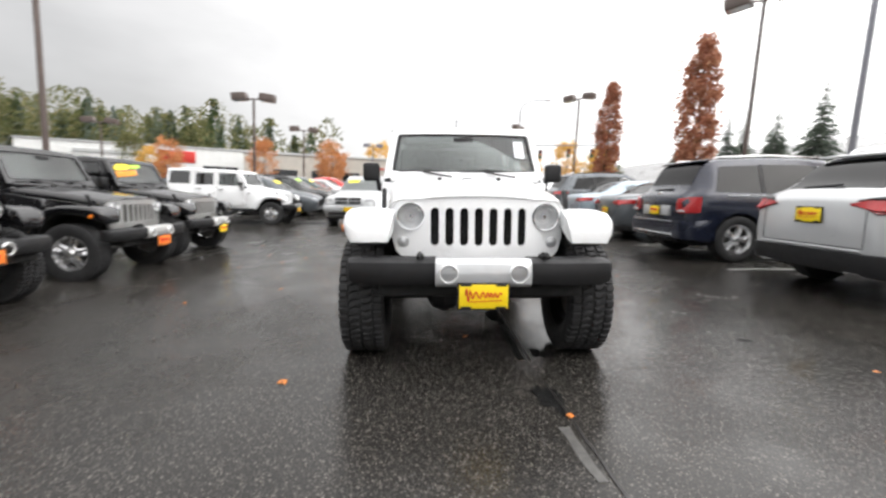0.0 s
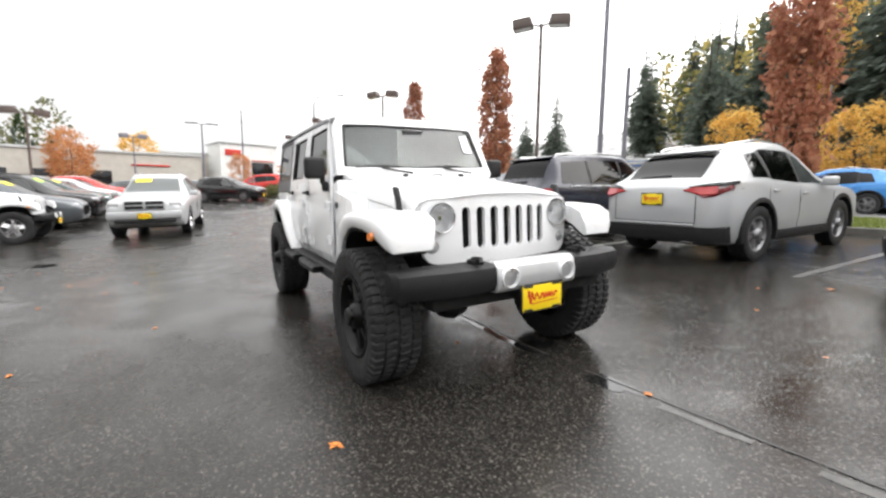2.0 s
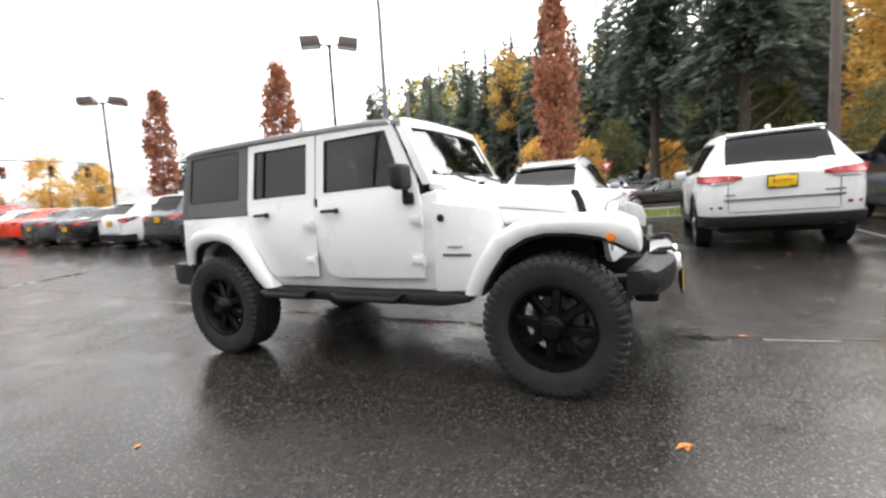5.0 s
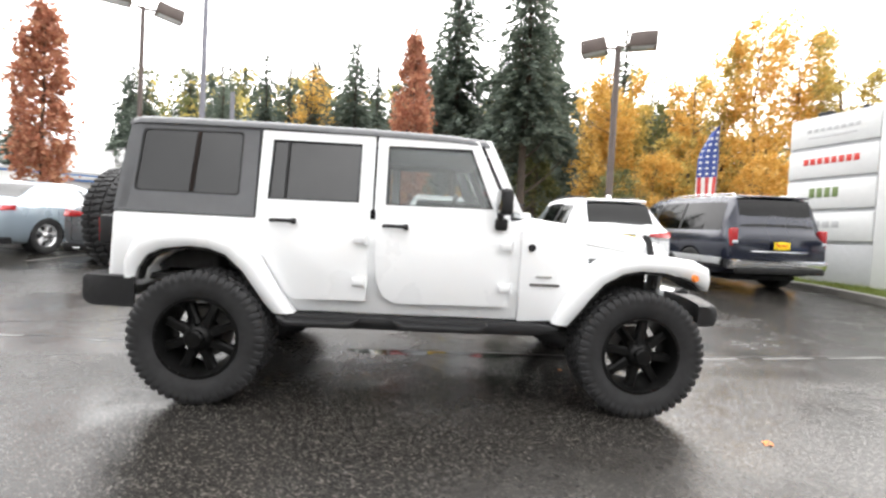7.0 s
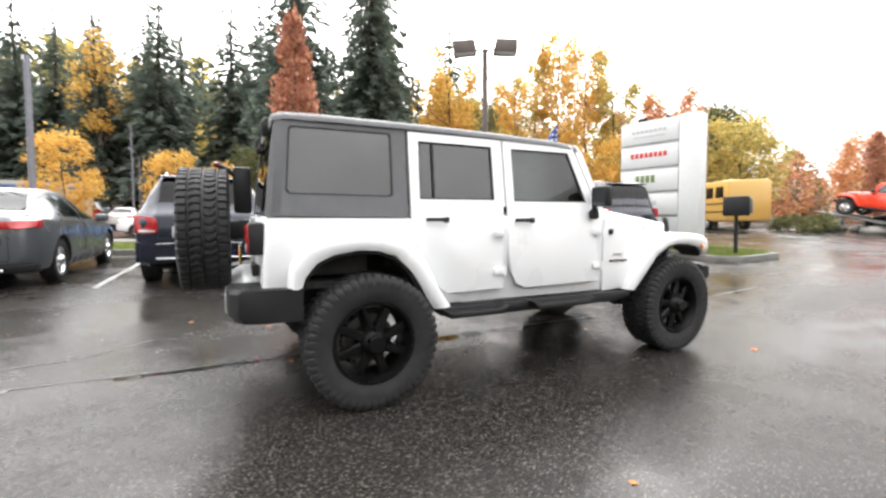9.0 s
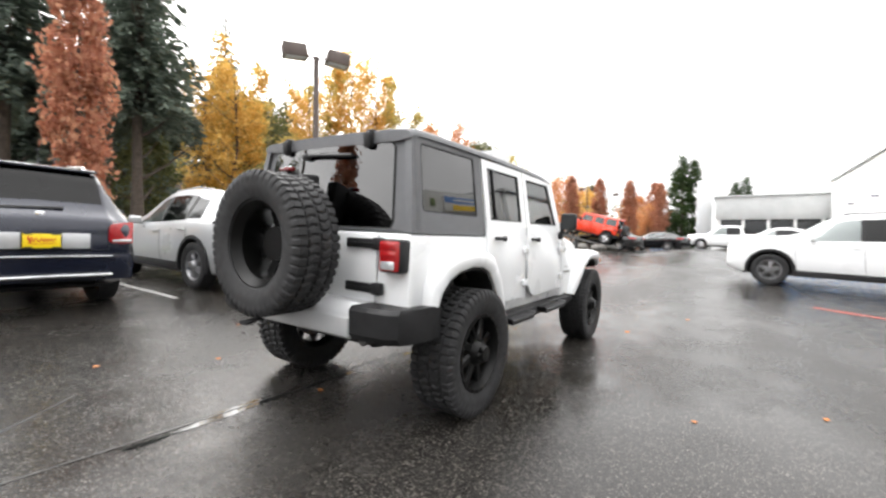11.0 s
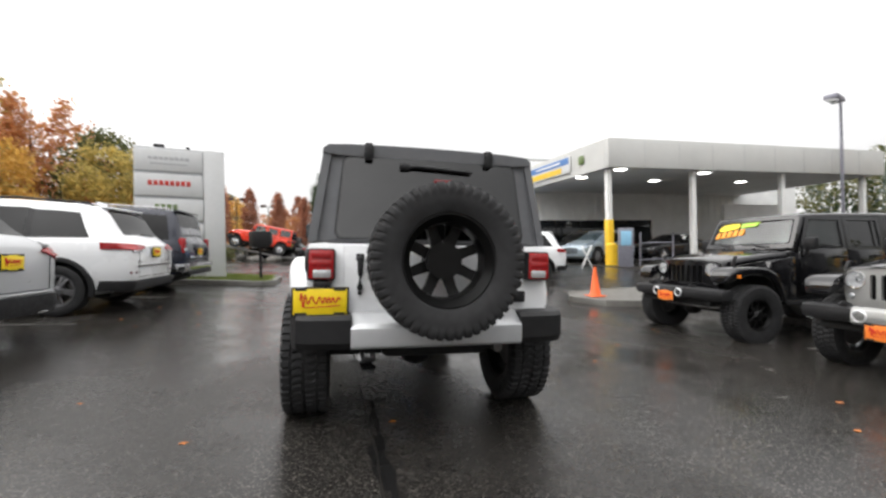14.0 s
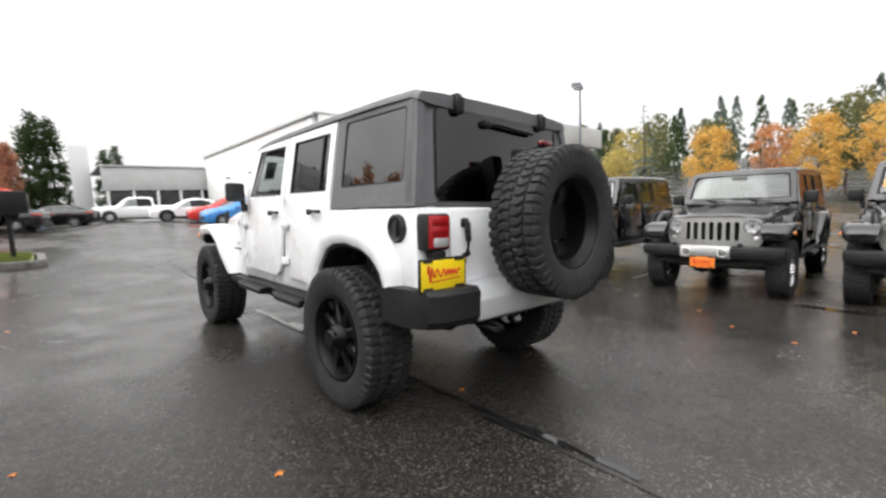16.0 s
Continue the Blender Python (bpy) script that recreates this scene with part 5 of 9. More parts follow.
def define(kind, sh, wb, wheel, arch, side_wins, front_glass, rear_glass, extras):
    """Build the shared meshes of a kind of car: a list of (name, mesh, slot, label, parent index)."""
    parts = [("body", shell_mesh(sh, wb, arch, "body"), "paint", "", None)]
    for s in (-1, 1):
        for (yb0, yb1, yt0, yt1, v0, v1, tint) in side_wins:
            fn = (lambda u, v, s=s, a=(yb0, yb1, yt0, yt1, v0, v1): sh.side(lerp(lerp(a[0], a[1], u), lerp(a[2], a[3], u), v), lerp(a[4], a[5], v), s))
            parts.append(("side_window", grid_mesh("side_window", fn, 8, 4, privacy if tint else clearglass), None, "", None))
        for p, q in zip(side_wins, side_wins[1:]):
            fn = (lambda u, v, s=s, p=p, q=q: sh.side(lerp(lerp(p[1], q[0], u), lerp(p[3], q[2], u), v), lerp(lerp(p[4], q[4], u), lerp(p[5], q[5], u), v), s, 0.005))
            parts.append(("pillar_trim", grid_mesh("pillar_trim", fn, 2, 4, blackplast), None, "", None))
    if front_glass:
        a = front_glass
        parts.append(("windscreen", grid_mesh("windscreen", lambda u, v: sh.over(lerp(a[0], a[1], v), lerp(-1, 1, u) * lerp(a[2], a[3], v)), 10, 6, clearglass), None, "", None))
    if rear_glass:
        b = rear_glass
        parts.append(("rear_window", grid_mesh("rear_window", lambda u, v: sh.over(lerp(b[0], b[1], v), lerp(-1, 1, u) * lerp(b[2], b[3], v)), 10, 6, privacy), None, "", None))
    CARS[kind] = dict(sh=sh, wb=wb, wheel=wheel, parts=parts, extras=extras(sh), arch=arch)


def car(kind, label, m, color, group="", wheel=None, plate_mat=None, name="car", rear_plate=None, front_plate=None):
    c = CARS[kind]
    root = thing(name, label, "car", group, m)
    obs = []
    for nm, me, slotname, lab, par in c["parts"] + c["extras"]:
        ob = part(nm, me, None, obs[par] if par is not None else root, lab)
        if slotname == "paint":
            ob.material_slots[0].link = "OBJECT"
            ob.material_slots[0].material = color
        obs.append(ob)
    style = wheel or c["wheel"]
    r = {"five": 0.400, "ten": 0.366, "grey": 0.372, "small": 0.325}[style]
    for s in (-1, 1):
        for y in (-c["wb"] / 2, c["wb"] / 2):
            wheel_at(root, style, s * (c["sh"].wide(y) - 0.125), y, r, "", s, random.Random(kind + str(y)).uniform(0, 70))
    for q, yaw in ((rear_plate, 180), (front_plate, 0)):
        if q:
            script_plate(root, q, yaw, plate_mat)
    return root


def windscreen_mark(root, kind, v0, v1, u0, u1, mat):
    """A band of price paint on the upper windscreen of a car."""
    sh = CARS[kind]["sh"]
    a = {"nose_suv": (-1.04, -0.40), "large_suv": (-1.04, -0.40), "crossover": (-1.02, -0.27), "hatchback": (-0.95, -0.10)}[kind]
    me = grid_mesh("windscreen_writing", lambda u, v: sh.over(lerp(a[0], a[1], lerp(v0, v1, v)), lerp(u0, u1, u) * 0.9, 0.012), 8, 3, mat)
    return part("windscreen_writing", me, None, root, "unreadable price marks in bright paint")


def lens(name, mat, *boxes):
    bm = B()
    for c, s, bv, rot in boxes:
        box(bm, c, s, bv, pose(0, 0, 0, *rot))
    return finish(bm, name, mat, 40)


def rear_y(sh, x, z):
    """Where the tail of a body lies at x and z."""
    y = sh.y1
    while y > 0.5:
        zs, zt, ws, wt = sh.belt(y), sh.top(y), sh.wide(y), min(sh.roofw(y), sh.wide(y) * 0.93)
        w = ws if z <= zs else lerp(ws * 0.955, wt, min(1.0, (z - zs) / max(0.02, zt - zs)))
        if z < zt and abs(x) < w:
            return y
        y -= 0.01
    return y


def lamp_strip(bm, sh, s, xs, top, low, out):
    """A lamp that wraps the corner of the tail: its upper and lower edge over x."""
    rr = []
    for k in range(19):
        x = lerp(xs[0], xs[-1], (k / 18) ** 0.8)
        zt, zb = np.interp(x, xs, top), np.interp(x, xs, low)
        ya, yb = rear_y(sh, x, zt) + out, rear_y(sh, x, zb) + out
        xx = s * (x + (out if x > xs[-1] - 0.06 else 0.0))
        rr.append([(xx, ya - 0.006, zt), (xx, ya, zt - 0.012), (xx, yb, zb + 0.012), (xx, yb - 0.006, zb), (xx * 0.96, yb - 0.08, zb), (xx * 0.96, ya - 0.08, zt)])
    rings_to(bm, rr)


def common(sh, mirror_y, mirror_z, handles, tail, head, lower, rails=None, rear_low=None, wiper=True, exhaust=True, paint_mirror=True, cladding=False, wb=2.7, arch=None):
    """Lamps, mirrors, handles, bumpers and rails that most cars share."""
    out = []
    for s in (-1, 1):
        bm = B()
        mx = sh.wide(mirror_y) * 0.96 + 0.10
        box(bm, (s * mx, mirror_y, mirror_z), (0.20, 0.11, 0.14), 0.04, None, 3)
        box(bm, (s * (mx - 0.10), mirror_y, mirror_z - 0.05), (0.12, 0.05, 0.04), 0.015)
        out.append(("door_mirror", finish(bm, "door_mirror", white if paint_mirror else blackplast, 40), "paint" if paint_mirror else None, "", None))
        for y in handles:
            bm = B()
            z = sh.belt(y) - 0.12
            box(bm, (s * (sh.wide(y) * 0.995 + 0.012), y, z), (0.03, 0.19, 0.032), 0.012)
            out.append(("door_handle", finish(bm, "door_handle", white, 40), "paint", "", None))
        for mat, boxes in tail:
            bm = B()
            if isinstance(boxes, dict):
                lamp_strip(bm, sh, s, boxes["x"], boxes["top"], boxes["low"], boxes.get("out", 0.018))
                boxes = ()
            for c, sz, bv, rot in boxes:
                box(bm, (s * c[0], c[1], c[2]), sz, bv, pose(0, 0, 0, rot[0], rot[1] * s, rot[2] * s))
            out.append(("tail_lamp", finish(bm, "tail_lamp", mat, 40), None, "", None))
        for mat, boxes in head:
            bm = B()
            for c, sz, bv, rot in boxes:
                box(bm, (s * c[0], c[1], c[2]), sz, bv, pose(0, 0, 0, rot[0], rot[1] * s, rot[2] * s))
            out.append(("headlight", finish(bm, "headlight", mat, 40), None, "", None))
        if rails:
            bm = B()
            ya, yb = rails
            pipe(bm, [(s * (sh.roofw(y) - 0.09), y, sh.top(y) + dzz) for y, dzz in ((ya, 0.0), (ya + 0.06, 0.035), (lerp(ya, yb, 0.5), 0.038), (yb - 0.06, 0.035), (yb, 0.0))], 0.016, 7)
            out.append(("roof_rail", finish(bm, "roof_rail", alloy if cladding != "black" else blackplast, 40), None, "", None))
        if cladding:
            for y in (-wb / 2, wb / 2):
                bm = B()
                rr = []
                for k in range(25):
                    a = radians(lerp(-12, 192, k / 24))
                    x = sh.wide(y) - 0.004
                    rr.append([(s * (x + o), y + math.cos(a) * rad, max(0.22, arch[1] + math.sin(a) * rad)) for o, rad in ((-0.06, arch[0] - 0.005), (0.014, arch[0] - 0.005), (0.018, arch[0] + 0.03), (0.006, arch[0] + 0.058), (-0.06, arch[0] + 0.058))])
                rings_to(bm, rr)
                out.append(("arch_trim", finish(bm, "arch_trim", blackplast, 40), None, "", None))
            bm = B()
            x = sh.wide(0)
            prism(bm, [(-wb / 2 + arch[0], 0.26), (wb / 2 - arch[0], 0.26), (wb / 2 - arch[0] - 0.02, 0.40), (-wb / 2 + arch[0] + 0.02, 0.40)], s * (x - 0.14), s * (x + 0.012), 0.01)
            out.append(("sill_trim", finish(bm, "sill_trim", blackplast, 40), None, "", None))
    if lower:
        y, zlo, zhi, w, mat = lower
        bm = B()
        rr = []
        for k in range(25):
            u = math.sin(lerp(-1, 1, k / 24) * math.pi / 2)
            x, lip = u * (w + 0.05), max(0.012, (y - sh.y1) * 0.7)
            yt = rear_y(sh, x, zhi)
            ym = max(rear_y(sh, x, lerp(zlo, zhi, 0.5)), yt)
            x += math.copysign(0.012, u) if abs(u) > 0.9 else 0.0
            rr.append([(x, yt - 0.08, zhi), (x, yt + lip, zhi - 0.012), (x, ym + lip + 0.006, lerp(zlo, zhi, 0.5)), (x, yt + lip - 0.03, zlo), (x, yt - 0.12, zlo)])
        rings_to(bm, rr)
        out.append(("rear_bumper", finish(bm, "rear_bumper", mat, 40), None, "", None))
    if rear_low:
        for nm, mat, boxes in rear_low:
            bm = B()
            for c, sz, bv, rot in boxes:
                box(bm, c, sz, bv, pose(0, 0, 0, *rot))
            out.append((nm, finish(bm, nm, mat or white, 40), None if mat else "paint", "", None))
    def skin(y, z):
        h = sh.half(y)
        return float(np.interp(z, [q[1] for q in h[2:8]], [q[0] for q in h[2:8]]))
    for s in (-1, 1):
        edges = [handles[0] - 1.02, handles[0] + 0.14] + ([handles[-1] + 0.16] if len(handles) > 1 else [])
        for y in edges:
            zs = sh.belt(y) - 0.03
            bm = B()
            pipe(bm, [(s * (skin(y, lerp(0.40, zs, k / 6)) + 0.001), y + (0.05 * (1 - k / 3) if k < 3 else 0), lerp(0.40, zs, k / 6)) for k in range(7)], 0.0045, 4)
            out.append(("door_gap", finish(bm, "door_gap", darkvoid, 60), None, "", None))
    pts = []
    zt, zl = sh.belt(sh.y1) + 0.04, (lower[2] if lower else 0.5) + 0.04
    for k in range(9):
        z = lerp(zt, zl, k / 8)
        pts.append((0.60, rear_y(sh, 0.60, z) + 0.002, z))
    pts += [(x, rear_y(sh, x, zl) + 0.002, zl) for x in (0.3, 0.0, -0.3)]
    pts += [(-0.60, y, z) for x, y, z in reversed(pts[:9])]
    bm = B()
    pipe(bm, pts, 0.0045, 4)
    out.append(("tailgate_gap", finish(bm, "tailgate_gap", darkvoid, 60), None, "", None))
    bm = B()
    box(bm, (0, 0, 0.30), (1.35, (sh.y1 - sh.y0) * 0.86, 0.14), 0.05)
    out.append(("underbody", finish(bm, "underbody", darkvoid, 40), None, "", None))
    for x in (-0.38, 0.38):
        bm = B()
        box(bm, (x, 0.05, sh.belt(0) - 0.02), (0.48, 0.16, 0.52), 0.06, pose(0, 0, 0, -10, 0, 0))
        box(bm, (x, 0.14, sh.belt(0) + 0.30), (0.25, 0.10, 0.17), 0.04)
        out.append(("seat", finish(bm, "seat", interior, 40), None, "", None))
    return out


def nose(sh, y, z, w, h, mat=None):
    """A dark grille set in the nose."""
    bm = B()
    box(bm, (0, y, z), (w, 0.06, h), 0.02)
    for k in range(4):
        box(bm, (0, y - 0.034, z - h * 0.36 + h * 0.24 * k), (w * 0.94, 0.012, 0.016), 0.004)
    return ("front_grille", finish(bm, "front_grille", mat or blackplast, 40), None, "", None)


# crossover with a sloping tail (the silver one beside the wagon)
A_NX = (0.430, 0.375)
sh_nx = Shell([(-2.33, 0.80), (-2.15, 0.93), (-1.7, 1.03), (-1.15, 1.10), (-1.05, 1.13), (-0.25, 1.52), (0.15, 1.62), (0.7, 1.64), (1.3, 1.57), (1.62, 1.50), (1.72, 1.45), (2.10, 1.13), (2.20, 1.09), (2.30, 1.00)],
              [(-2.33, 0.70), (-2.1, 0.84), (-1.2, 0.98), (0.0, 1.01), (1.2, 1.08), (1.9, 1.10), (2.15, 1.04), (2.30, 0.90)],
              [(-2.33, 0.66), (-2.15, 0.84), (-1.7, 0.905), (0, 0.90), (1.4, 0.925), (2.0, 0.89), (2.22, 0.80), (2.30, 0.72)],
              [(-2.33, 0.50), (-1.2, 0.72), (-1.05, 0.70), (-0.25, 0.60), (0.5, 0.585), (1.6, 0.56), (2.1, 0.60), (2.30, 0.58)],
              [(-2.33, 0.34), (-2.0, 0.22), (0, 0.20), (1.8, 0.24), (2.15, 0.34), (2.30, 0.42)])
define("crossover", sh_nx, 2.66, "grey", A_NX,
       [(-0.72, 0.10, -0.20, 0.08, 0.06, 0.90, False), (0.17, 0.98, 0.15, 0.92, 0.06, 0.90, True), (1.06, 1.48, 1.02, 1.30, 0.10, 0.84, True)],
       (-1.02, -0.27, 0.95, 0.93), (1.74, 2.10, 0.97, 0.93),
       lambda sh: common(sh, -0.62, 1.06, (0.02, 0.95),
                         [(redlens, dict(x=[0.44, 0.58, 0.70, 0.80], top=[0.985, 1.020, 1.030, 1.020], low=[0.968, 0.935, 0.910, 0.925])),
                          (darkred, dict(x=[0.60, 0.70, 0.80, 0.89], top=[0.945, 0.925, 0.985, 1.035], low=[0.925, 0.880, 0.895, 0.985], out=0.012)),
                          (blackplast, dict(x=[0.50, 0.66, 0.80, 0.90], top=[1.022, 1.055, 1.075, 1.088], low=[1.008, 1.022, 1.030, 1.052], out=0.016))],
                         [(whitelens, [((0.66, -2.12, 0.80), (0.34, 0.16, 0.10), 0.04, (0, 6, 28))])],
                         (2.335, 0.30, 0.515, 0.82, blackplast), (-0.1, 1.45),
                         [("tailgate_trim", chrome, [((0, 2.272, 0.985), (0.62, 0.02, 0.016), 0.006, (0, 0, 0))]),
                          ("plate_recess", silver_paint, [((0, 2.28, 0.86), (0.62, 0.035, 0.20), 0.015, (0, 0, 0))]),
                          ("rear_wiper", blackplast, [((0.10, 2.095, 1.165), (0.46, 0.02, 0.03), 0.008, (40, 3, 0))]),
                          ("roof_spoiler", None, [((0, 1.70, 1.505), (1.06, 0.16, 0.03), 0.012, (-8, 0, 0))]),
                          ("bumper_lip", bumpsilver, [((0, 2.335, 0.535), (1.20, 0.03, 0.022), 0.01, (0, 0, 0))]),
                          ("exhaust_tip", chrome, [((0.52, 2.25, 0.315), (0.20, 0.10, 0.045), 0.02, (0, 0, 0))]),
                          ("exhaust_tip", chrome, [((-0.52, 2.25, 0.315), (0.20, 0.10, 0.045), 0.02, (0, 0, 0))])],
                         cladding=True, wb=2.66, arch=A_NX) + [nose(sh, -2.30, 0.62, 0.9, 0.34)])

# boxy compact off-roader (dark navy)
A_GL = (0.415, 0.372)
sh_gl = Shell([(-2.25, 0.86), (-2.1, 0.98), (-1.6, 1.06), (-1.05, 1.12), (-0.98, 1.14), (-0.38, 1.55), (-0.1, 1.645), (0.5, 1.67), (1.3, 1.655), (1.72, 1.62), (1.80, 1.585), (2.08, 1.13), (2.16, 1.08), (2.22, 1.02)],
              [(-2.25, 0.76), (-2.0, 0.90), (-1.1, 1.03), (0.0, 1.05), (1.5, 1.08), (2.0, 1.09), (2.22, 0.95)],
              [(-2.25, 0.74), (-2.1, 0.86), (-1.6, 0.915), (0, 0.915), (1.5, 0.915), (2.0, 0.89), (2.22, 0.82)],
              [(-2.25, 0.6), (-1.1, 0.74), (-0.38, 0.66), (0.5, 0.645), (1.7, 0.62), (2.1, 0.66), (2.22, 0.66)],
              [(-2.25, 0.34), (-2.0, 0.24), (0, 0.22), (1.9, 0.27), (2.22, 0.40)])
define("boxy_suv", sh_gl, 2.755, "ten", A_GL,
       [(-0.78, 0.06, -0.32, 0.04, 0.06, 0.90, False), (0.13, 0.98, 0.11, 0.94, 0.06, 0.90, True), (1.05, 1.78, 1.01, 1.64, 0.06, 0.88, True)],
       (-0.95, -0.38, 0.95, 0.93), (1.81, 2.06, 0.97, 0.95),
       lambda sh: common(sh, -0.66, 1.12, (0.0, 0.92),
                         [(redlens, dict(x=[0.60, 0.63, 0.76, 0.885], top=[0.955, 1.00, 1.02, 1.03], low=[0.80, 0.78, 0.775, 0.785])),
                          (whitelens, dict(x=[0.63, 0.72, 0.80], top=[0.825, 0.825, 0.825], low=[0.79, 0.79, 0.79], out=0.021)),
                          (darkred, [((0.66, 2.215, 0.60), (0.16, 0.04, 0.035), 0.01, (0, 0, -8))])],
                         [(whitelens, [((0.68, -2.10, 0.86), (0.30, 0.14, 0.16), 0.04, (0, 0, 22))])],
                         (2.285, 0.36, 0.66, 0.85, navy), (-0.2, 1.65),
                         [("chrome_strip", chrome, [((0, 2.295, 0.635), (1.22, 0.02, 0.018), 0.006, (0, 0, 0))]),
                          ("skid_plate", chrome, [((0, 2.28, 0.42), (1.24, 0.05, 0.038), 0.016, (0, 0, 0))]),
                          ("plate_recess", bumpsilver, [((0, 2.232, 0.80), (0.84, 0.03, 0.17), 0.08, (0, 0, 0))]),
                          ("star_badge", chrome, [((0, 2.165, 1.075), (0.085, 0.03, 0.085), 0.03, (0, 0, 0))]),
                          ("rear_wiper", blackplast, [((0.06, 2.085, 1.15), (0.56, 0.02, 0.03), 0.008, (30, 2, 0))]),
                          ("roof_spoiler", navy, [((0, 1.80, 1.615), (1.18, 0.14, 0.035), 0.014, (-10, 0, 0))]),
                          ("window_line", chrome, [((-0.90, 0.35, 1.055), (0.02, 2.5, 0.018), 0.005, (0, 0, 0)), ((0.90, 0.35, 1.055), (0.02, 2.5, 0.018), 0.005, (0, 0, 0))])]) + [nose(sh, -2.24, 0.72, 0.8, 0.30, chrome)])

# large white wagon
A_GC = (0.435, 0.385)
sh_gc = Shell([(-2.36, 0.92), (-2.25, 1.02), (-1.7, 1.11), (-1.15, 1.17), (-1.08, 1.19), (-0.40, 1.60), (-0.1, 1.70), (0.5, 1.735), (1.2, 1.72), (1.80, 1.66), (1.92, 1.61), (2.22, 1.19), (2.30, 1.14), (2.40, 1.06)],
              [(-2.36, 0.82), (-2.1, 0.95), (-1.1, 1.06), (0.0, 1.09), (1.5, 1.13), (2.1, 1.14), (2.40, 0.98)],
              [(-2.36, 0.76), (-2.2, 0.90), (-1.6, 0.955), (0, 0.945), (1.5, 0.965), (2.1, 0.93), (2.32, 0.86), (2.40, 0.80)],
              [(-2.36, 0.6), (-1.1, 0.76), (-0.40, 0.66), (0.5, 0.64), (1.8, 0.60), (2.2, 0.66), (2.40, 0.66)],
              [(-2.36, 0.38), (-2.0, 0.27), (0, 0.25), (1.9, 0.30), (2.28, 0.40), (2.40, 0.50)])
define("large_suv", sh_gc, 2.915, "grey", A_GC,
       [(-0.84, 0.08, -0.34, 0.06, 0.06, 0.90, False), (0.16, 1.02, 0.14, 0.96, 0.06, 0.90, True), (1.10, 1.85, 1.05, 1.62, 0.08, 0.86, True)],
       (-1.04, -0.40, 0.95, 0.93), (1.94, 2.21, 0.98, 0.96),
       lambda sh: common(sh, -0.72, 1.16, (0.02, 0.98),
                         [(redlens, dict(x=[0.44, 0.55, 0.75, 0.935], top=[1.055, 1.075, 1.09, 1.10], low=[1.005, 0.985, 0.985, 1.00])),
                          (whitelens, dict(x=[0.52, 0.64, 0.78], top=[0.992, 0.99, 0.99], low=[0.965, 0.95, 0.95], out=0.014)),
                          (darkred, [((0.74, 2.37, 0.635), (0.15, 0.05, 0.045), 0.012, (0, 0, -14))])],
                         [(whitelens, [((0.68, -2.22, 0.90), (0.36, 0.14, 0.10), 0.04, (0, 0, 22))])],
                         (2.43, 0.36, 0.52, 0.88, blackplast), (-0.2, 1.72),
                         [("tailgate_trim", steel, [((0, 2.405, 0.735), (1.30, 0.04, 0.025), 0.01, (0, 0, 0))]),
                          ("upper_badge", chrome, [((0, 2.335, 1.10), (0.13, 0.03, 0.025), 0.008, (0, 0, 0))]),
                          ("side_script", steel, [((-0.55, 2.40, 0.80), (0.20, 0.02, 0.018), 0.004, (0, 0, 0)), ((0.58, 2.40, 0.80), (0.12, 0.02, 0.018), 0.004, (0, 0, 0))]),
                          ("rear_wiper", blackplast, [((-0.16, 2.215, 1.235), (0.50, 0.02, 0.035), 0.008, (35, -3, 0))]),
                          ("roof_spoiler", white, [((0, 1.90, 1.655), (1.14, 0.15, 0.035), 0.014, (-10, 0, 0))]),
                          ("roof_fin", white, [((0, 1.60, 1.74), (0.05, 0.16, 0.06), 0.02, (-12, 0, 0))])],
                         cladding="black", wb=2.915, arch=A_GC) + [nose(sh, -2.35, 0.80, 1.0, 0.14)])

# long full-size wagon
A_YU = (0.450, 0.395)
sh_yu = Shell([(-2.65, 1.0), (-2.5, 1.10), (-1.8, 1.18), (-1.35, 1.22), (-1.28, 1.24), (-0.75, 1.68), (-0.45, 1.84), (0.5, 1.89), (1.8, 1.88), (2.25, 1.84), (2.33, 1.80), (2.50, 1.22), (2.55, 1.17), (2.60, 1.10)],
              [(-2.65, 0.9), (-2.2, 1.03), (-1.2, 1.12), (1.5, 1.14), (2.4, 1.15), (2.60, 1.0)],
              [(-2.65, 0.86), (-2.4, 0.97), (-1.6, 1.0), (1.8, 1.0), (2.4, 0.975), (2.60, 0.93)],
              [(-2.65, 0.7), (-1.2, 0.84), (-0.7, 0.76), (0.5, 0.74), (2.2, 0.72), (2.5, 0.78), (2.60, 0.78)],
              [(-2.65, 0.40), (-2.0, 0.28), (2.2, 0.32), (2.60, 0.46)])
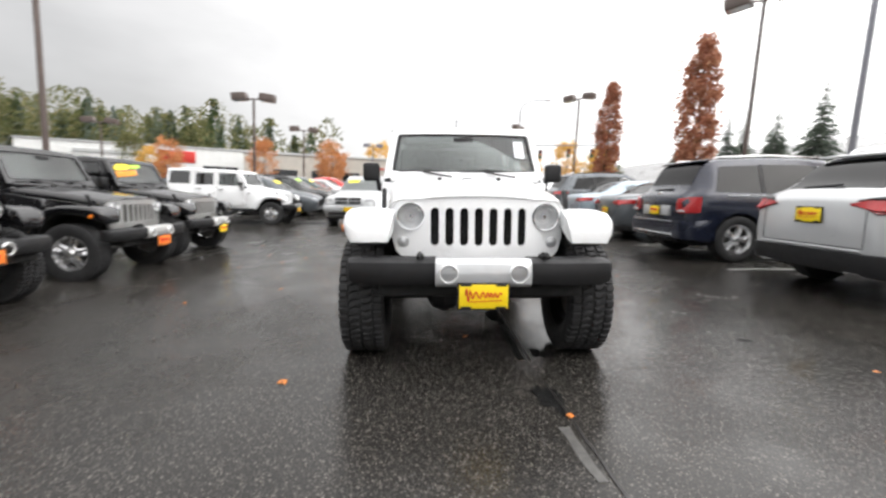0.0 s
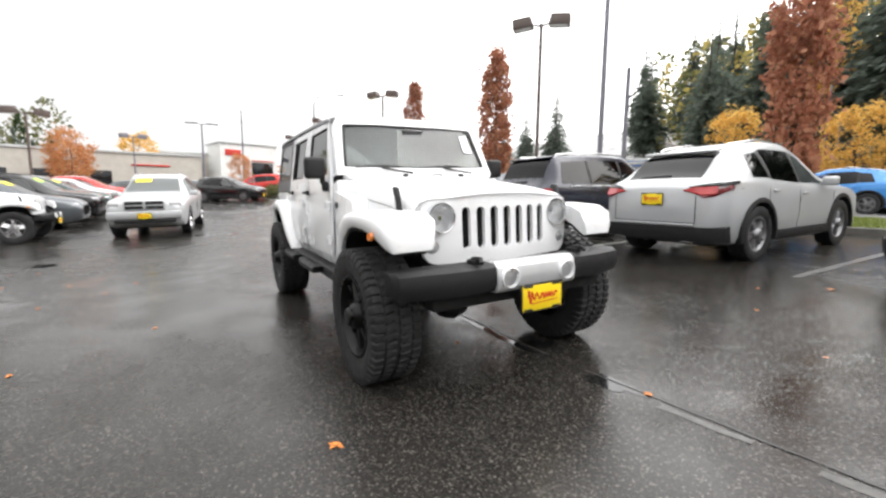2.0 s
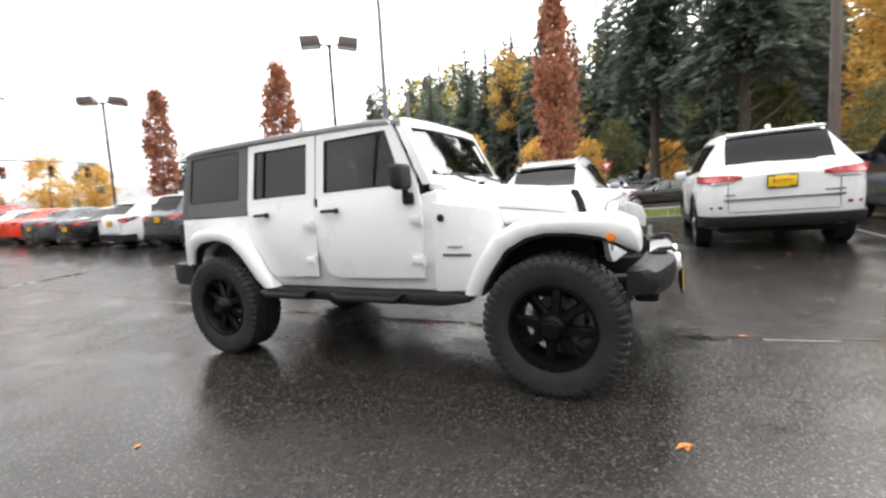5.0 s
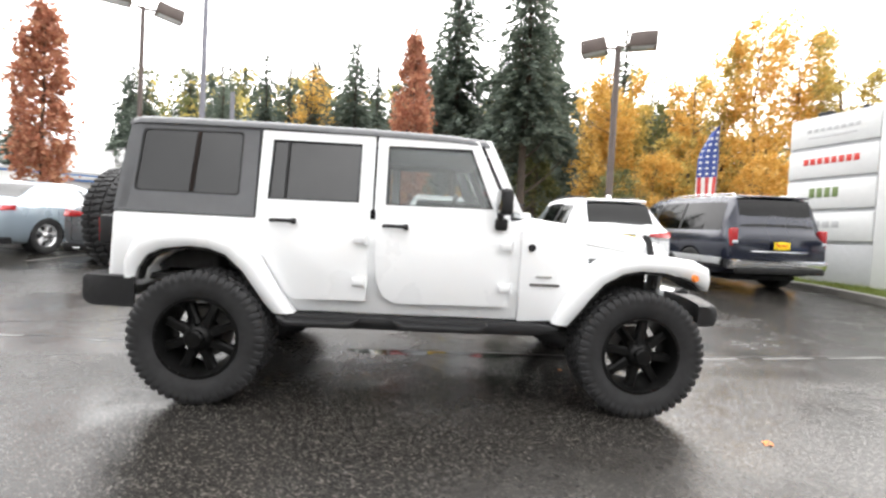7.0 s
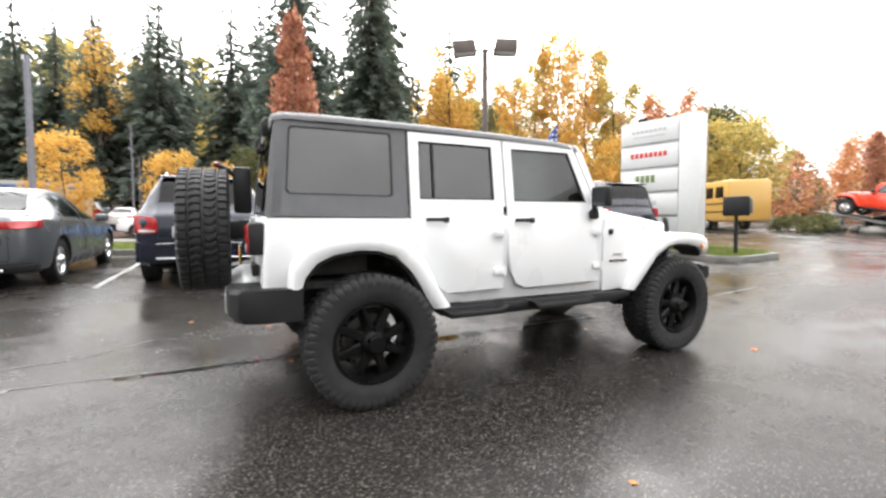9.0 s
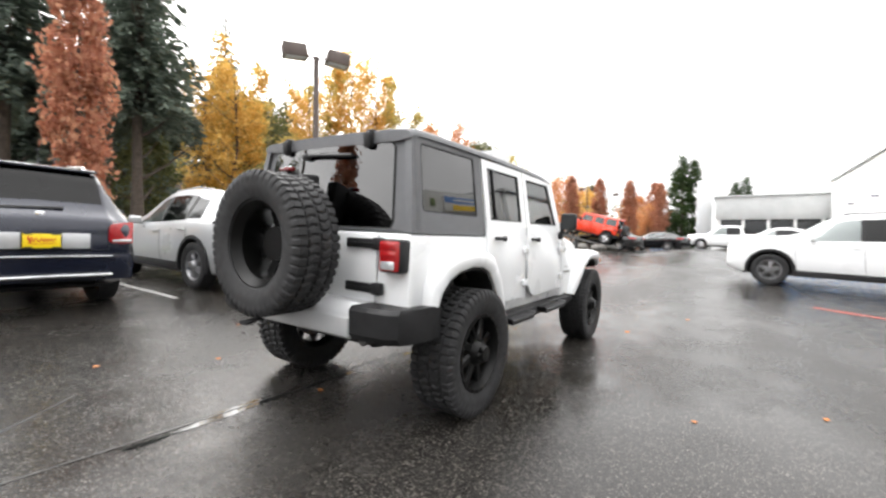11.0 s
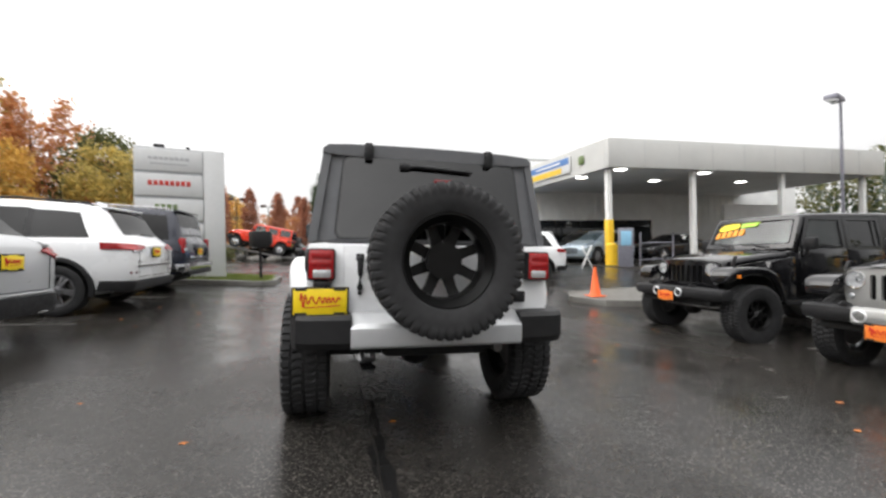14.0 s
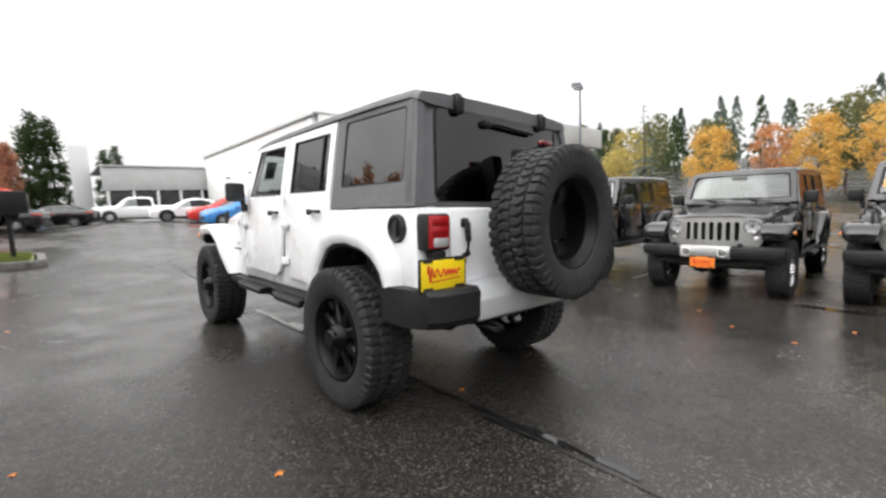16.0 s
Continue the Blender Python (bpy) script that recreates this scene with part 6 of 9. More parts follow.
define("full_size_suv", sh_yu, 2.95, "five", A_YU,
       [(-1.02, -0.08, -0.62, -0.10, 0.06, 0.90, False), (0.0, 0.95, 0.0, 0.92, 0.06, 0.90, True), (1.03, 2.28, 1.0, 2.18, 0.06, 0.88, True)],
       (-1.25, -0.74, 0.95, 0.93), (2.345, 2.49, 0.97, 0.95),
       lambda sh: common(sh, -0.92, 1.22, (-0.1, 0.9),
                         [(redlens, [((0.87, 2.53, 1.06), (0.13, 0.12, 0.34), 0.03, (0, 0, -10))]), (whitelens, [((0.86, 2.55, 0.97), (0.11, 0.10, 0.07), 0.02, (0, 0, -10))])],
                         [(whitelens, [((0.78, -2.55, 0.92), (0.30, 0.14, 0.20), 0.04, (0, 0, 12))])],
                         (2.70, 0.48, 0.66, 0.97, chrome), (-0.4, 2.2),
                         [("lower_bumper", darkvoid, [((0, 2.62, 0.45), (1.7, 0.12, 0.12), 0.03, (0, 0, 0))]),
                          ("chrome_strip", chrome, [((0, 2.60, 0.80), (1.1, 0.03, 0.03), 0.01, (0, 0, 0))]),
                          ("roof_spoiler", navy, [((0, 2.33, 1.84), (1.36, 0.14, 0.035), 0.014, (-8, 0, 0))])]) + [nose(sh, -2.64, 0.85, 1.1, 0.30, chrome)])

# saloon
A_SE = (0.385, 0.335)
sh_se = Shell([(-2.30, 0.66), (-2.15, 0.78), (-1.7, 0.90), (-1.0, 0.98), (-0.92, 1.0), (-0.10, 1.35), (0.3, 1.425), (0.7, 1.425), (1.15, 1.34), (1.70, 1.08), (1.80, 1.05), (2.20, 1.02), (2.28, 0.99), (2.34, 0.92)],
              [(-2.30, 0.58), (-2.1, 0.70), (-1.0, 0.88), (0.0, 0.92), (1.5, 0.965), (2.1, 0.95), (2.34, 0.84)],
              [(-2.30, 0.62), (-2.1, 0.80), (-1.6, 0.90), (0, 0.91), (1.5, 0.91), (2.1, 0.86), (2.34, 0.74)],
              [(-2.30, 0.45), (-1.0, 0.70), (-0.1, 0.56), (0.6, 0.53), (1.2, 0.54), (1.75, 0.66), (2.34, 0.62)],
              [(-2.30, 0.28), (-2.0, 0.18), (0, 0.17), (1.9, 0.22), (2.34, 0.34)])
define("saloon", sh_se, 2.80, "small", A_SE,
       [(-0.62, 0.22, -0.02, 0.22, 0.06, 0.88, False), (0.30, 1.14, 0.30, 0.94, 0.06, 0.88, False)],
       (-0.90, -0.10, 0.95, 0.92), (1.14, 1.70, 0.93, 0.93),
       lambda sh: common(sh, -0.52, 0.96, (0.12, 1.0),
                         [(redlens, dict(x=[0.40, 0.52, 0.72, 0.865], top=[0.905, 0.925, 0.935, 0.945], low=[0.845, 0.825, 0.825, 0.855]))],
                         [(whitelens, [((0.62, -2.10, 0.64), (0.34, 0.18, 0.10), 0.04, (0, 0, 26))])],
                         (2.375, 0.24, 0.36, 0.78, blackplast), None,
                         [("boot_trim", chrome, [((0, 2.32, 0.875), (0.70, 0.02, 0.014), 0.005, (0, 0, 0))]),
                          ("exhaust_tip", chrome, [((0.5, 2.34, 0.28), (0.12, 0.08, 0.05), 0.02, (0, 0, 0)), ((-0.5, 2.34, 0.28), (0.12, 0.08, 0.05), 0.02, (0, 0, 0))])]) + [nose(sh, -2.28, 0.48, 0.8, 0.22)])

# hatchback
A_HB = (0.375, 0.325)
sh_hb = Shell([(-2.05, 0.70), (-1.9, 0.84), (-1.45, 0.96), (-1.05, 1.03), (-0.98, 1.05), (-0.1, 1.44), (0.3, 1.53), (0.9, 1.53), (1.45, 1.45), (1.55, 1.42), (1.85, 1.05), (1.95, 1.0), (2.05, 0.90)],
              [(-2.05, 0.62), (-1.8, 0.76), (-1.0, 0.92), (0.0, 0.96), (1.2, 1.02), (1.8, 1.0), (2.05, 0.82)],
              [(-2.05, 0.60), (-1.85, 0.78), (-1.4, 0.86), (0, 0.875), (1.3, 0.875), (1.8, 0.82), (2.05, 0.72)],
              [(-2.05, 0.45), (-1.0, 0.66), (-0.1, 0.56), (0.6, 0.54), (1.5, 0.52), (2.05, 0.58)],
              [(-2.05, 0.28), (-1.8, 0.18), (1.7, 0.20), (2.05, 0.34)])
define("hatchback", sh_hb, 2.54, "small", A_HB,
       [(-0.70, 0.12, -0.04, 0.12, 0.06, 0.88, False), (0.20, 1.02, 0.20, 0.96, 0.06, 0.88, False), (1.08, 1.42, 1.04, 1.24, 0.1, 0.8, True)],
       (-0.95, -0.10, 0.95, 0.92), (1.56, 1.84, 0.95, 0.95),
       lambda sh: common(sh, -0.60, 1.0, (0.0, 0.9), [(redlens, [((0.66, 1.97, 0.92), (0.18, 0.12, 0.20), 0.03, (0, 0, -20))])],
                         [(whitelens, [((0.58, -1.88, 0.72), (0.28, 0.20, 0.13), 0.04, (0, 0, 30))])], (2.08, 0.26, 0.42, 0.74, blackplast), None, None) + [nose(sh, -2.04, 0.46, 0.8, 0.16)])

# pickup: a cab with an open bed
A_PU = (0.450, 0.395)
sh_pu = Shell([(-2.75, 0.98), (-2.6, 1.08), (-1.9, 1.15), (-1.45, 1.19), (-1.38, 1.21), (-0.85, 1.66), (-0.55, 1.82), (0.2, 1.86), (0.72, 1.83), (0.86, 1.76), (0.95, 1.26), (1.05, 1.24), (2.72, 1.24), (2.80, 1.20)],
              [(-2.75, 0.88), (-2.3, 1.0), (-1.3, 1.10), (0.9, 1.14), (1.1, 1.16), (2.80, 1.12)],
              [(-2.75, 0.86), (-2.5, 0.97), (-1.6, 1.0), (2.4, 1.0), (2.80, 0.96)],
              [(-2.75, 0.7), (-1.3, 0.84), (-0.8, 0.74), (0.7, 0.72), (0.95, 0.90), (2.80, 0.90)],
              [(-2.75, 0.42), (-2.0, 0.32), (2.2, 0.36), (2.80, 0.50)])
define("pickup", sh_pu, 3.5, "five", A_PU,
       [(-1.08, -0.12, -0.70, -0.14, 0.06, 0.90, False), (-0.04, 0.78, -0.04, 0.68, 0.06, 0.90, True)],
       (-1.35, -0.84, 0.95, 0.93), (0.87, 0.94, 0.95, 0.95),
       lambda sh: common(sh, -1.0, 1.22, (-0.15, 0.6), [(redlens, [((0.90, 2.77, 1.0), (0.12, 0.10, 0.30), 0.03, (0, 0, 0))])],
                         [(whitelens, [((0.80, -2.66, 0.92), (0.28, 0.14, 0.16), 0.04, (0, 0, 12))])], (2.86, 0.46, 0.62, 0.95, chrome), None,
                         [("bed_liner", blackplast, [((0, 1.9, 1.235), (1.62, 1.62, 0.04), 0.02, (0, 0, 0))])]) + [nose(sh, -2.74, 0.82, 1.15, 0.30)])

# wagon with a cross-bar grille, facing the lot
define("nose_suv", sh_gc, 2.915, "five", A_GC,
       [(-0.84, 0.08, -0.34, 0.06, 0.06, 0.90, False), (0.16, 1.02, 0.14, 0.96, 0.06, 0.90, True), (1.10, 1.85, 1.05, 1.62, 0.08, 0.86, True)],
       (-1.04, -0.40, 0.97, 0.95), (1.94, 2.21, 0.98, 0.96),
       lambda sh: common(sh, -0.72, 1.16, (0.02, 0.98),
                         [(redlens, [((0.82, 2.315, 1.045), (0.14, 0.10, 0.26), 0.03, (0, 0, -16))])],
                         [(whitelens, [((0.70, -2.27, 0.885), (0.30, 0.10, 0.16), 0.03, (0, 0, 18))])],
                         (2.43, 0.36, 0.60, 0.88, white), (-0.2, 1.72), None) + [
           ("front_grille", lens("front_grille", white, ((0, -2.375, 0.885), (0.94, 0.05, 0.26), 0.03, (0, 0, 0))), "paint", "", None),
           ("grille_void", lens("grille_void", darkvoid, *[((x, -2.398, z), (0.40, 0.02, 0.085), 0.02, (0, 0, 0)) for x in (-0.23, 0.23) for z in (0.825, 0.945)]), None, "", None),
           ("front_bumper", lens("front_bumper", white, ((0, -2.36, 0.62), (1.74, 0.20, 0.22), 0.06, (0, 0, 0))), "paint", "", None),
           ("air_intake", lens("air_intake", darkvoid, ((0, -2.40, 0.46), (1.40, 0.14, 0.10), 0.03, (0, 0, 0))), None, "", None)])

# ---- cars of the row behind the wagon's left side, tails to the lane ----
E_ROW = "row of parked cars with tails to the lane"
car("crossover", "silver crossover with yellow dealer plate and dark bumper", on_ground(6.06, -0.32, 90), silver_paint, E_ROW, rear_plate=(0, 2.315, 0.86))
car("boxy_suv", "navy boxy off-roader with chrome trim and roof rails", on_ground(5.92, 2.64, 90), navy, E_ROW, rear_plate=(0, 2.262, 0.80))
car("saloon", "dark grey saloon with red tail lamps", on_ground(6.35, 5.54, 90), greypaint, E_ROW, rear_plate=(0, 2.36, 0.68))
car("large_suv", "white large family wagon with tinted windows", on_ground(6.08, -3.58, 90), white, E_ROW, rear_plate=(0, 2.425, 0.95))
car("full_size_suv", "dark blue full-size wagon with chrome bumper", on_ground(6.47, -6.62, 90), navy, E_ROW, rear_plate=(0, 2.64, 0.92))
car("saloon", "pale blue-grey saloon with alloy wheels", on_ground(6.45, 8.3, 90), bluegrey, E_ROW, wheel="ten")
car("large_suv", "dark grey family wagon with yellow plate", on_ground(6.6, 11.1, 90), greypaint, E_ROW, rear_plate=(0, 2.425, 0.95))
car("crossover", "white crossover parked on wet asphalt", on_ground(6.6, 13.9, 90), white, E_ROW, rear_plate=(0, 2.315, 0.86))
car("saloon", "black saloon parked on wet asphalt", on_ground(6.6, 16.7, 90), blackpaint, E_ROW, rear_plate=(0, 2.36, 0.68))
car("saloon", "charcoal saloon parked on wet asphalt", on_ground(6.6, 19.4, 90), greypaint, E_ROW, rear_plate=(0, 2.36, 0.68))
car("saloon", "red saloon parked on wet asphalt", on_ground(6.6, 22.1, 90), orangered, E_ROW)
car("saloon", "silver saloon parked on wet asphalt", on_ground(6.6, 24.8, 90), silver_paint, E_ROW)
car("hatchback", "red hatchback parked on wet asphalt", on_ground(7.2, 27.5, 90), redpaint, E_ROW)
car("large_suv", "red family wagon on wet asphalt", on_ground(7.5, 30.5, 90), redpaint, E_ROW)

# ---- off-road wagons of the opposite row, noses to the lane ----
W_ROW = "row of off-road wagons with noses to the lane"
offroader("off_road_wagon", "black off-road wagon with mud tyres and price marks on the windscreen", on_ground(-6.55, -0.78, 90), blackpaint, blackpaint, blackpaint, blackpaint, "trail", 0.415, -0.02, 0.80, group=W_ROW, plate_mat=plateorange, centre=blackplast, marker=True)
offroader("off_road_wagon", "black off-road wagon with silver grille and bright five-spoke wheels", on_ground(-6.60, 1.93, 90), blackpaint, blackpaint, gunmetal, blackpaint, "five", 0.400, -0.06, 0.76, group=W_ROW, plate_mat=plateorange, centre=gunmetal)
offroader("off_road_wagon", "black off-road wagon with silver grille and yellow plate", on_ground(-6.75, 4.2, 90), blackpaint, blackpaint, gunmetal, blackpaint, "five", 0.400, -0.06, 0.76, group=W_ROW, centre=gunmetal, marker=True)
offroader("off_road_wagon", "white off-road wagon with hardtop in body colour", on_ground(-7.25, 11.2, 90), white, white, white, white, "five", 0.400, -0.06, 0.76, group=W_ROW, centre=blackplast)
lane_wagon = car("nose_suv", "silver family wagon with cross-bar grille and yellow plate", on_ground(-2.75, 12.25, -6), silver_paint, name="car", front_plate=(0, -2.475, 0.60))
windscreen_mark(lane_wagon, "nose_suv", 0.66, 0.95, -0.85, -0.15, yellowmark)
row_car = car("crossover", "dark grey crossover parked nose out", on_ground(-7.4, 14.6, 90), greypaint, W_ROW)
windscreen_mark(row_car, "crossover", 0.60, 0.92, -0.7, 0.35, yellowmark)
row_car = car("large_suv", "black family wagon parked nose out", on_ground(-7.4, 17.4, 90), blackpaint, W_ROW)
windscreen_mark(row_car, "large_suv", 0.60, 0.92, -0.7, 0.35, lime)
row_car = car("crossover", "dark green crossover parked nose out", on_ground(-7.4, 20.2, 90), tealdark, W_ROW)
windscreen_mark(row_car, "crossover", 0.60, 0.92, -0.7, 0.35, yellowmark)
car("saloon", "red saloon parked on wet asphalt", on_ground(-7.4, 23.0, 90), redpaint, W_ROW)
car("hatchback", "silver hatchback parked nose out", on_ground(-7.4, 25.7, 90), silver_paint, W_ROW)
car("crossover", "dark red crossover parked nose out", on_ground(-7.4, 28.5, 90), redpaint, W_ROW)

# ---- far end of the lane ----
car("crossover", "black crossover standing across the lane", on_ground(0.2, 29.0, 60), blackpaint, rear_plate=None, front_plate=(0, -2.36, 0.42))
car("saloon", "charcoal saloon parked on wet asphalt", on_ground(-1.6, 31.5, 60), greypaint)
car("large_suv", "red family wagon on wet asphalt", on_ground(2.8, 35.5, -110), redpaint)
car("pickup", "red pickup parked on wet asphalt", on_ground(6.0, 37.0, -110), redpaint)
car("saloon", "dark grey saloon parked far off", on_ground(-5.5, 34, 80), greypaint)

# ---- south side, towards the showroom ----
car("large_suv", "white large family wagon leaving the service canopy", on_ground(-4.8, -9.6, 83.3), white, wheel="grey")
car("hatchback", "bright blue hatchback parked near the showroom", on_ground(-5.6, -21.0, 90), bluepaint)
car("hatchback", "bright blue hatchback beside another blue one", on_ground(-7.5, -23.0, 90), bluepaint)
car("saloon", "black saloon parked on wet asphalt", on_ground(4.6, -27.5, 70), blackpaint)
car("saloon", "grey saloon parked near the showroom", on_ground(5.2, -31.0, 70), greypaint)
car("saloon", "black saloon parked on wet asphalt", on_ground(2.2, -33.0, 70), blackpaint)
car("pickup", "white pickup parked near the showroom", on_ground(-2.6, -35.0, 86), white)
car("crossover", "white crossover parked on wet asphalt", on_ground(-5.0, -31.0, 84), white)
car("crossover", "maroon crossover parked near the showroom", on_ground(-6.5, -27.0, 84), redpaint)
car("saloon", "bright blue saloon parked far off", on_ground(3.5, -48.0, 0), bluepaint)

# ---- lot markings, islands and verge ----
for y0, y1 in ((-5.3, -4.15), (-4.0, -3.45), (-3.2, -2.75), (-2.0, -1.55), (3.7, 4.3), (4.4, 5.6)):
    strip("parking_line", [(0.36, y0), (0.345, y1)], 0.055, faintline, "worn pale line across the asphalt", wob=0.22, sub=0.10, dz=0.003, seed=int(abs(y0) * 10))
strip("wet_seam", [(0.335, -2.3), (0.35, -0.5), (0.34, 0.7)], 0.045, puddle_mat, "water standing in a seam of the asphalt", wob=0.35, sub=0.12, dz=0.004, category="puddle")
strip("wet_seam", [(0.335, 1.4), (0.325, 3.1)], 0.04, puddle_mat, "water standing in a seam of the asphalt", wob=0.5, sub=0.12, dz=0.004, seed=9, category="puddle")
strip("sealed_crack", [(0.37, -7.0), (0.42, -3.6), (0.40, -1.6), (0.41, 1.0), (0.37, 2.3), (0.40, 3.6), (0.43, 7.5), (0.42, 12.0)], 0.014, tar, "dark wet crack across the asphalt", wob=0.35, sub=0.09, dz=0.005, seed=4, category="crack")
strip("sealed_crack", [(1.4, 3.0), (1.0, 3.5), (0.8, 4.4), (0.5, 5.5)], 0.014, tar, "dark wet crack in the asphalt", wob=0.5, sub=0.09, dz=0.005, seed=5, category="crack")
for yy in (-8.0, -5.05, -1.95, 1.15, 4.05, 6.9, 9.7):
    strip("parking_line", [(4.0, yy), (8.6, yy)], 0.09, linepaint if 0 < yy < 5 else faintline, "white parking bay line", wob=0.15)
for yy in (0.55, 3.4, 6.6):
    strip("parking_line", [(-5.4, yy), (-9.5, yy)], 0.09, faintline, "white parking bay line", wob=0.15)
# short uneven red strip on the asphalt near the island kerb
strip("fire_lane_line", [(-3.7, -6.0), (-4.8, -5.45)], 0.10, redline, "short red strip by the kerb", wob=0.3, sub=0.2)


def puddle(x, y, rx, ry, seed):
    rnd = random.Random(seed)
    bm = B()
    n = 26
    ph = [rnd.uniform(0, 6.28) for _ in range(3)]
    ring = []
    for i in range(n):
        a = 2 * math.pi * i / n
        k = 1 + 0.28 * math.sin(2 * a + ph[0]) + 0.16 * math.sin(5 * a + ph[1]) + 0.08 * math.sin(9 * a + ph[2])
        px, py = x + rx * k * math.cos(a), y + ry * k * math.sin(a)
        ring.append(bm.verts.new((px, py, height(px, py) + 0.0028)))
    bm.faces.new(ring)
    return solo("puddle", bm, puddle_mat, "thin puddle of rain water on asphalt", "puddle", "rain puddles", "structure")


for k, (x, y, rx, ry) in enumerate(((0.36, 2.45, 0.05, 0.25), (0.36, -2.35, 0.07, 0.28), (0.28, 0.25, 0.07, 0.30), (0.31, -0.55, 0.06, 0.22), (0.55, -1.75, 0.10, 0.20), (2.1, -1.5, 0.16, 0.05),
                                     (-4.5, 3.3, 0.12, 0.35), (-4.2, 5.9, 0.14, 0.25), (-1.6, 9.6, 0.8, 0.22), (1.2, 10.2, 0.7, 0.2))):
    puddle(x, y, rx, ry, 40 + k)

kerb([(9.45, 40), (9.45, -7.4), (8.6, -8.0), (2.75, -8.1), (2.40, -8.5), (2.45, -10.1), (3.0, -10.6), (16.0, -11.1)], "weathered concrete kerb of the verge")
patch("verge_grass", 9.5, 12.8, -8.1, 40, grassbase, "mown green grass verge", 0.10, "grass")
patch("verge_grass", 2.55, 12.8, -10.6, -8.1, grassbase, "mown green grass island round the sign", 0.10, "grass", 0.5)
kerb([(12.85, 40), (12.85, -40)], "concrete kerb along the road")
patch("road", 12.95, 21.5, -70, 70, roadgrey, "pale wet street behind the lot", 0.02, "road", 2.0)
patch("mulch_bank", 24.5, 30.5, -40, 60, earth, "brown bark mulch bank across the street", 0.04, "ground", 2.0)
patch("hillside", 52, 140, -160, 24, earth, "brown wooded hillside floor", 0.05, "ground", 8.0)
patch("hill_grass", 44.5, 51.5, -40, 60, grassbase, "grass bank of the upper car park", 0.05, "grass", 2.0)
isl = [(-4.75, -4.15), (-5.2, -3.55), (-6.2, -3.35), (-9.5, -3.5), (-9.5, -5.3), (-6.0, -5.2), (-5.1, -4.8), (-4.75, -4.15)]
kerb(isl, "pale concrete kerb of a small island")
bm = B()
bm.faces.new([bm.verts.new((x, y, height(x, y) + 0.125)) for x, y in isl[:-1]])
solo("island_top", bm, concrete, "pale concrete top of a small island", "island", kind="structure")


def grass_blades(name, x0, x1, y0, y1, n, seed):
    g = np.random.default_rng(seed)
    x, y = g.uniform(x0, x1, n), g.uniform(y0, y1, n)
    z = np.array([height(a, b) + 0.10 for a, b in zip(x, y)])
    a = g.uniform(0, 6.28, n)
    w, hh = g.uniform(0.008, 0.016, n), g.uniform(0.04, 0.10, n)
    dx, dy = np.cos(a) * w, np.sin(a) * w
    lx, ly = g.normal(0, 0.03, n), g.normal(0, 0.03, n)
    v = np.stack([np.stack([x - dx, y - dy, z], 1), np.stack([x + dx, y + dy, z], 1), np.stack([x + lx, y + ly, z + hh], 1)], 1).reshape(-1, 3)
    me = bpy.data.meshes.new(name)
    me.from_pydata(v.tolist(), [], np.arange(3 * n).reshape(-1, 3).tolist())
    me.materials.append(grassmat)
    return solo(name, me, None, "short green grass blades of the verge", "grass", kind="stuff")


grass_blades("grass", 2.6, 9.0, -10.5, -8.2, 18000, 3)
grass_blades("grass", 9.55, 12.7, -10.4, 14.0, 26000, 4)

# ---- trees ----
def quads(name, c, u, v, mat):
    """One mesh of many small leaves: centres c with half-edges u and v."""
    p = np.stack([c - u - v * 0.35, c - v, c + u * 1.0, c + v], 1).reshape(-1, 3)
    n = len(c)
    me = bpy.data.meshes.new(name)
    me.vertices.add(4 * n)
    me.vertices.foreach_set("co", p.astype(np.float32).ravel())
    me.loops.add(4 * n)
    me.loops.foreach_set("vertex_index", np.arange(4 * n, dtype=np.int32))
    me.polygons.add(n)
    me.polygons.foreach_set("loop_start", np.arange(0, 4 * n, 4, dtype=np.int32))
    me.polygons.foreach_set("loop_total", np.full(n, 4, dtype=np.int32))
    me.update(calc_edges=True)
    me.validate()
    me.materials.append(mat)
    return me


def leaf_frames(g, n, size, spread=0.35):
    a = g.normal(size=(n, 3))
    a /= np.linalg.norm(a, axis=1)[:, None]
    b = np.cross(a, g.normal(size=(n, 3)))
    b /= np.linalg.norm(b, axis=1)[:, None]
    s = size * g.uniform(1 - spread, 1 + spread, (n, 1))
    return a * s, b * s * 0.62


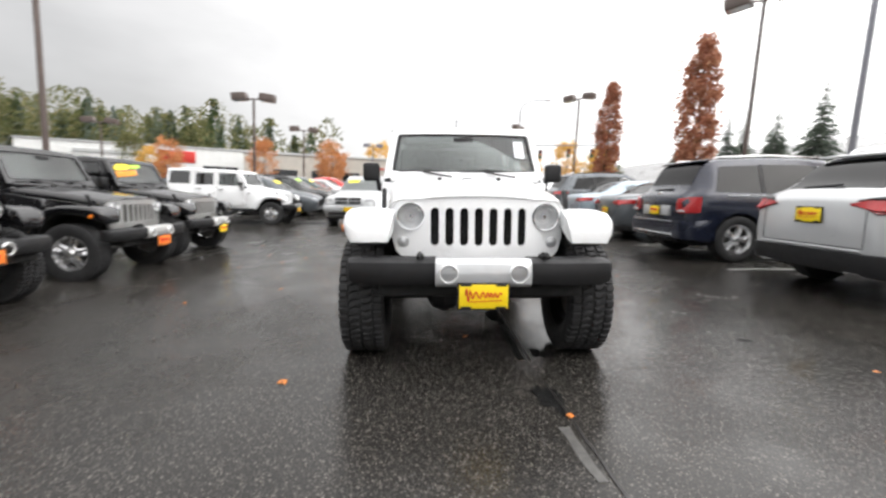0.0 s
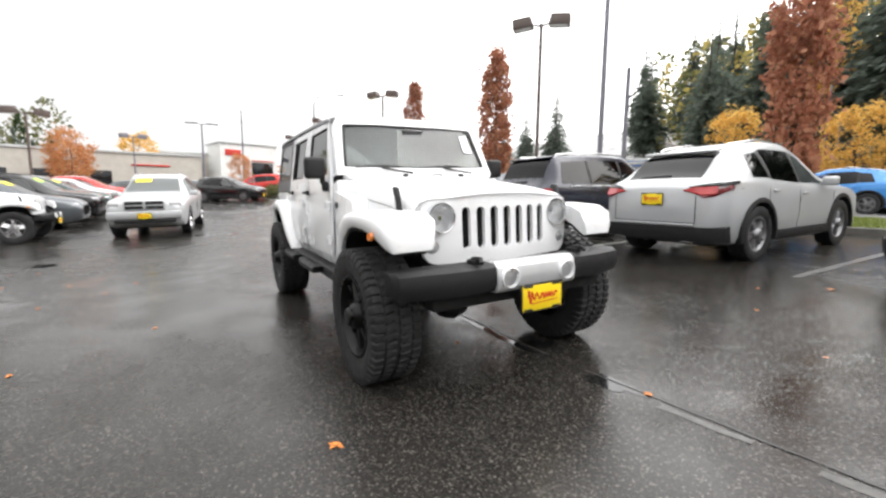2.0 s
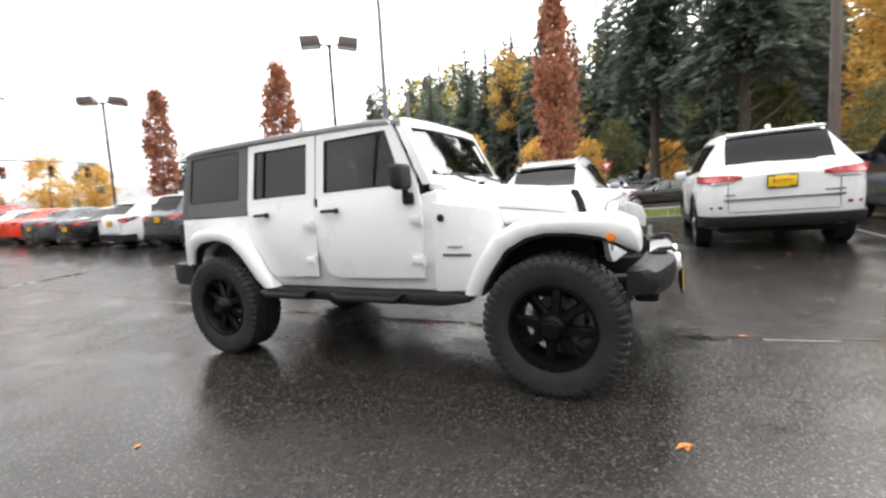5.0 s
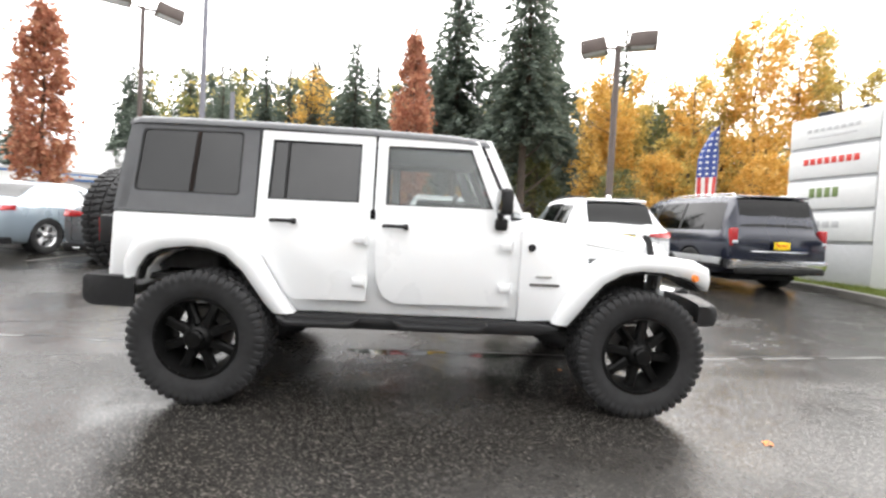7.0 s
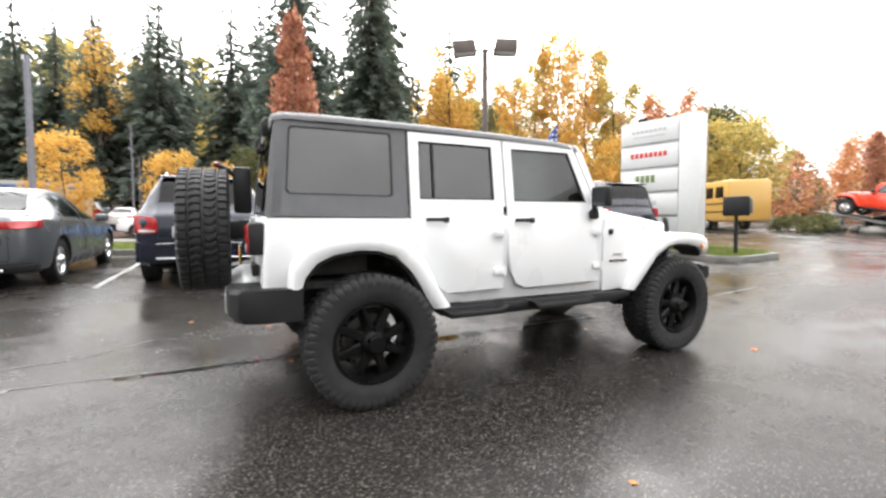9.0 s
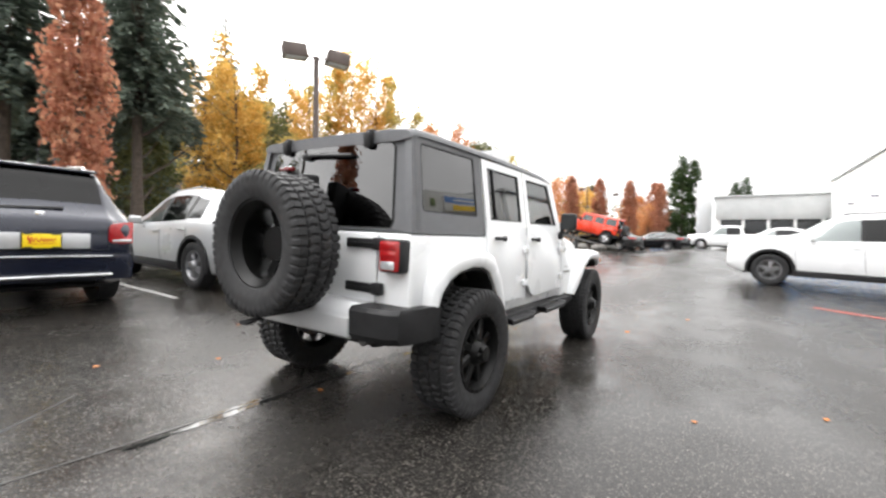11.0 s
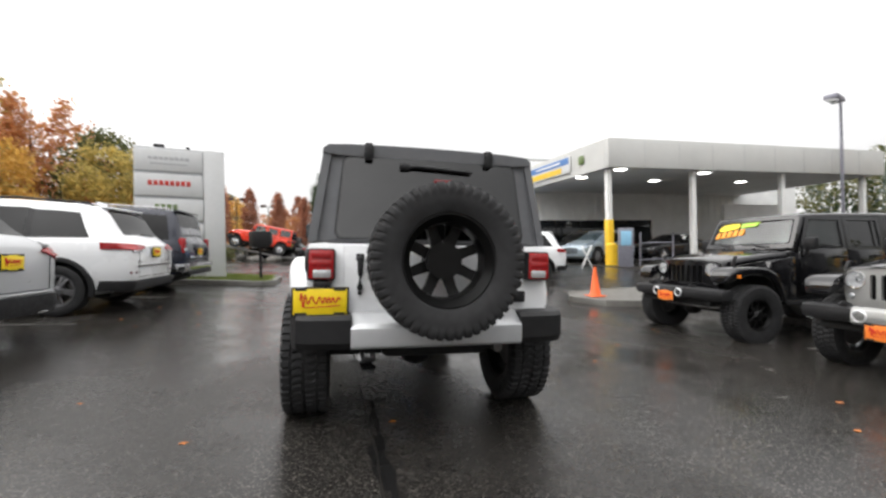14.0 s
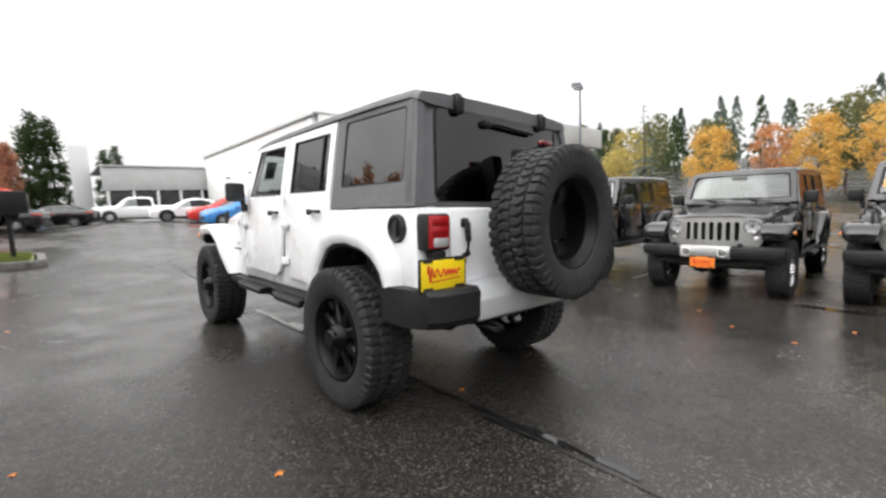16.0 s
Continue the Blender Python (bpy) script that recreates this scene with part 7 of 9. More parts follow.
def fir_leaves(g, h, r, tiers, per, needles, base=0.10, fine=1.0):
    cs, us, vs = [], [], []
    for k in range(tiers):
        f = base + (1 - base) * (k + g.uniform(0, 0.6)) / tiers
        z = h * f
        rad = r * (1 - f) ** 0.80 * g.uniform(0.72, 1.1) + 0.15
        m = max(4, int(per * (1 - 0.5 * f)))
        a0 = g.uniform(0, 6.28)
        for j in range(m):
            if g.uniform() < 0.10:
                continue
            a = a0 + 6.283 * j / m + g.normal(0, 0.16)
            ln = rad * g.uniform(0.65, 1.12)
            nn = max(4, int(needles * ln / r))
            t = g.uniform(0.08, 1.0, nn)
            d = np.array([math.cos(a), math.sin(a), 0.0])
            q = np.array([-math.sin(a), math.cos(a), 0.0])
            w = ln * 0.20 * (1.1 - t)
            off = g.normal(0, 1, nn) * w
            z1 = z - ln * (0.10 * t + 0.30 * t * t) + g.normal(0, 0.05 * ln, nn)
            c = d[None] * (t * ln)[:, None] + q[None] * off[:, None]
            c[:, 2] = z1
            cs.append(c)
            L = (ln * 0.115 + 0.07) * fine
            dd = d[None] + q[None] * (np.sign(off) * g.uniform(0.3, 1.0, nn))[:, None]
            dd = dd / np.linalg.norm(dd, axis=1)[:, None] * (L * g.uniform(0.7, 1.3, nn))[:, None]
            dd[:, 2] -= L * g.uniform(0.15, 0.6, nn)
            us.append(dd)
            vv = np.cross(dd, g.normal(size=(nn, 3)) * 0.5 + np.array([0, 0, 1.0]))
            vv = vv / (np.linalg.norm(vv, axis=1)[:, None] + 1e-6) * L * 0.42
            vs.append(vv)
    return np.concatenate(cs), np.concatenate(us), np.concatenate(vs)


def clump_leaves(g, shape, n_clumps, per, spread, size):
    cs = []
    for _ in range(n_clumps):
        cs.append(np.array(shape(g))[None] + g.normal(0, 1, (per, 3)) * spread * g.uniform(0.6, 1.2))
    c = np.concatenate(cs)
    u, v = leaf_frames(g, len(c), size)
    return c, u, v


def trunk_mesh(name, h, r, seed, limbs=0, lean=0.2, limb_len=2.0, start=0.35):
    rnd = random.Random(seed)
    bm = B()
    pts = [(rnd.uniform(-1, 1) * lean * k / 6, rnd.uniform(-1, 1) * lean * k / 6, h * k / 6) for k in range(7)]
    rr = []
    for k, p in enumerate(pts):
        rad = r * (1 - 0.86 * k / 6) * (1.25 if k == 0 else 1)
        rr.append([(p[0] + rad * math.cos(6.283 * i / 9), p[1] + rad * math.sin(6.283 * i / 9), p[2]) for i in range(9)])
    rings_to(bm, rr)
    for i in range(limbs):
        f = start + (0.92 - start) * i / max(1, limbs)
        k = int(f * 6)
        p = Vector(pts[k]).lerp(Vector(pts[min(6, k + 1)]), f * 6 - k)
        a = rnd.uniform(0, 6.28)
        ln = limb_len * (1 - 0.6 * f) * rnd.uniform(0.7, 1.2)
        q = p + Vector((math.cos(a) * ln, math.sin(a) * ln, ln * rnd.uniform(0.5, 0.9)))
        mid = p.lerp(q, 0.5) + Vector((0, 0, -0.08 * ln))
        tube(bm, p, mid, r * 0.36 * (1 - 0.6 * f), r * 0.22 * (1 - 0.6 * f), 6)
        tube(bm, mid, q, r * 0.22 * (1 - 0.6 * f), r * 0.06, 6)
    return finish(bm, name, bark, 60)


def tree_kind(crown, trunk):
    return dict(crown=crown, trunk=trunk)


def build_tree_kinds():
    out = {}
    g = np.random.default_rng(11)
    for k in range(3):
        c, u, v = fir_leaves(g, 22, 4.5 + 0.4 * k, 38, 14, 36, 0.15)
        out["fir%d" % k] = tree_kind(quads("crown", c, u, v, firhazed), trunk_mesh("trunk", 21.5, 0.32, 60 + k))
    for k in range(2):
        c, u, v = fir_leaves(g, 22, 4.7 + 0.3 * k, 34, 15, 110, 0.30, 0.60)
        out["tallfir%d" % k] = tree_kind(quads("crown", c, u, v, firhazed), trunk_mesh("trunk", 21.5, 0.30, 63 + k, 16, 0.3, 2.6, 0.10))
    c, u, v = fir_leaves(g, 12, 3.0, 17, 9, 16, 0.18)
    out["pine"] = tree_kind(quads("crown", c, u, v, firhazed), trunk_mesh("trunk", 11.7, 0.2, 66))

    def column(gg, h=7.2, z0=1.0, r=0.62):
        f = gg.uniform() ** 0.85
        rr = r * (0.55 + 0.75 * math.sin(math.pi * min(1, f * 0.9 + 0.12)) ** 0.8) * math.sqrt(gg.uniform(0.15, 1))
        if f > 0.9:
            rr *= 0.5
        a = gg.uniform(0, 6.28)
        return (rr * math.cos(a), rr * math.sin(a), z0 + (h - z0) * f)
    for k in range(2):
        c, u, v = clump_leaves(g, column, 210, 34, 0.15, 0.085)
        out["column%d" % k] = tree_kind(quads("crown", c, u, v, redleaf), trunk_mesh("trunk", 6.6, 0.11, 70 + k, 14, 0.1, 0.8, 0.15))

    def broad(gg, h=11.0, z0=2.2, r=3.4, top=0.75):
        f = gg.uniform(0, 1)
        prof = math.sin(math.pi * (0.10 + 0.82 * f ** 0.9)) ** 0.75
        rr = r * prof * gg.uniform(0.25, 1) ** 0.5
        a = gg.uniform(0, 6.28)
        return (rr * math.cos(a), rr * math.sin(a), z0 + (h - z0) * f)
    for nm, mat, n in (("gold", yellowleaf, 3), ("orange", orangeleaf, 2), ("goldgreen", olivegold, 2), ("olive", olive, 2)):
        for k in range(n):
            c, u, v = clump_leaves(g, broad, 120, 38, 0.42, 0.17)
            out[nm + str(k)] = tree_kind(quads("crown", c, u, v, mat), trunk_mesh("trunk", 9.6, 0.17, 80 + k, 16, 0.4, 3.4, 0.22))

    def tall(gg, h=15.0, z0=2.0, r=2.3):
        f = gg.uniform(0, 1) ** 0.9
        stem = int(gg.integers(3))
        prof = math.sin(math.pi * (0.12 + 0.80 * f ** 1.1)) ** 0.8
        rr = (r if f < 0.55 else r * 0.42) * prof * gg.uniform(0.1, 1) ** 0.5
        a = gg.uniform(0, 6.28)
        off = max(0.0, f - 0.35) * 3.2
        b = stem * 2.1 + 0.4
        return (rr * math.cos(a) + off * math.cos(b), rr * math.sin(a) + off * math.sin(b), z0 + (h * (1.0, 0.86, 0.93)[stem] - z0) * f)
    for nm, mat, n in (("tallgold", yellowleaf, 2), ("tallolive", olivegold, 1), ("tallorange", orangeleaf, 1)):
        for k in range(n):
            c, u, v = clump_leaves(g, tall, 130, 34, 0.36, 0.15)
            out[nm + str(k)] = tree_kind(quads("crown", c, u, v, mat), trunk_mesh("trunk", 14.0, 0.18, 84 + k, 20, 0.6, 3.2, 0.2))

    def wisp(gg):
        f = gg.uniform(0, 1)
        a, rr = gg.uniform(0, 6.28), 2.6 * math.sin(math.pi * (0.15 + 0.75 * f)) * gg.uniform(0.2, 1)
        return (rr * math.cos(a), rr * math.sin(a), 7.0 + 8.0 * f)
    c, u, v = clump_leaves(g, wisp, 46, 30, 0.34, 0.15)
    out["wisp"] = tree_kind(quads("crown", c, u, v, yellowleaf), trunk_mesh("trunk", 14.6, 0.2, 88, 24, 0.6, 3.6, 0.3))

    def cone(gg, h=9.0, z0=0.3, r=1.35):
        f = gg.uniform() ** 1.1
        rr = r * (1 - f) ** 0.55 * gg.uniform(0.5, 1) ** 0.5
        a = gg.uniform(0, 6.28)
        return (rr * math.cos(a), rr * math.sin(a), z0 + (h - z0) * f)
    c, u, v = clump_leaves(g, cone, 150, 30, 0.22, 0.12)
    out["cypress"] = tree_kind(quads("crown", c, u, v, hedgegreen), trunk_mesh("trunk", 8.4, 0.14, 90))

    def dome(gg):
        a, b, r = gg.uniform(0, 6.28), math.acos(gg.uniform(0.0, 1)), gg.uniform(0.4, 1) ** 0.5
        return (0.9 * r * math.sin(b) * math.cos(a), 0.9 * r * math.sin(b) * math.sin(a), 0.15 + 0.8 * r * math.cos(b))
    c, u, v = clump_leaves(g, dome, 40, 26, 0.12, 0.07)
    out["shrub"] = tree_kind(quads("crown", c, u, v, olive), trunk_mesh("trunk", 0.6, 0.05, 95, 5, 0.1, 0.7, 0.2))
    return out


TREES = build_tree_kinds()


def tree(kind, label, x, y, s=1.0, yaw=0.0, sz=None, name="tree", dz=0.0, group=""):
    root = thing(name, label, "tree", group, upright(x, y, yaw, dz - 0.05) @ Matrix.Diagonal((s, s, sz or s, 1)))
    part("trunk", TREES[kind]["trunk"], None, root)
    part("crown", TREES[kind]["crown"], None, root)
    return root


tree("column0", "rust-red columnar tree with dense leaves", 9.9, 11.7, 0.85, 20, 0.95)
tree("column1", "rust-red columnar tree with dense leaves", 9.85, 19.9, 0.80, 80, 0.97)
tree("column1", "tall rust-red columnar tree on the verge", 9.86, 0.55, 0.74, 140, 0.96)
FIRS = [(49, 9.5, 1.0, 2), (47, 13.5, 0.9, 0), (53, 18, 0.95, 1), (44, -13, 1.0, 2), (46, 2.0, 1.05, 0), (44, 8, 1.0, 1), (50, -1, 1.15, 2), (52, 14, 1.0, 0), (56, 22, 1.05, 1), (60, 30, 0.95, 2), (48, 24, 0.75, 0), (64, 8, 1.1, 1), (66, 18, 1.0, 2),
        (58, -10, 1.2, 0), (50, -16, 1.1, 1), (62, -20, 1.1, 2), (70, -4, 1.1, 0), (72, 34, 1.0, 1), (78, 44, 1.0, 0), (66, 44, 0.85, 2), (84, 58, 0.95, 1), (60, -34, 0.95, 2), (70, -46, 0.95, 0), (42, -21, 1.05, 1)]
for k, (x, y, s, i) in enumerate(FIRS):
    if s > 0:
        tree("fir%d" % i, "tall dark green fir on the hillside", x, y, s, 37 * k, s * 1.05, group="hillside firs")
for k, (x, y, s) in enumerate(((25.4, -6.6, 1.04), (30.5, -2.2, 1.12), (33.0, -9.5, 1.05))):
    tree("tallfir%d" % (k % 2), "tall fir with a bare lower trunk beside the street", x, y, s, 70 * k, s * 1.05, group="tall street firs")
for k, (x, y, s, i) in enumerate(((41, 40, 0.60, 1), (46, 52, 0.55, 2), (38, 50, 0.5, 0), (52, 66, 0.6, 1), (44, 70, 0.55, 2))):
    tree("fir%d" % i, "slender green fir beyond the crossing", x, y, s, 51 * k, group="firs beyond the crossing")
GOLD = [("gold0", 28.5, 11.0, 0.54, 0), ("gold1", 31.0, 5.8, 0.52, 0), ("gold2", 34.0, 2.7, 0.44, 0), ("gold1", 34, -3.0, 0.40, 0), ("wisp", 45, 13.0, 1.1, 0), ("wisp", 50, 14.5, 1.0, 0),
        ("tallgold1", 32.8, -14.4, 0.88, 16.0), ("tallolive0", 29.0, -15.5, 0.81, 13.8), ("olive0", 31.0, -19.4, 0.90, 13.5), ("tallgold0", 25.7, -18.6, 0.82, 14.8), ("tallolive0", 26.9, -21.8, 0.88, 17.0), ("tallgold0", 24.9, -22.6, 0.85, 18.6),
        ("tallgold1", 24.7, -25.6, 0.88, 18.4), ("tallolive0", 22.5, -26.3, 0.86, 15.0), ("tallorange0", 22.7, -29.7, 0.91, 12.3), ("tallorange0", 22.1, -32.2, 0.95, 13.3), ("orange1", 20.8, -34.1, 0.96, 11.8), ("olive1", 17.4, -32.2, 0.89, 10.4),
        ("goldgreen1", 14.2, -29.6, 0.80, 8.7), ("gold0", 24.0, -15.2, 0.59, 0), ("gold2", 21.3, -20.6, 0.55, 0), ("goldgreen0", 20.0, -24.9, 0.53, 0), ("gold0", 28.2, -24.0, 0.80, 0), ("goldgreen0", 25.4, -17.5, 0.72, 0), ("olive0", 18.8, -10.3, 0.40, 0), ("olive1", 28.8, -8.4, 0.59, 0), ("olive0", 38, 1, 0.6, 0), ("gold1", 18.4, -22.8, 0.62, 0),
        ("goldgreen1", 56, 4, 1.0, 0), ("olive1", 58, -4, 1.1, 0), ("goldgreen0", 16.1, -29.2, 0.69, 0), ("tallgold0", 27.0, -13.3, 0.90, 15.4), ("tallolive0", 30.5, -16.2, 0.95, 15.0)]
for k, (kind, x, y, s, top) in enumerate(GOLD):
    full = 15.3 if kind.startswith("tall") else 11.3
    tree(kind, "autumn tree with golden leaves across the street", x, y, s, 61 * k, sz=(top - height(x, y)) / full if top else None, group="golden trees across the street")
for k, (kind, x, y, s) in enumerate((("gold0", 18, 52, 0.62), ("gold1", 24, 56, 0.62), ("gold2", 15, 60, 0.55), ("orange0", 12.5, 57, 0.6), ("olive1", 28, 66, 0.7), ("orange1", -10.6, 42, 0.50), ("orange0", -17, 40, 0.46), ("orange1", -23.0, 34, 0.40), ("gold2", -26.5, 37, 0.34), ("orange1", -14, 58, 0.5),
                                     ("gold1", -8, 64, 0.7), ("orange0", 2.2, 44.5, 0.35), ("olive0", -46, 38, 0.62), ("olive0", -52, 46, 0.9), ("olive1", -40, 55, 0.55))):
    tree(kind, "autumn tree with golden and orange leaves", x, y, s, 47 * k, group="autumn trees past the lot")
for k, (kind, x, y, s) in enumerate((("gold0", -48, -10.5, 0.70), ("gold2", -57, -3, 0.79), ("gold1", -62, 2.5, 0.91), ("gold0", -66, 10, 0.87), ("goldgreen0", -46, -18, 0.72), ("orange0", -55, 8, 0.61), ("gold1", -60, 18, 0.76), ("goldgreen1", -52, -22, 0.64), ("orange1", -64, -8, 0.76), ("olive0", -70, -2, 0.91), ("olive1", -72, 12, 0.91), ("goldgreen0", -74, 24, 0.84), ("olive0", -70, -16, 0.84))):
    tree(kind, "bright golden tree at the foot of the western hill", x, y, s, 43 * k, group="golden trees below the western hill")
tree("pine", "slender yellow-green conifer by the showroom", -42, -14.5, 0.85, 30)
tree("pine", "small dark conifer between golden trees", -50, -6.5, 0.5, 30)
for k, (kind, x, y, s) in enumerate((("column0", 13, -47, 1.1), ("column1", 11, -52, 1.15), ("column0", 8.5, -58, 1.2), ("orange0", 15, -50, 0.75), ("gold1", 14, -56, 0.7), ("orange1", 7, -64, 0.55), ("column1", 6.5, -66, 1.3), ("column0", 5.2, -62, 1.2), ("orange0", 9.5, -70, 0.7))):
    tree(kind, "red and orange tree beyond the ramp", x, y, s, 53 * k, group="autumn trees beyond the ramp")
for k, (x, y, s) in enumerate(((2.9, -67, 1.45), (1.6, -68, 1.40), (3.9, -69, 1.30), (-4.5, -66, 1.05), (-3.4, -67, 1.0))):
    tree("cypress", "dense dark green cypress", x, y, s, 40 * k, group="cypress row")
for k, (x, y) in enumerate(((10.1, -27.2), (9.1, -28.7), (7.9, -25.3), (3.4, 31.0), (4.6, 33.0))):
    tree("shrub", "low rounded green shrub", x, y, 1.0, 33 * k, name="shrub", group="low shrubs")


def far_woods(name, label, spots, kinds, seed, mats):
    """Woods too far off to be told apart: one joined mesh a colour."""
    g = np.random.default_rng(seed)
    for mi, mat in enumerate(mats):
        cs, us, vs = [], [], []
        for x, y, hgt, dz in spots:
            if g.integers(len(mats)) != mi:
                continue
            z = height(x, y) + dz
            n = 280
            f = g.uniform(0, 1, n) ** 1.1
            conif = kinds[mi] == "fir"
            r = hgt * (0.20 * (1 - f) ** 0.8 + 0.01 if conif else 0.34 * np.sin(np.pi * (0.12 + 0.8 * f)))
            a = g.uniform(0, 6.28, n)
            k = np.sqrt(g.uniform(0.1, 1, n))
            c = np.stack([x + r * k * np.cos(a), y + r * k * np.sin(a), z + hgt * (0.05 + 0.95 * f)], 1)
            u, v = leaf_frames(g, n, hgt * (0.030 if conif else 0.032))
            if conif:
                u[:, 2] -= hgt * 0.03
            cs.append(c)
            us.append(u)
            vs.append(v)
        if cs:
            me = quads(name, np.concatenate(cs), np.concatenate(us), np.concatenate(vs), mat)
            solo(name, me, None, label, "woods", kind="stuff")


rw = random.Random(5)
spots = [(rw.uniform(85, 150), rw.uniform(-130, 75), rw.uniform(14, 22), -1) for _ in range(190)]
spots += [(rw.uniform(56, 90), rw.uniform(-60, 45), rw.uniform(13, 20), -1) for _ in range(70)]
spots = [q for q in spots if q[1] < 0.72 * q[0]]
far_woods("hill_woods", "dark mixed conifer woods on the eastern hill", spots, ["fir", "fir", "broad", "broad"], 21, [firhazed, firhazed, olivegold, olive])
spots = [(-rw.uniform(95, 150), rw.uniform(-70, 190), rw.uniform(10, 16), -1) for _ in range(260)]
spots += [(rw.uniform(-150, -28), rw.uniform(95, 150), rw.uniform(9, 15), 7 * rw.random()) for _ in range(170)]
far_woods("hill_woods", "mixed autumn woods on the western hill", spots, ["fir", "fir", "broad", "broad"], 22, [firhazed, hedgegreen, olive, olive])
spots = [(rw.uniform(10, 60), rw.uniform(-150, -75), rw.uniform(8, 13), 0) for _ in range(90)] + [(rw.uniform(-60, 60), rw.uniform(120, 180), rw.uniform(7, 10), 0) for _ in range(70)]
far_woods("hill_woods", "far autumn woods past the road", spots, ["broad", "broad", "broad", "fir"], 23, [orangeleaf, olive, redleaf, firhazed])

# ---- lamp posts, poles and signals ----
def lamp_post(x, y, top, label, yaw=0.0, mat=None, heads=2, r=0.065, head=(0.74, 0.48, 0.36), droop=6):
    z0 = height(x, y)
    root = thing("street_lamp", label, "street lamp", "lot lamps", upright(x, y, yaw))
    h = top - z0
    bm = B()
    tube(bm, (0, 0, -0.1), (0, 0, h), r * 1.15, r * 0.9, 10)
    part("pole", bm, mat or polebrown, root)
    bm = B()
    tube(bm, (0, 0, -0.1), (0, 0, 0.55), 0.26, 0.24, 16)
    part("footing", bm, concrete, root)
    for s in ((-1, 1) if heads == 2 else (1,)):
        bm = B()
        tube(bm, (0, 0, h - 0.08), (s * 0.34, 0, h + 0.0), 0.035, n=8)
        arm = part("arm", bm, mat or polebrown, root)
        bm = B()
        t = bmesh.new()
        prism(t, [(-head[0] / 2, -head[2] / 2), (head[0] / 2, -head[2] / 2), (head[0] / 2, head[2] / 2), (-head[0] / 2 * 0.85, head[2] / 2)], -head[1] / 2, head[1] / 2, 0.02, 1)
        mm = Matrix.Translation((s * (0.30 + head[0] / 2), 0, h + 0.04)) @ (pose(0, 0, 0, 0, droop, 0) if s > 0 else pose(0, 0, 0, 0, droop, 180))
        for v in t.verts:
            v.co = mm @ v.co
        join(bm, t)
        hd = part("lamp_head", bm, mat or polebrown, root)
        bm = B()
        box(bm, (0, 0, 0), (head[0] * 0.8, head[1] * 0.8, 0.012), 0.003, mm @ Matrix.Translation((0, 0, -head[2] / 2 - 0.004)))
        part("lens", bm, whitelens, hd)
    return root


lamp_post(9.65, 8.70, 7.55, "brown twin-head lot lamp", -50)
lamp_post(9.0, 22.8, 7.6, "brown twin-head lot lamp", -50)
lamp_post(9.4, -5.75, 7.35, "brown twin-head lot lamp on the verge", 61, r=0.10, head=(0.80, 0.52, 0.42), droop=4)
lamp_post(-9.2, 17.7, 5.55, "brown twin-head lot lamp", 0)
lamp_post(-9.9, 29.0, 5.6, "brown twin-head lot lamp", 20)
lamp_post(-10.1, 6.7, 9.5, "brown twin-head lot lamp behind the row", 30)
lamp_post(-22, 25, 5.0, "brown twin-head lot lamp", 10)
lamp_post(-1.0, 47, 8.2, "grey twin-head lamp before the far showroom", 0, polegrey, 2, 0.09, (1.2, 0.3, 0.12), 2)
lamp_post(6.7, 41.3, 6.7, "brown twin-head lot lamp", 60)
lamp_post(-6.5, 44, 6.2, "grey twin-head lamp before the far showroom", 10, polegrey)
lamp_post(7.13, 32.0, 7.0, "brown twin-head lot lamp", 60)
lamp_post(-25.1, -11.8, 8.5, "grey single-head lamp behind the canopy", 20, polegrey, 1, 0.075, (1.35, 0.55, 0.22), 0)
lamp_post(12.5, -52, 8.0, "brown twin-head lamp by the road", 20)
lamp_post(10.0, -60, 8.0, "brown twin-head lamp by the road", 20)
for x, y, hgt, mat, r in ((13.05, 8.6, 13.0, polegrey, 0.11), (13.3, 7.6, 5.6, polegrey, 0.10), (36, 9.0, 7.5, polegrey, 0.07), (40, 1.5, 7.0, polegrey, 0.07), (43, -7.5, 7.0, polegrey, 0.07), (3.0, 50, 9.0, polegrey, 0.1)):
    bm = B()
    tube(bm, (0, 0, -0.1), (0, 0, hgt), r, r * 0.75, 12)
    solo("utility_pole", bm, mat, "tall bare pole beside the street", "pole", "street poles", m=upright(x, y))
for x, y in ((37.5, 8.8), (41, 0), (45, -7)):
    bm = B()
    tube(bm, (0, 0, -0.1), (0, 0, 5.2), 0.06, 0.05, 8)
    pipe(bm, [(0, 0, 5.2), (-0.3, 0.1, 5.5), (-1.1, 0.3, 5.65)], 0.035, 6)
    box(bm, (-1.35, 0.36, 5.66), (0.6, 0.22, 0.12), 0.04)
    solo("street_lamp", bm, polegrey, "grey cobra-head lamp of the upper car park", "street lamp", "upper car park lamps", m=upright(x, y))


def signal(x, y, z, label):
    root = thing("traffic_signal", label, "traffic light", "traffic signals", pose(x, y, z, 0, 0, 10))
    bm = B()
    box(bm, (0, 0, 0), (0.42, 0.22, 1.05), 0.04)
    part("housing", bm, blackplast, root)
    for k, mat in enumerate((darkred, amber, signgreen)):
        bm = B()
        tube(bm, (0, -0.11, 0.33 - 0.33 * k), (0, -0.13, 0.33 - 0.33 * k), 0.12, n=14)
        part("lens", bm, mat, root)
    return root


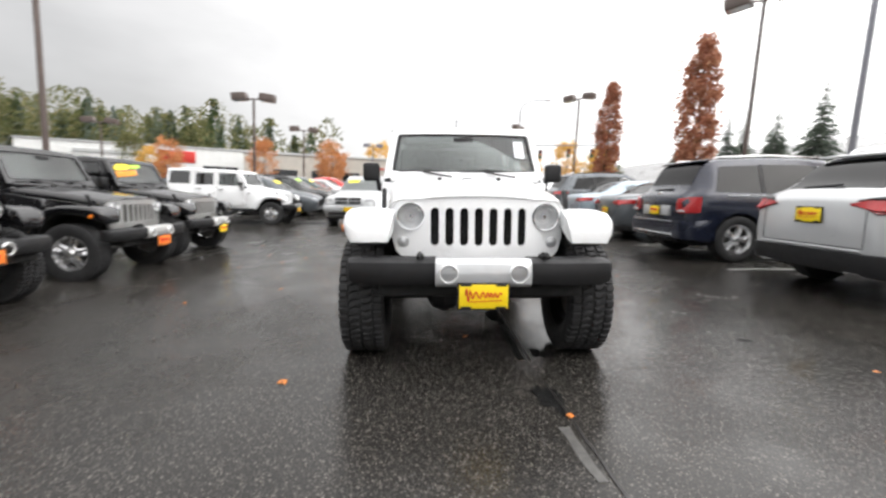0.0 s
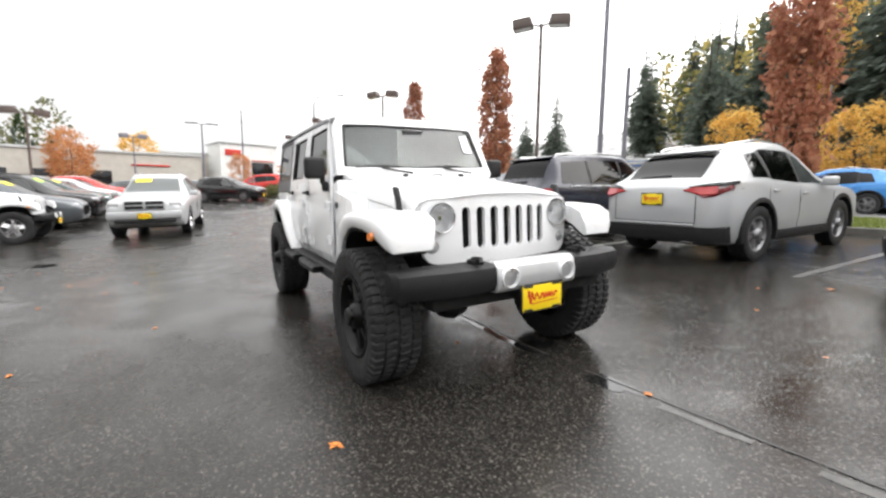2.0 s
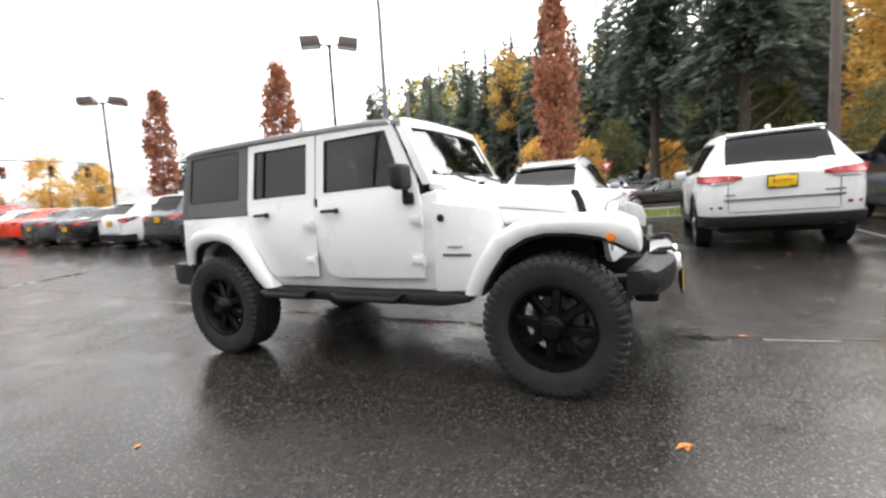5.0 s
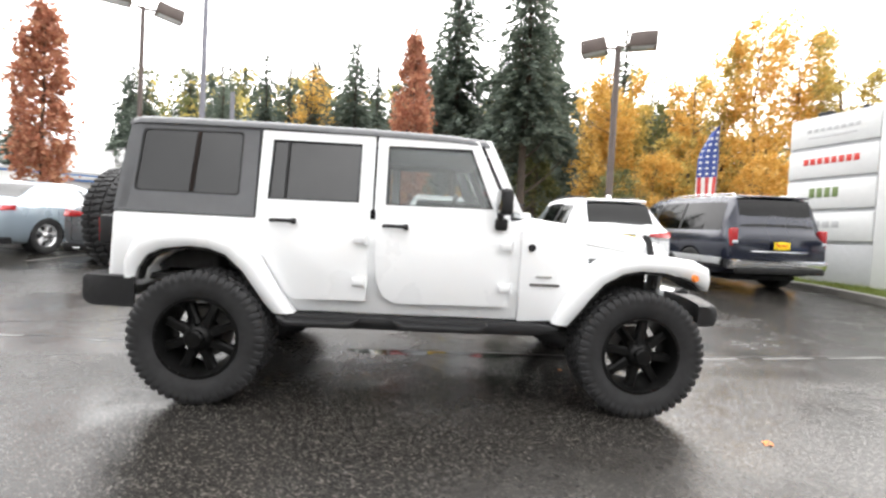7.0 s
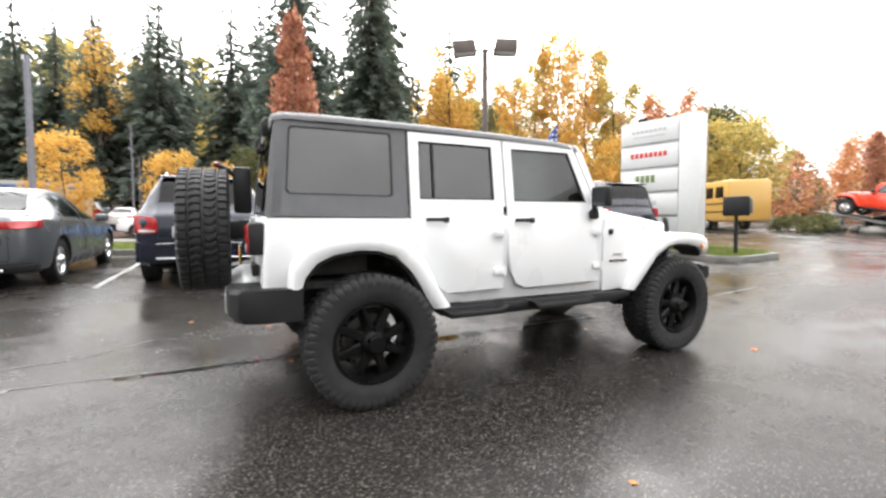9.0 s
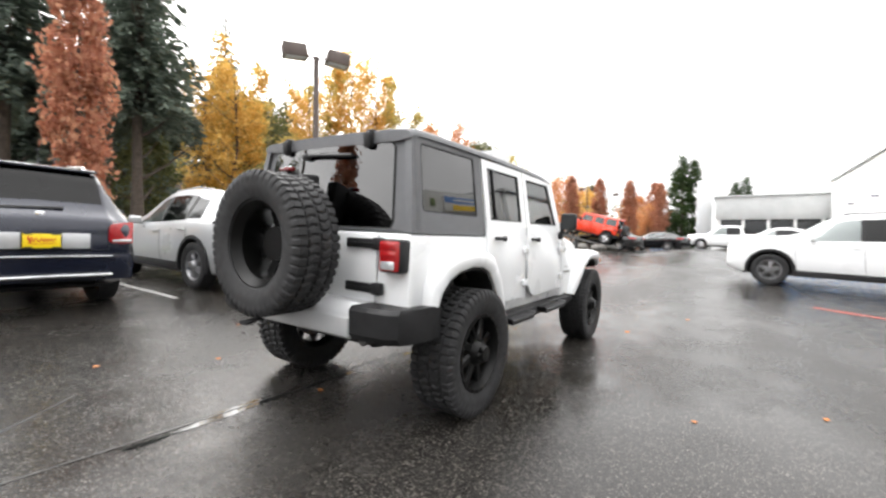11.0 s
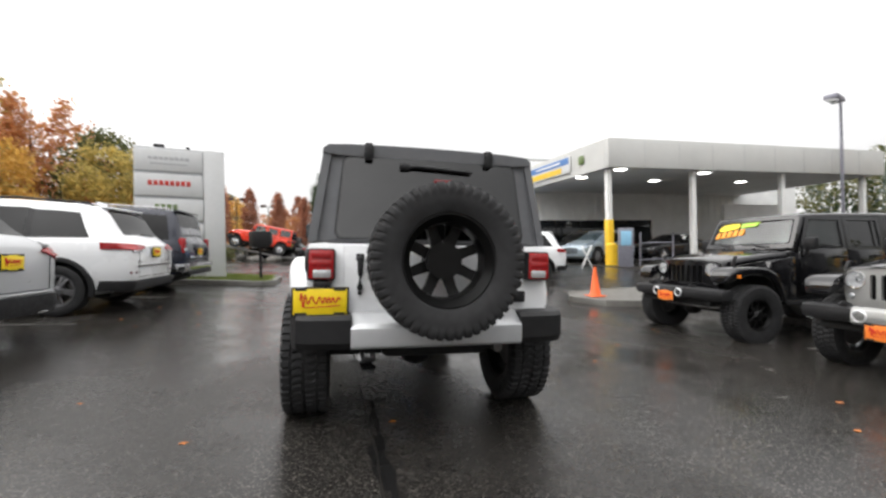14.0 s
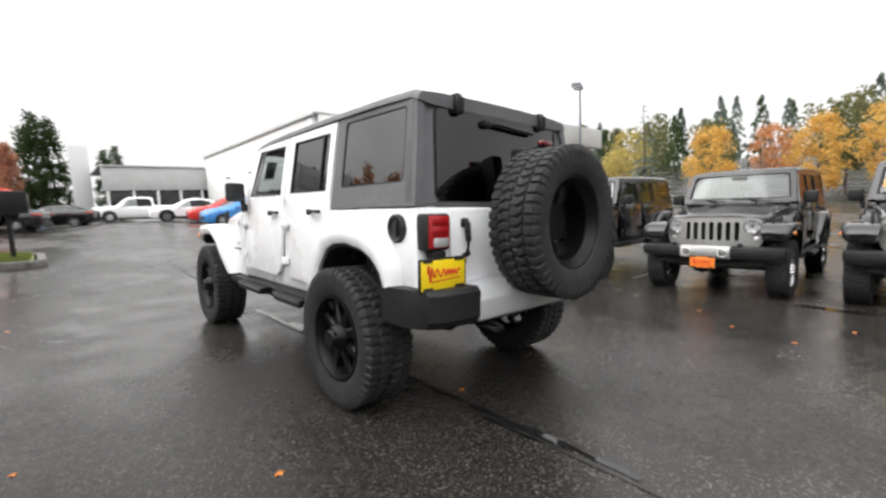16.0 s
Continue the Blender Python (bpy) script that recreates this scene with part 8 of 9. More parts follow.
root = thing("signal_mast", "grey signal mast with long arm over the crossing", "signal mast", "", upright(10.3, 46.9, 0))
bm = B()
tube(bm, (0, 0, -0.1), (0, 0, 9.6), 0.14, 0.08, 12)
part("pole", bm, polegrey, root)
bm = B()
pipe(bm, [(0, 0, 9.5), (0.25, 0.05, 10.3), (1.2, 0.2, 10.9), (3.0, 0.5, 11.1)], 0.05, 8)
lamp_arm = part("lamp_arm", bm, polegrey, root)
bm = B()
box(bm, (3.3, 0.55, 11.1), (0.75, 0.28, 0.14), 0.05)
part("lamp_head", bm, polegrey, lamp_arm)
bm = B()
pipe(bm, [(0, 0, 5.6), (3, 0.4, 5.85), (8.0, 1.8, 6.25), (11, 2.8, 6.45)], 0.07, 8)
part("arm", bm, polegrey, root)
for x, y, z in ((13.2, 47.6, 6.55), (17.0, 48.7, 7.0), (20.4, 49.8, 7.2)):
    signal(x, y, z, "black three-lamp traffic signal on an arm")


# ---- flag, sign and small things on the verge ----
def feather_flag(x, y, hgt):
    root = thing("feather_flag", "feather banner with stars and stripes on a pole", "flag", "", upright(x, y, 35))
    bm = B()
    pipe(bm, [(0, 0, 0), (0, 0, hgt * 0.8), (0.06, 0, hgt * 0.92), (0.22, 0, hgt), (0.42, 0, hgt * 0.985)], 0.016, 6)
    part("pole", bm, polegrey, root)

    def edge(f):
        return 0.62 * min(1.0, (1 - f) * 4.0) ** 0.6 if f > 0.75 else 0.62

    def cloth(f0, f1, u0, u1, mat, off=0.0, name="cloth"):
        bm = B()
        rr = []
        for k in range(9):
            f = lerp(f0, f1, k / 8)
            z = lerp(0.9, hgt, f)
            w = edge(f)
            rr.append([(0.02 + w * u, 0.05 * math.sin(u * 5 + f * 6) + off, z) for u in np.linspace(u0, u1, 5)] + [(0.02 + w * u, 0.05 * math.sin(u * 5 + f * 6) + off + 0.006, z) for u in np.linspace(u1, u0, 5)])
        rings_to(bm, rr)
        part(name, bm, mat, root)
    cloth(0.0, 0.55, 0, 1, flagwhite)
    for k in range(3):
        cloth(0.0, 0.55, 0.02 + k * 0.36, 0.20 + k * 0.36, flagred, -0.008, "stripe")
        cloth(0.0, 0.55, 0.02 + k * 0.36, 0.20 + k * 0.36, flagred, 0.008, "stripe")
    cloth(0.55, 1.0, 0, 1, navyflag)
    g = random.Random(3)
    for k in range(22):
        f, u = 0.58 + 0.36 * (k // 3) / 7, 0.18 + 0.32 * (k % 3)
        bm = B()
        w = edge(f)
        tube(bm, (0.02 + w * u, 0.05 * math.sin(u * 5 + f * 6) - 0.014, lerp(0.9, hgt, f)), (0.02 + w * u, 0.05 * math.sin(u * 5 + f * 6) + 0.020, lerp(0.9, hgt, f)), 0.045, n=8)
        part("star", bm, flagwhite, root)
    return root


feather_flag(10.3, -9.85, 4.75)


def dealer_sign():
    root = thing("pylon_sign", "white pylon sign with four panels of dealer marks", "sign", "", pose(4.95, -9.05, height(4.95, -9.05), 0, 0, 17) @ Matrix.Scale(0.88, 4))
    bm = B()
    box(bm, (-0.95, 0, 2.15), (0.62, 0.62, 4.4), 0.04)
    part("column", bm, signwhite, root)
    bm = B()
    box(bm, (0.10, 0.0, 0.55), (1.55, 0.46, 1.1), 0.03)
    part("base", bm, signgrey, root)
    bm = B()
    box(bm, (0.30, 0.0, 2.72), (1.95, 0.40, 3.25), 0.03)
    back = part("panel_back", bm, signgrey, root)
    for k, (mat, w, hh, x0) in enumerate(((signgrey, 1.15, 0.10, 0.0), (signred, 1.20, 0.16, 0.0), (signgreen, 0.66, 0.24, 0.1), (signgrey, 0.8, 0.16, 0.1))):
        z = 3.93 - k * 0.80
        for sd in (-1, 1):
            bm = B()
            box(bm, (0.32, sd * 0.225, z), (1.86, 0.06, 0.70), 0.015)
            pn = part("panel", bm, signwhite, root)
            nbar = 8 if k < 2 else 4
            for q in range(nbar):
                bm = B()
                bx = 0.32 + x0 * sd + w * ((q + 0.5) / nbar - 0.5)
                box(bm, (bx, sd * 0.258, z + 0.06), (w / nbar * 0.74, 0.008, hh), 0.002)
                part("mark", bm, mat, pn)
            if k == 0:
                bm = B()
                box(bm, (0.32, sd * 0.258, z - 0.12), (1.0, 0.008, 0.05), 0.002)
                part("mark", bm, mat, pn)
    bm = B()
    box(bm, (0.6, 0, 4.42), (0.3, 0.2, 0.10), 0.02)
    box(bm, (-0.2, 0, 4.40), (0.12, 0.12, 0.10), 0.02)
    part("top_fixture", bm, blackplast, root)


dealer_sign()
root = thing("drop_box", "black drop box on a short post", "drop box", "", upright(2.85, -9.1, 25, 0.10))
bm = B()
tube(bm, (0, 0, -0.05), (0, 0, 1.0), 0.045, n=10)
part("post", bm, blackplast, root)
bm = B()
box(bm, (0, 0, 1.22), (0.55, 0.42, 0.48), 0.03)
bx = part("box", bm, blackplast, root)
bm = B()
box(bm, (-0.30, 0, 1.22), (0.06, 0.30, 0.34), 0.01)
part("flap", bm, steel, bx)

root = thing("traffic_cone", "orange plastic traffic cone on the kerbed island", "traffic cone", "", upright(-5.35, -4.15, 0, 0.125))
bm = B()
lathe(bm, [(0.03, 0.0), (0.03, 0.14), (0.05, 0.125), (0.68, 0.030), (0.70, 0.025), (0.70, 0.0)], 24, 2)
part("cone", bm, conemat, root)
bm = B()
box(bm, (0, 0, 0.015), (0.36, 0.36, 0.03), 0.01)
part("base", bm, conemat, root)

# ---- service canopy and showroom ----
CX0, CX1, CY0, CY1 = -28.8, -11.45, -12.3, -20.75
ZS, ZT = 4.86, 6.20


def wall(name, c, s, mat, label):
    bm = B()
    box(bm, c, s, 0.02)
    return solo(name, bm, mat, label, "wall", kind="structure")


XW = -10.75     # where the east fascia meets the showroom wall
bm = B()
prism(bm, [(CX0 + 0.15, CY0 - 0.16), (CX1 - 0.16, CY0 - 0.16), (XW - 0.16, CY1), (CX0 + 0.15, CY1)], ZS + 0.02, ZS + 0.68, 0.0, 2)
solo("canopy_roof", bm, soffit, "white underside of the service canopy", "canopy", kind="structure")
wall("canopy_fascia", ((CX0 + CX1) / 2, CY0, (ZS + ZT) / 2), (CX1 - CX0, 0.30, ZT - ZS), fascia, "pale grey fascia band of the canopy")
bm = B()
prism(bm, [(CX1, CY0 - 0.155), (XW, CY1), (XW - 0.15, CY1), (CX1 - 0.15, CY0 - 0.155)], ZS, ZT - 0.006, 0.0, 2)
solo("canopy_fascia", bm, fascia, "pale grey fascia band of the canopy", "wall", kind="structure")
for k in range(1, 9):
    bm = B()
    box(bm, (CX0 + (CX1 - CX0) * k / 9, CY0 + 0.152, (ZS + ZT) / 2), (0.02, 0.012, ZT - ZS - 0.02), 0.0)
    solo("fascia_joint", bm, wallgrey, "thin joint between fascia panels", "joint", kind="structure")
for k, x in enumerate((-11.8, -16.55, -22.2, -28.0)):
    bm = B()
    z0 = height(x, CY0 - 0.3)
    box(bm, (x, CY0 - 0.42, (z0 + ZS) / 2), (0.24, 0.24, ZS - z0 + 0.02), 0.02)
    solo("canopy_column", bm, soffit, "white steel canopy column", "column", "canopy columns", "structure")
    if k == 0:
        bm = B()
        box(bm, (x, CY0 - 0.42, z0 + 1.05), (0.30, 0.30, 2.1), 0.02)
        solo("column_guard", bm, bollardyellow, "yellow painted foot of the column", "guard", kind="structure")
        bm = B()
        tube(bm, (x + 0.26, CY0 + 0.1, z0 - 0.1), (x + 0.26, CY0 + 0.1, z0 + 0.92), 0.26, n=20)
        lathe(bm, [(z0 + 0.92, 0.26), (z0 + 0.98, 0.20), (z0 + 1.0, 0.0)], 20, 2, (x + 0.26, CY0 + 0.1, 0))
        solo("bollard", bm, bollardyellow, "yellow steel bollard before the canopy", "bollard")
for x, y in ((-11.85, -15.0), (-12.5, -12.75), (-16.7, -15.5), (-17.55, -13.0), (-22.4, -15.2)):
    bm = B()
    box(bm, (x, y, ZS + 0.0), (0.50, 0.32, 0.05), 0.01)
    solo("ceiling_light", bm, lampwhite, "lit white canopy ceiling light", "ceiling light", "canopy lights")
# showroom behind the canopy
wall("wall_east", (-10.2, -33.4, 3.45), (0.3, 24.7, 7.0), wallwhite, "white painted east wall of the showroom")
wall("wall_north", (-22.2, -20.9, 3.45), (23.7, 0.3, 7.0), wallwhite, "grey wall under the canopy")
wall("wall_south", (-22.2, -45.95, 3.45), (23.7, 0.3, 7.0), wallwhite, "white painted rear wall of the showroom")
wall("wall_west", (-33.9, -33.4, 3.45), (0.3, 24.7, 7.0), wallwhite, "white painted west wall of the showroom")
wall("showroom_roof", (-22.1, -33.4, 7.03), (24.2, 25.4, 0.14), wallgrey, "grey metal roof of the showroom")
bm = B()
prism(bm, [(-20.70, 6.84), (-46.0, 6.84), (-46.0, 6.98), (-20.70, 6.98)], -10.04, -9.88, 0.02)
solo("roof_trim", bm, wallgrey, "grey roof edge trim", "trim", kind="structure")
for k in range(30):
    bm = B()
    box(bm, (-12.0 - 0.55 * k, -20.735, 4.0), (0.06, 0.03, 1.75), 0.01)
    solo("wall_rib", bm, wallwhite, "standing rib of the white metal wall", "rib", "wall ribs", "structure")
bm = B()
box(bm, (-16.2, -20.74, 1.80), (9.2, 0.08, 2.5), 0.01)
shop = solo("shop_window", bm, darkwin, "long dark window of the service bay", "window", kind="structure")
for k in range(6):
    bm = B()
    box(bm, (-20.75 + k * 1.83, -20.69, 1.80), (0.06, 0.05, 2.5), 0.0)
    part("mullion", bm, blackplast, shop)
wall("wall_service", (-26.0, -17.5, 2.1), (5.0, 0.25, 3.4), wallwhite, "white wall panel at the end of the canopy")
for k in range(4):
    bm = B()
    box(bm, (-10.03, -25.0 - 3.2 * k, 2.35), (0.08, 1.3, 0.9), 0.01)
    wdw = solo("window_%d" % (k + 1), bm, darkwin, "small dark window in the white wall", "window", kind="structure")
    bm = B()
    for dy in (-0.68, 0.68):
        box(bm, (-10.01, -25.0 - 3.2 * k + dy, 2.35), (0.12, 0.06, 1.0), 0.01)
    for dzz in (-0.48, 0.48):
        box(bm, (-10.01, -25.0 - 3.2 * k, 2.35 + dzz), (0.12, 1.42, 0.06), 0.01)
    part("window_frame", bm, soffit, wdw)
for y in (-24.5, -32.0, -38):
    bm = B()
    box(bm, (-9.88, y, 4.3), (0.35, 0.3, 0.14), 0.03)
    solo("wall_lamp", bm, polegrey, "small grey wall lamp", "wall lamp", "showroom wall lamps")
root = thing("wall_banner", "tall blue banner with yellow panel beside the service window", "banner", "", pose(-10.92, -20.72, 3.18, 0, 0, 0))
bm = B()
box(bm, (0, 0, 0), (0.82, 0.05, 2.25), 0.01)
part("board", bm, signblue, root)
bm = B()
box(bm, (0, 0.03, 0.25), (0.58, 0.02, 0.42), 0.02)
part("panel", bm, signyellow, root)
bm = B()
tube(bm, (0, 0.02, 0.90), (0, 0.034, 0.90), 0.12, n=20)
part("emblem", bm, signwhite, root)
bm = B()
for z, w in ((0.66, 0.6), (-0.18, 0.62), (-0.38, 0.5), (-0.62, 0.58), (-0.88, 0.44)):
    box(bm, (0, 0.028, z), (w, 0.012, 0.07), 0.0)
part("marks", bm, signwhite, root)
root = thing("fascia_sign", "blue, white and yellow service sign on the fascia", "sign", "", pose(-11.011, -17.0, 5.52, 0, 0, 4.7))
bm = B()
box(bm, (0, 0, 0), (0.08, 4.1, 0.86), 0.02)
part("board", bm, signwhite, root)
for nm, mat, c, s in (("upper_band", signblue, (0.05, 0, 0.22), (0.02, 3.9, 0.34)), ("lower_band", signyellow, (0.05, -0.3, -0.20), (0.02, 3.2, 0.30)), ("marks", signwhite, (0.062, 0, 0.22), (0.012, 2.4, 0.10))):
    bm = B()
    box(bm, c, s, 0.0)
    part(nm, bm, mat, root)
bm = B()
box(bm, (-11.261, -14.1, 5.55), (0.06, 0.42, 0.42), 0.02)
solo("round_mark", bm, signgreen, "small green mark on the fascia", "sign")
# low wing with shop windows and a white pylon
wall("wall_wing", (-6.5, -46.35, 4.75), (10.0, 0.4, 2.2), wallgrey, "light grey upper wall of the low wing")
wall("wall_wing_foot", (-6.75, -46.6, 2.4), (10.1, 0.3, 2.6), darkwin, "dark shop windows of the low wing")
for k in range(6):
    bm = B()
    box(bm, (-11.6 + 1.95 * k, -46.35, 2.4), (0.22, 0.2, 2.6), 0.0)
    solo("wing_pier", bm, wallwhite, "white pier between shop windows", "pier", "wing piers", "structure")
wall("wing_roof", (-6.75, -52, 5.93), (10.8, 12, 0.15), wallgrey, "grey flat roof of the low wing")
bm = B()
box(bm, (-0.35, -52.5, 4.4), (1.5, 0.6, 8.0), 0.05)
solo("entrance_pylon", bm, signwhite, "tall plain white entrance pylon", "pylon")
# a-frame, stand and cars under the canopy
root = thing("a_frame_sign", "white folding sandwich board", "sandwich board", "", on_ground(-9.5, -11.0, 59))
for s in (-1, 1):
    bm = B()
    for x in (-0.30, 0.30):
        box(bm, (x, 0, -0.50), (0.05, 0.035, 1.04), 0.008, pose(0, 0, 0.98, s * 24, 0, 0))
    box(bm, (0, 0, -0.44), (0.56, 0.025, 0.84), 0.005, pose(0, 0, 0.98, s * 24, 0, 0))
    part("leaf", bm, signwhite, root)
root = thing("air_stand", "grey steel stand with pale blue panel", "stand", "", on_ground(-11.35, -11.0, 150))
bm = B()
box(bm, (0, 0, 0.83), (0.60, 0.30, 1.66), 0.03)
part("cabinet", bm, polegrey, root)
bm = B()
box(bm, (0, -0.15, 1.22), (0.42, 0.02, 0.62), 0.01)
part("panel", bm, skyblue, root)
root = thing("pipe_rack", "grey pipe rack beside the canopy", "rack", "", on_ground(-13.0, -11.1, 4))
bm = B()
for x in (-0.9, 0.9):
    tube(bm, (x, 0, 0), (x, 0, 1.45), 0.035, n=8)
for z in (0.28, 1.0):
    tube(bm, (-0.9, 0, z), (0.9, 0, z), 0.03, n=8)
part("frame", bm, polegrey, root)
car("crossover", "blue-grey crossover waiting under the canopy", on_ground(-12.9, -15.3, 112), bluegrey)
car("crossover", "black crossover waiting under the canopy", on_ground(-13.6, -18.2, 110), blackpaint)
car("saloon", "black saloon under the canopy", on_ground(-17.6, -15.6, 100), blackpaint)
car("saloon", "silver saloon beside the canopy columns", on_ground(-19.0, -9.5, 100), silver_paint)

# ---- red wagon on a display ramp ----
RX, RY, RYAW = 5.8, -27.0, 82
rz = height(RX, RY)
root = thing("display_ramp", "steel display ramp on a rock bed", "ramp", "", pose(RX, RY, rz, 0, 0, RYAW))
for s in (-1, 1):
    bm = B()
    prism(bm, [(-2.7, 1.25), (2.4, 0.10), (2.4, 0.0), (-2.7, 1.13)], s * 0.55, s * 0.98, 0.01)
    part("track", bm, steel, root)
    for y, h2 in ((-2.3, 1.08), (-0.6, 0.68), (1.0, 0.34)):
        bm = B()
        box(bm, (s * 0.76, y, h2 / 2 - 0.05), (0.12, 0.12, h2 + 0.1), 0.01)
        part("leg", bm, steel, root)
g = random.Random(8)
for k in range(16):
    bm = B()
    t = bmesh.new()
    bmesh.ops.create_icosphere(t, subdivisions=2, radius=0.42)
    for v in t.verts:
        v.co *= 1 + 0.25 * noise.noise(v.co * 3 + Vector((k, 0, 0)))
        v.co.z *= 0.65
    join(bm, t)
    x, y = RX + g.uniform(-2.2, 3.0), RY + g.uniform(-1.6, 1.9)
    solo("rock", bm, concrete, "grey landscape rock beside the ramp", "rock", "ramp rocks", m=upright(x, y, g.uniform(0, 360), 0.12), sharp=70)
offroader("off_road_wagon", "bright red off-road wagon parked on a ramp", pose(RX, RY, rz + 0.66, 0, 0, RYAW) @ pose(0, 0, 0, -13, 0, 0), orangered, orangered, orangered, orangered, "five", 0.400, -0.06, 0.76, centre=blackplast)

# ---- across the street ----
for k, (kind, col, x, y, yaw, lab) in enumerate((("saloon", white, 22.9, 1.1, 180, "white saloon on the far side of the street"), ("saloon", blackpaint, 22.9, -2.6, 180, "black saloon on the far side of the street"), ("pickup", white, 26.8, 5.4, 180, "white pickup on the far side of the street"),
                                                ("crossover", bluepaint, 19.3, 2.9, 180, "bright blue crossover on the street"), ("crossover", greypaint, 29.5, -2.0, 60, "grey crossover on the upper car park"))):
    car(kind, lab, on_ground(x, y, yaw), col)
UP = [white, silver_paint, greypaint, blackpaint, white, bluegrey, silver_paint, blackpaint, white, redpaint, greypaint, silver_paint]
for k in range(12):
    car(("saloon", "crossover", "hatchback", "large_suv")[k % 4], "car parked in the lower hillside row", on_ground(33.5 + 0.15 * k, -14 + 2.9 * k, 90 if k % 3 else 270), UP[k], "lower hillside row of cars")
for k in range(10):
    car(("crossover", "saloon", "large_suv", "hatchback")[k % 4], "car parked in the upper hillside row", on_ground(41.5 + 0.1 * k, -14 + 3.0 * k, 270 if k % 3 else 90), UP[(k * 5 + 3) % 12], "upper hillside row of cars")
for k in range(8):
    car(("saloon", "crossover", "hatchback", "large_suv")[k % 4], "car parked in the top hillside row", on_ground(53.5, -16 + 3.2 * k, 270), UP[(k * 7 + 1) % 12], "top hillside row of cars")
for k in range(7):
    car(("saloon", "crossover", "large_suv", "pickup")[k % 4], "car parked past the lot's end", on_ground(20 + 3.1 * k, 60 + k, 180), UP[(k * 5 + 2) % 12], "cars past the crossing")


def block(name, label, x, y, yaw, w, d, h, mat, wins=None, band=None):
    """A far building: walls, roof edge and windows of its own."""
    root = thing(name, label, "building", "", upright(x, y, yaw))
    bm = B()
    box(bm, (0, d / 2, h / 2 - 0.4), (w, d, h + 0.8), 0.0)
    part("wall", bm, mat, root)
    bm = B()
    box(bm, (0, d / 2, h + 0.06), (w + 0.3, d + 0.3, 0.25), 0.02)
    part("roof", bm, wallgrey, root)
    for x0, x1, z0, z1 in wins or ():
        bm = B()
        box(bm, ((x0 + x1) / 2, 0.02, (z0 + z1) / 2), (x1 - x0, 0.14, z1 - z0), 0.01)
        part("window", bm, darkwin, root)
    for x0, x1, z0, z1, m2 in band or ():
        bm = B()
        box(bm, ((x0 + x1) / 2, -0.06, (z0 + z1) / 2), (x1 - x0, 0.14, z1 - z0), 0.01)
        part("sign_band", bm, m2, root)
    return root


block("showroom", "white showroom with a tall entrance portal", 4.9, 62.0, 14, 7.6, 6, 6.0, wallwhite, [(0.2, 3.2, 0.3, 3.6)], [(-3.2, -1.2, 4.4, 5.2, signred), (0.3, 3.3, 3.75, 3.9, signred)])
block("showroom_wing", "buff showroom wing with wide windows", -14.0, 60.5, 6, 26.0, 8, 4.6, buff, [(-9, -5.5, 0.8, 2.4), (-3.5, -0.5, 0.8, 2.4), (1, 3.5, 0.8, 2.4)], [(5.5, 9.5, 3.1, 3.3, signred)])
block("garage", "buff garage block beside the showroom", -3.2, 66, 8, 7, 6, 5.2, buff, [(-1, 1.5, 0.4, 3)])
block("strip_shop", "long low white shop with red signs", -39, 63, 12, 40, 9, 5.2, wallwhite, [(-14, -9, 0.4, 2.6), (-6, -1, 0.4, 2.6), (4, 9, 0.4, 2.6), (11, 16, 0.4, 2.6)], [(-2, 3, 2.9, 4.6, signred), (11, 15, 2.6, 4.0, signred), (-13, -6, 3.6, 4.2, wallgrey)])
block("workshop", "low grey workshop across the street", 30.5, 18.5, -78, 16, 7, 2.7, wallgrey, [(-6, -3, 0.6, 2.0), (0, 4, 0.6, 2.0)], [(-8, 8, 2.5, 2.75, signblue)])
block("workshop", "low white workshop with blue roof edge", 36, 30, -70, 14, 7, 2.9, wallwhite, [(-5, -2, 0.6, 2.0)], [(-7, 7, 2.7, 3.0, signblue)])
# blue price tower past the row
bm = B()
box(bm, (0, 0, 2.0), (1.3, 0.4, 4.0), 0.12)
solo("price_tower", bm, signblue, "blue rounded sign tower at the lot's end", "sign", m=upright(9.0, 43.5, -20))

# ---- give-way sign across the street ----
root = thing("road_sign", "red and white triangular give-way sign on a post", "road sign", "", upright(23.7, 0.4, -90))
bm = B()
tube(bm, (0, 0, -0.1), (0, 0, 2.9), 0.035, n=8)
part("post", bm, polegrey, root)
for nm, k, y, mat in (("board", 0.34, -0.05, flagred), ("face", 0.19, -0.065, flagwhite)):
    bm = B()
    prism(bm, [(-k, 2.55 + k * 0.58), (k, 2.55 + k * 0.58), (0, 2.55 - k * 1.16)], y - 0.008, y + 0.008, 0.004, 1)
    part(nm, bm, mat, root)

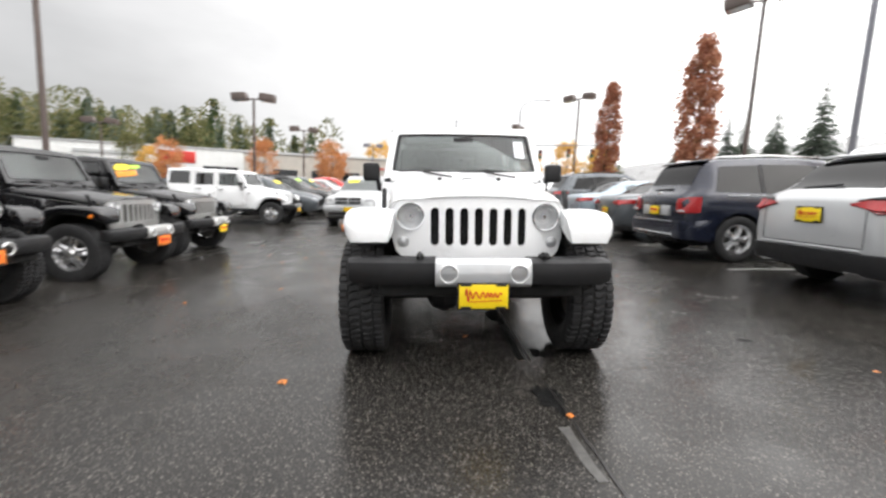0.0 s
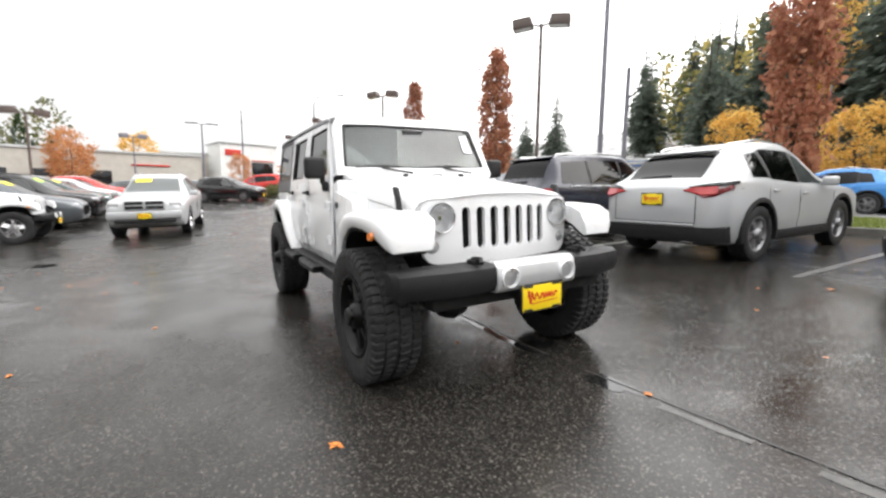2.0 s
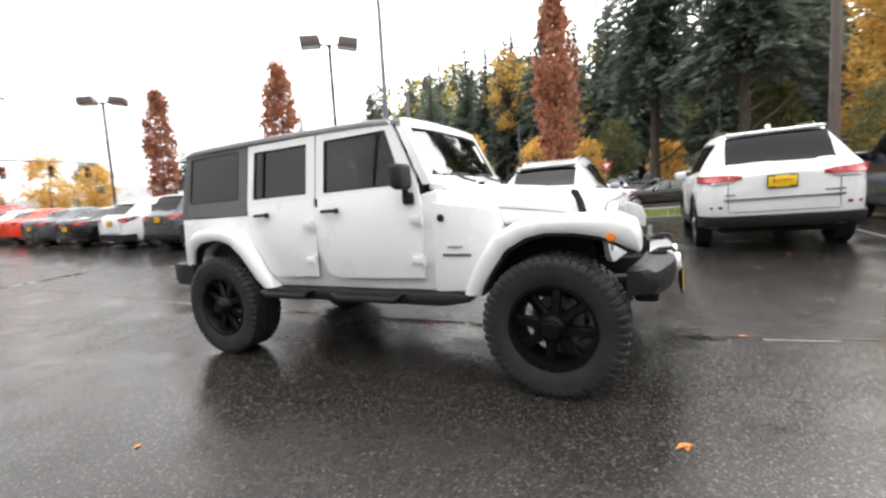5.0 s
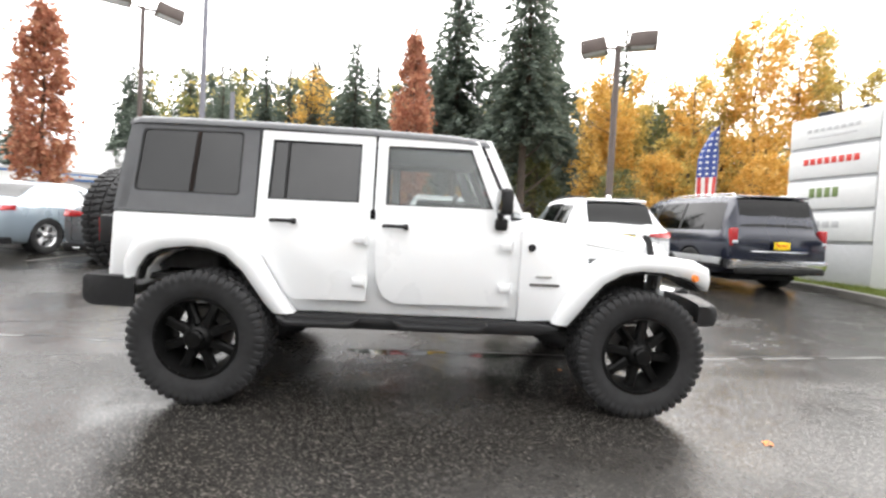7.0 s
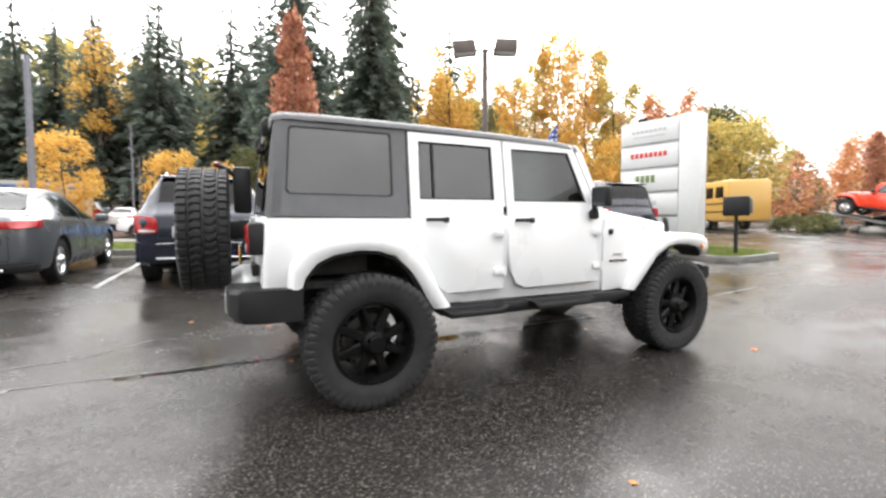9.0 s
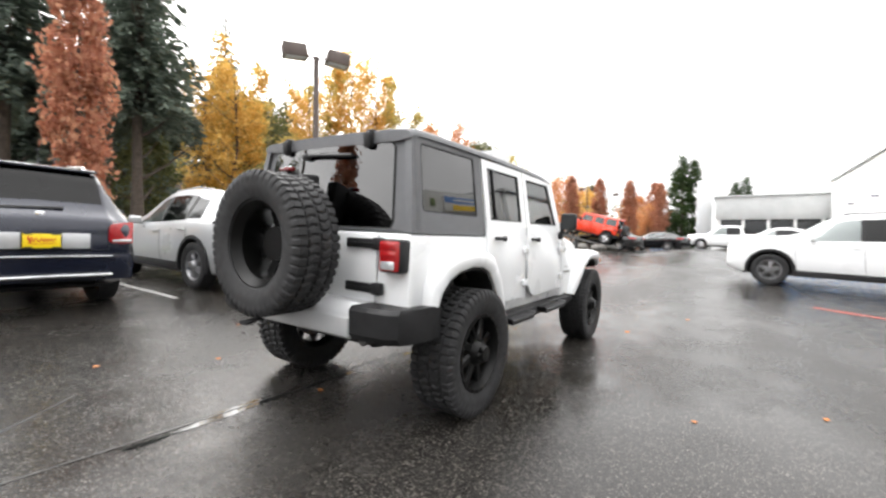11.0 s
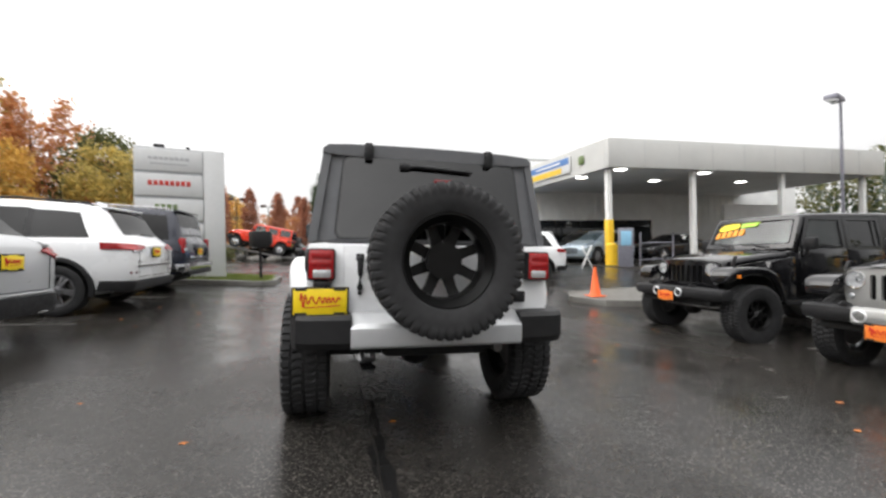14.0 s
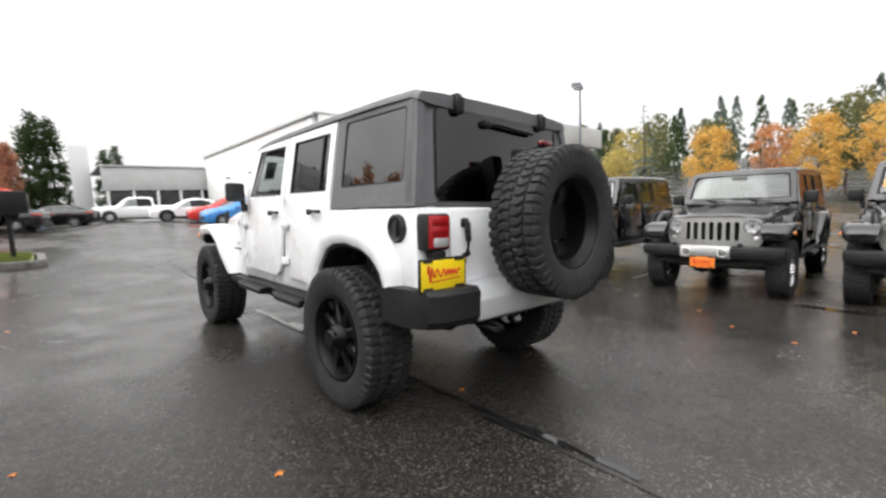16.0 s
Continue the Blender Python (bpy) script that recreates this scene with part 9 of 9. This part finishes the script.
# ---- school bus beyond the sign ----
root = thing("school_bus", "yellow school bus on the street", "bus", "", on_ground(14.2, -25.5, 60))
bm = B()
box(bm, (0, 0.5, 1.65), (2.4, 8.5, 2.3), 0.18)
part("body", bm, yellowpaint, root)
bm = B()
box(bm, (0, -4.4, 1.15), (2.2, 1.6, 1.2), 0.15)
part("bonnet", bm, yellowpaint, root)
for s in (-1, 1):
    for k in range(8):
        bm = B()
        box(bm, (s * 1.2, -3.0 + k * 1.0, 2.15), (0.05, 0.75, 0.62), 0.02)
        part("side_window", bm, darkwin, root)
    for z in (1.05, 1.5):
        bm = B()
        box(bm, (s * 1.21, 0.5, z), (0.03, 8.3, 0.07), 0.01)
        part("stripe", bm, blackplast, root)
    for y in (-4.3, 2.6):
        wheel_at(root, "five", s * 1.05, y, 0.40, "", s)

# ---- fallen leaves and specks on the asphalt ----
g = random.Random(17)
LEAF_AT = [(-1.27, -2.15), (1.93, 2.71), (-3.0, -0.1), (-2.2, 0.6), (-1.9, -3.5), (2.4, 1.2), (-2.6, 3.2), (-4.2, 3.9), (-3.4, 2.2), (-4.0, -1.2), (3.2, -4.0), (2.6, -2.2)]
LEAF_AT += [(g.uniform(-4.5, 4), g.uniform(-7, 9)) for _ in range(34)]
bm = B()
ring = [(0.030 * k * math.cos(a), 0.022 * k * math.sin(a), 0.004 + 0.006 * (i % 2)) for i, (a, k) in enumerate(((0.0, 1.3), (0.7, 0.7), (1.3, 1.1), (2.1, 0.6), (3.14, 1.0), (4.1, 0.6), (4.9, 1.1), (5.6, 0.7)))]
top = [bm.verts.new(p) for p in ring]
mid = bm.verts.new((0, 0, 0.003))
for i in range(8):
    bm.faces.new((mid, top[i], top[(i + 1) % 8]))
leaf_me = finish(bm, "fallen_leaf", leaflitter, 60)
for k, (x, y) in enumerate(LEAF_AT):
    ob = new("fallen_leaf", leaf_me)
    s = 1.5 if k == 0 else g.uniform(0.6, 1.2)
    ob.matrix_basis = on_ground(x, y, g.uniform(0, 360)) @ Matrix.Diagonal((s, s, s, 1))
    tagged(ob, "fallen orange leaf on the wet asphalt", "leaf", "fallen leaves")
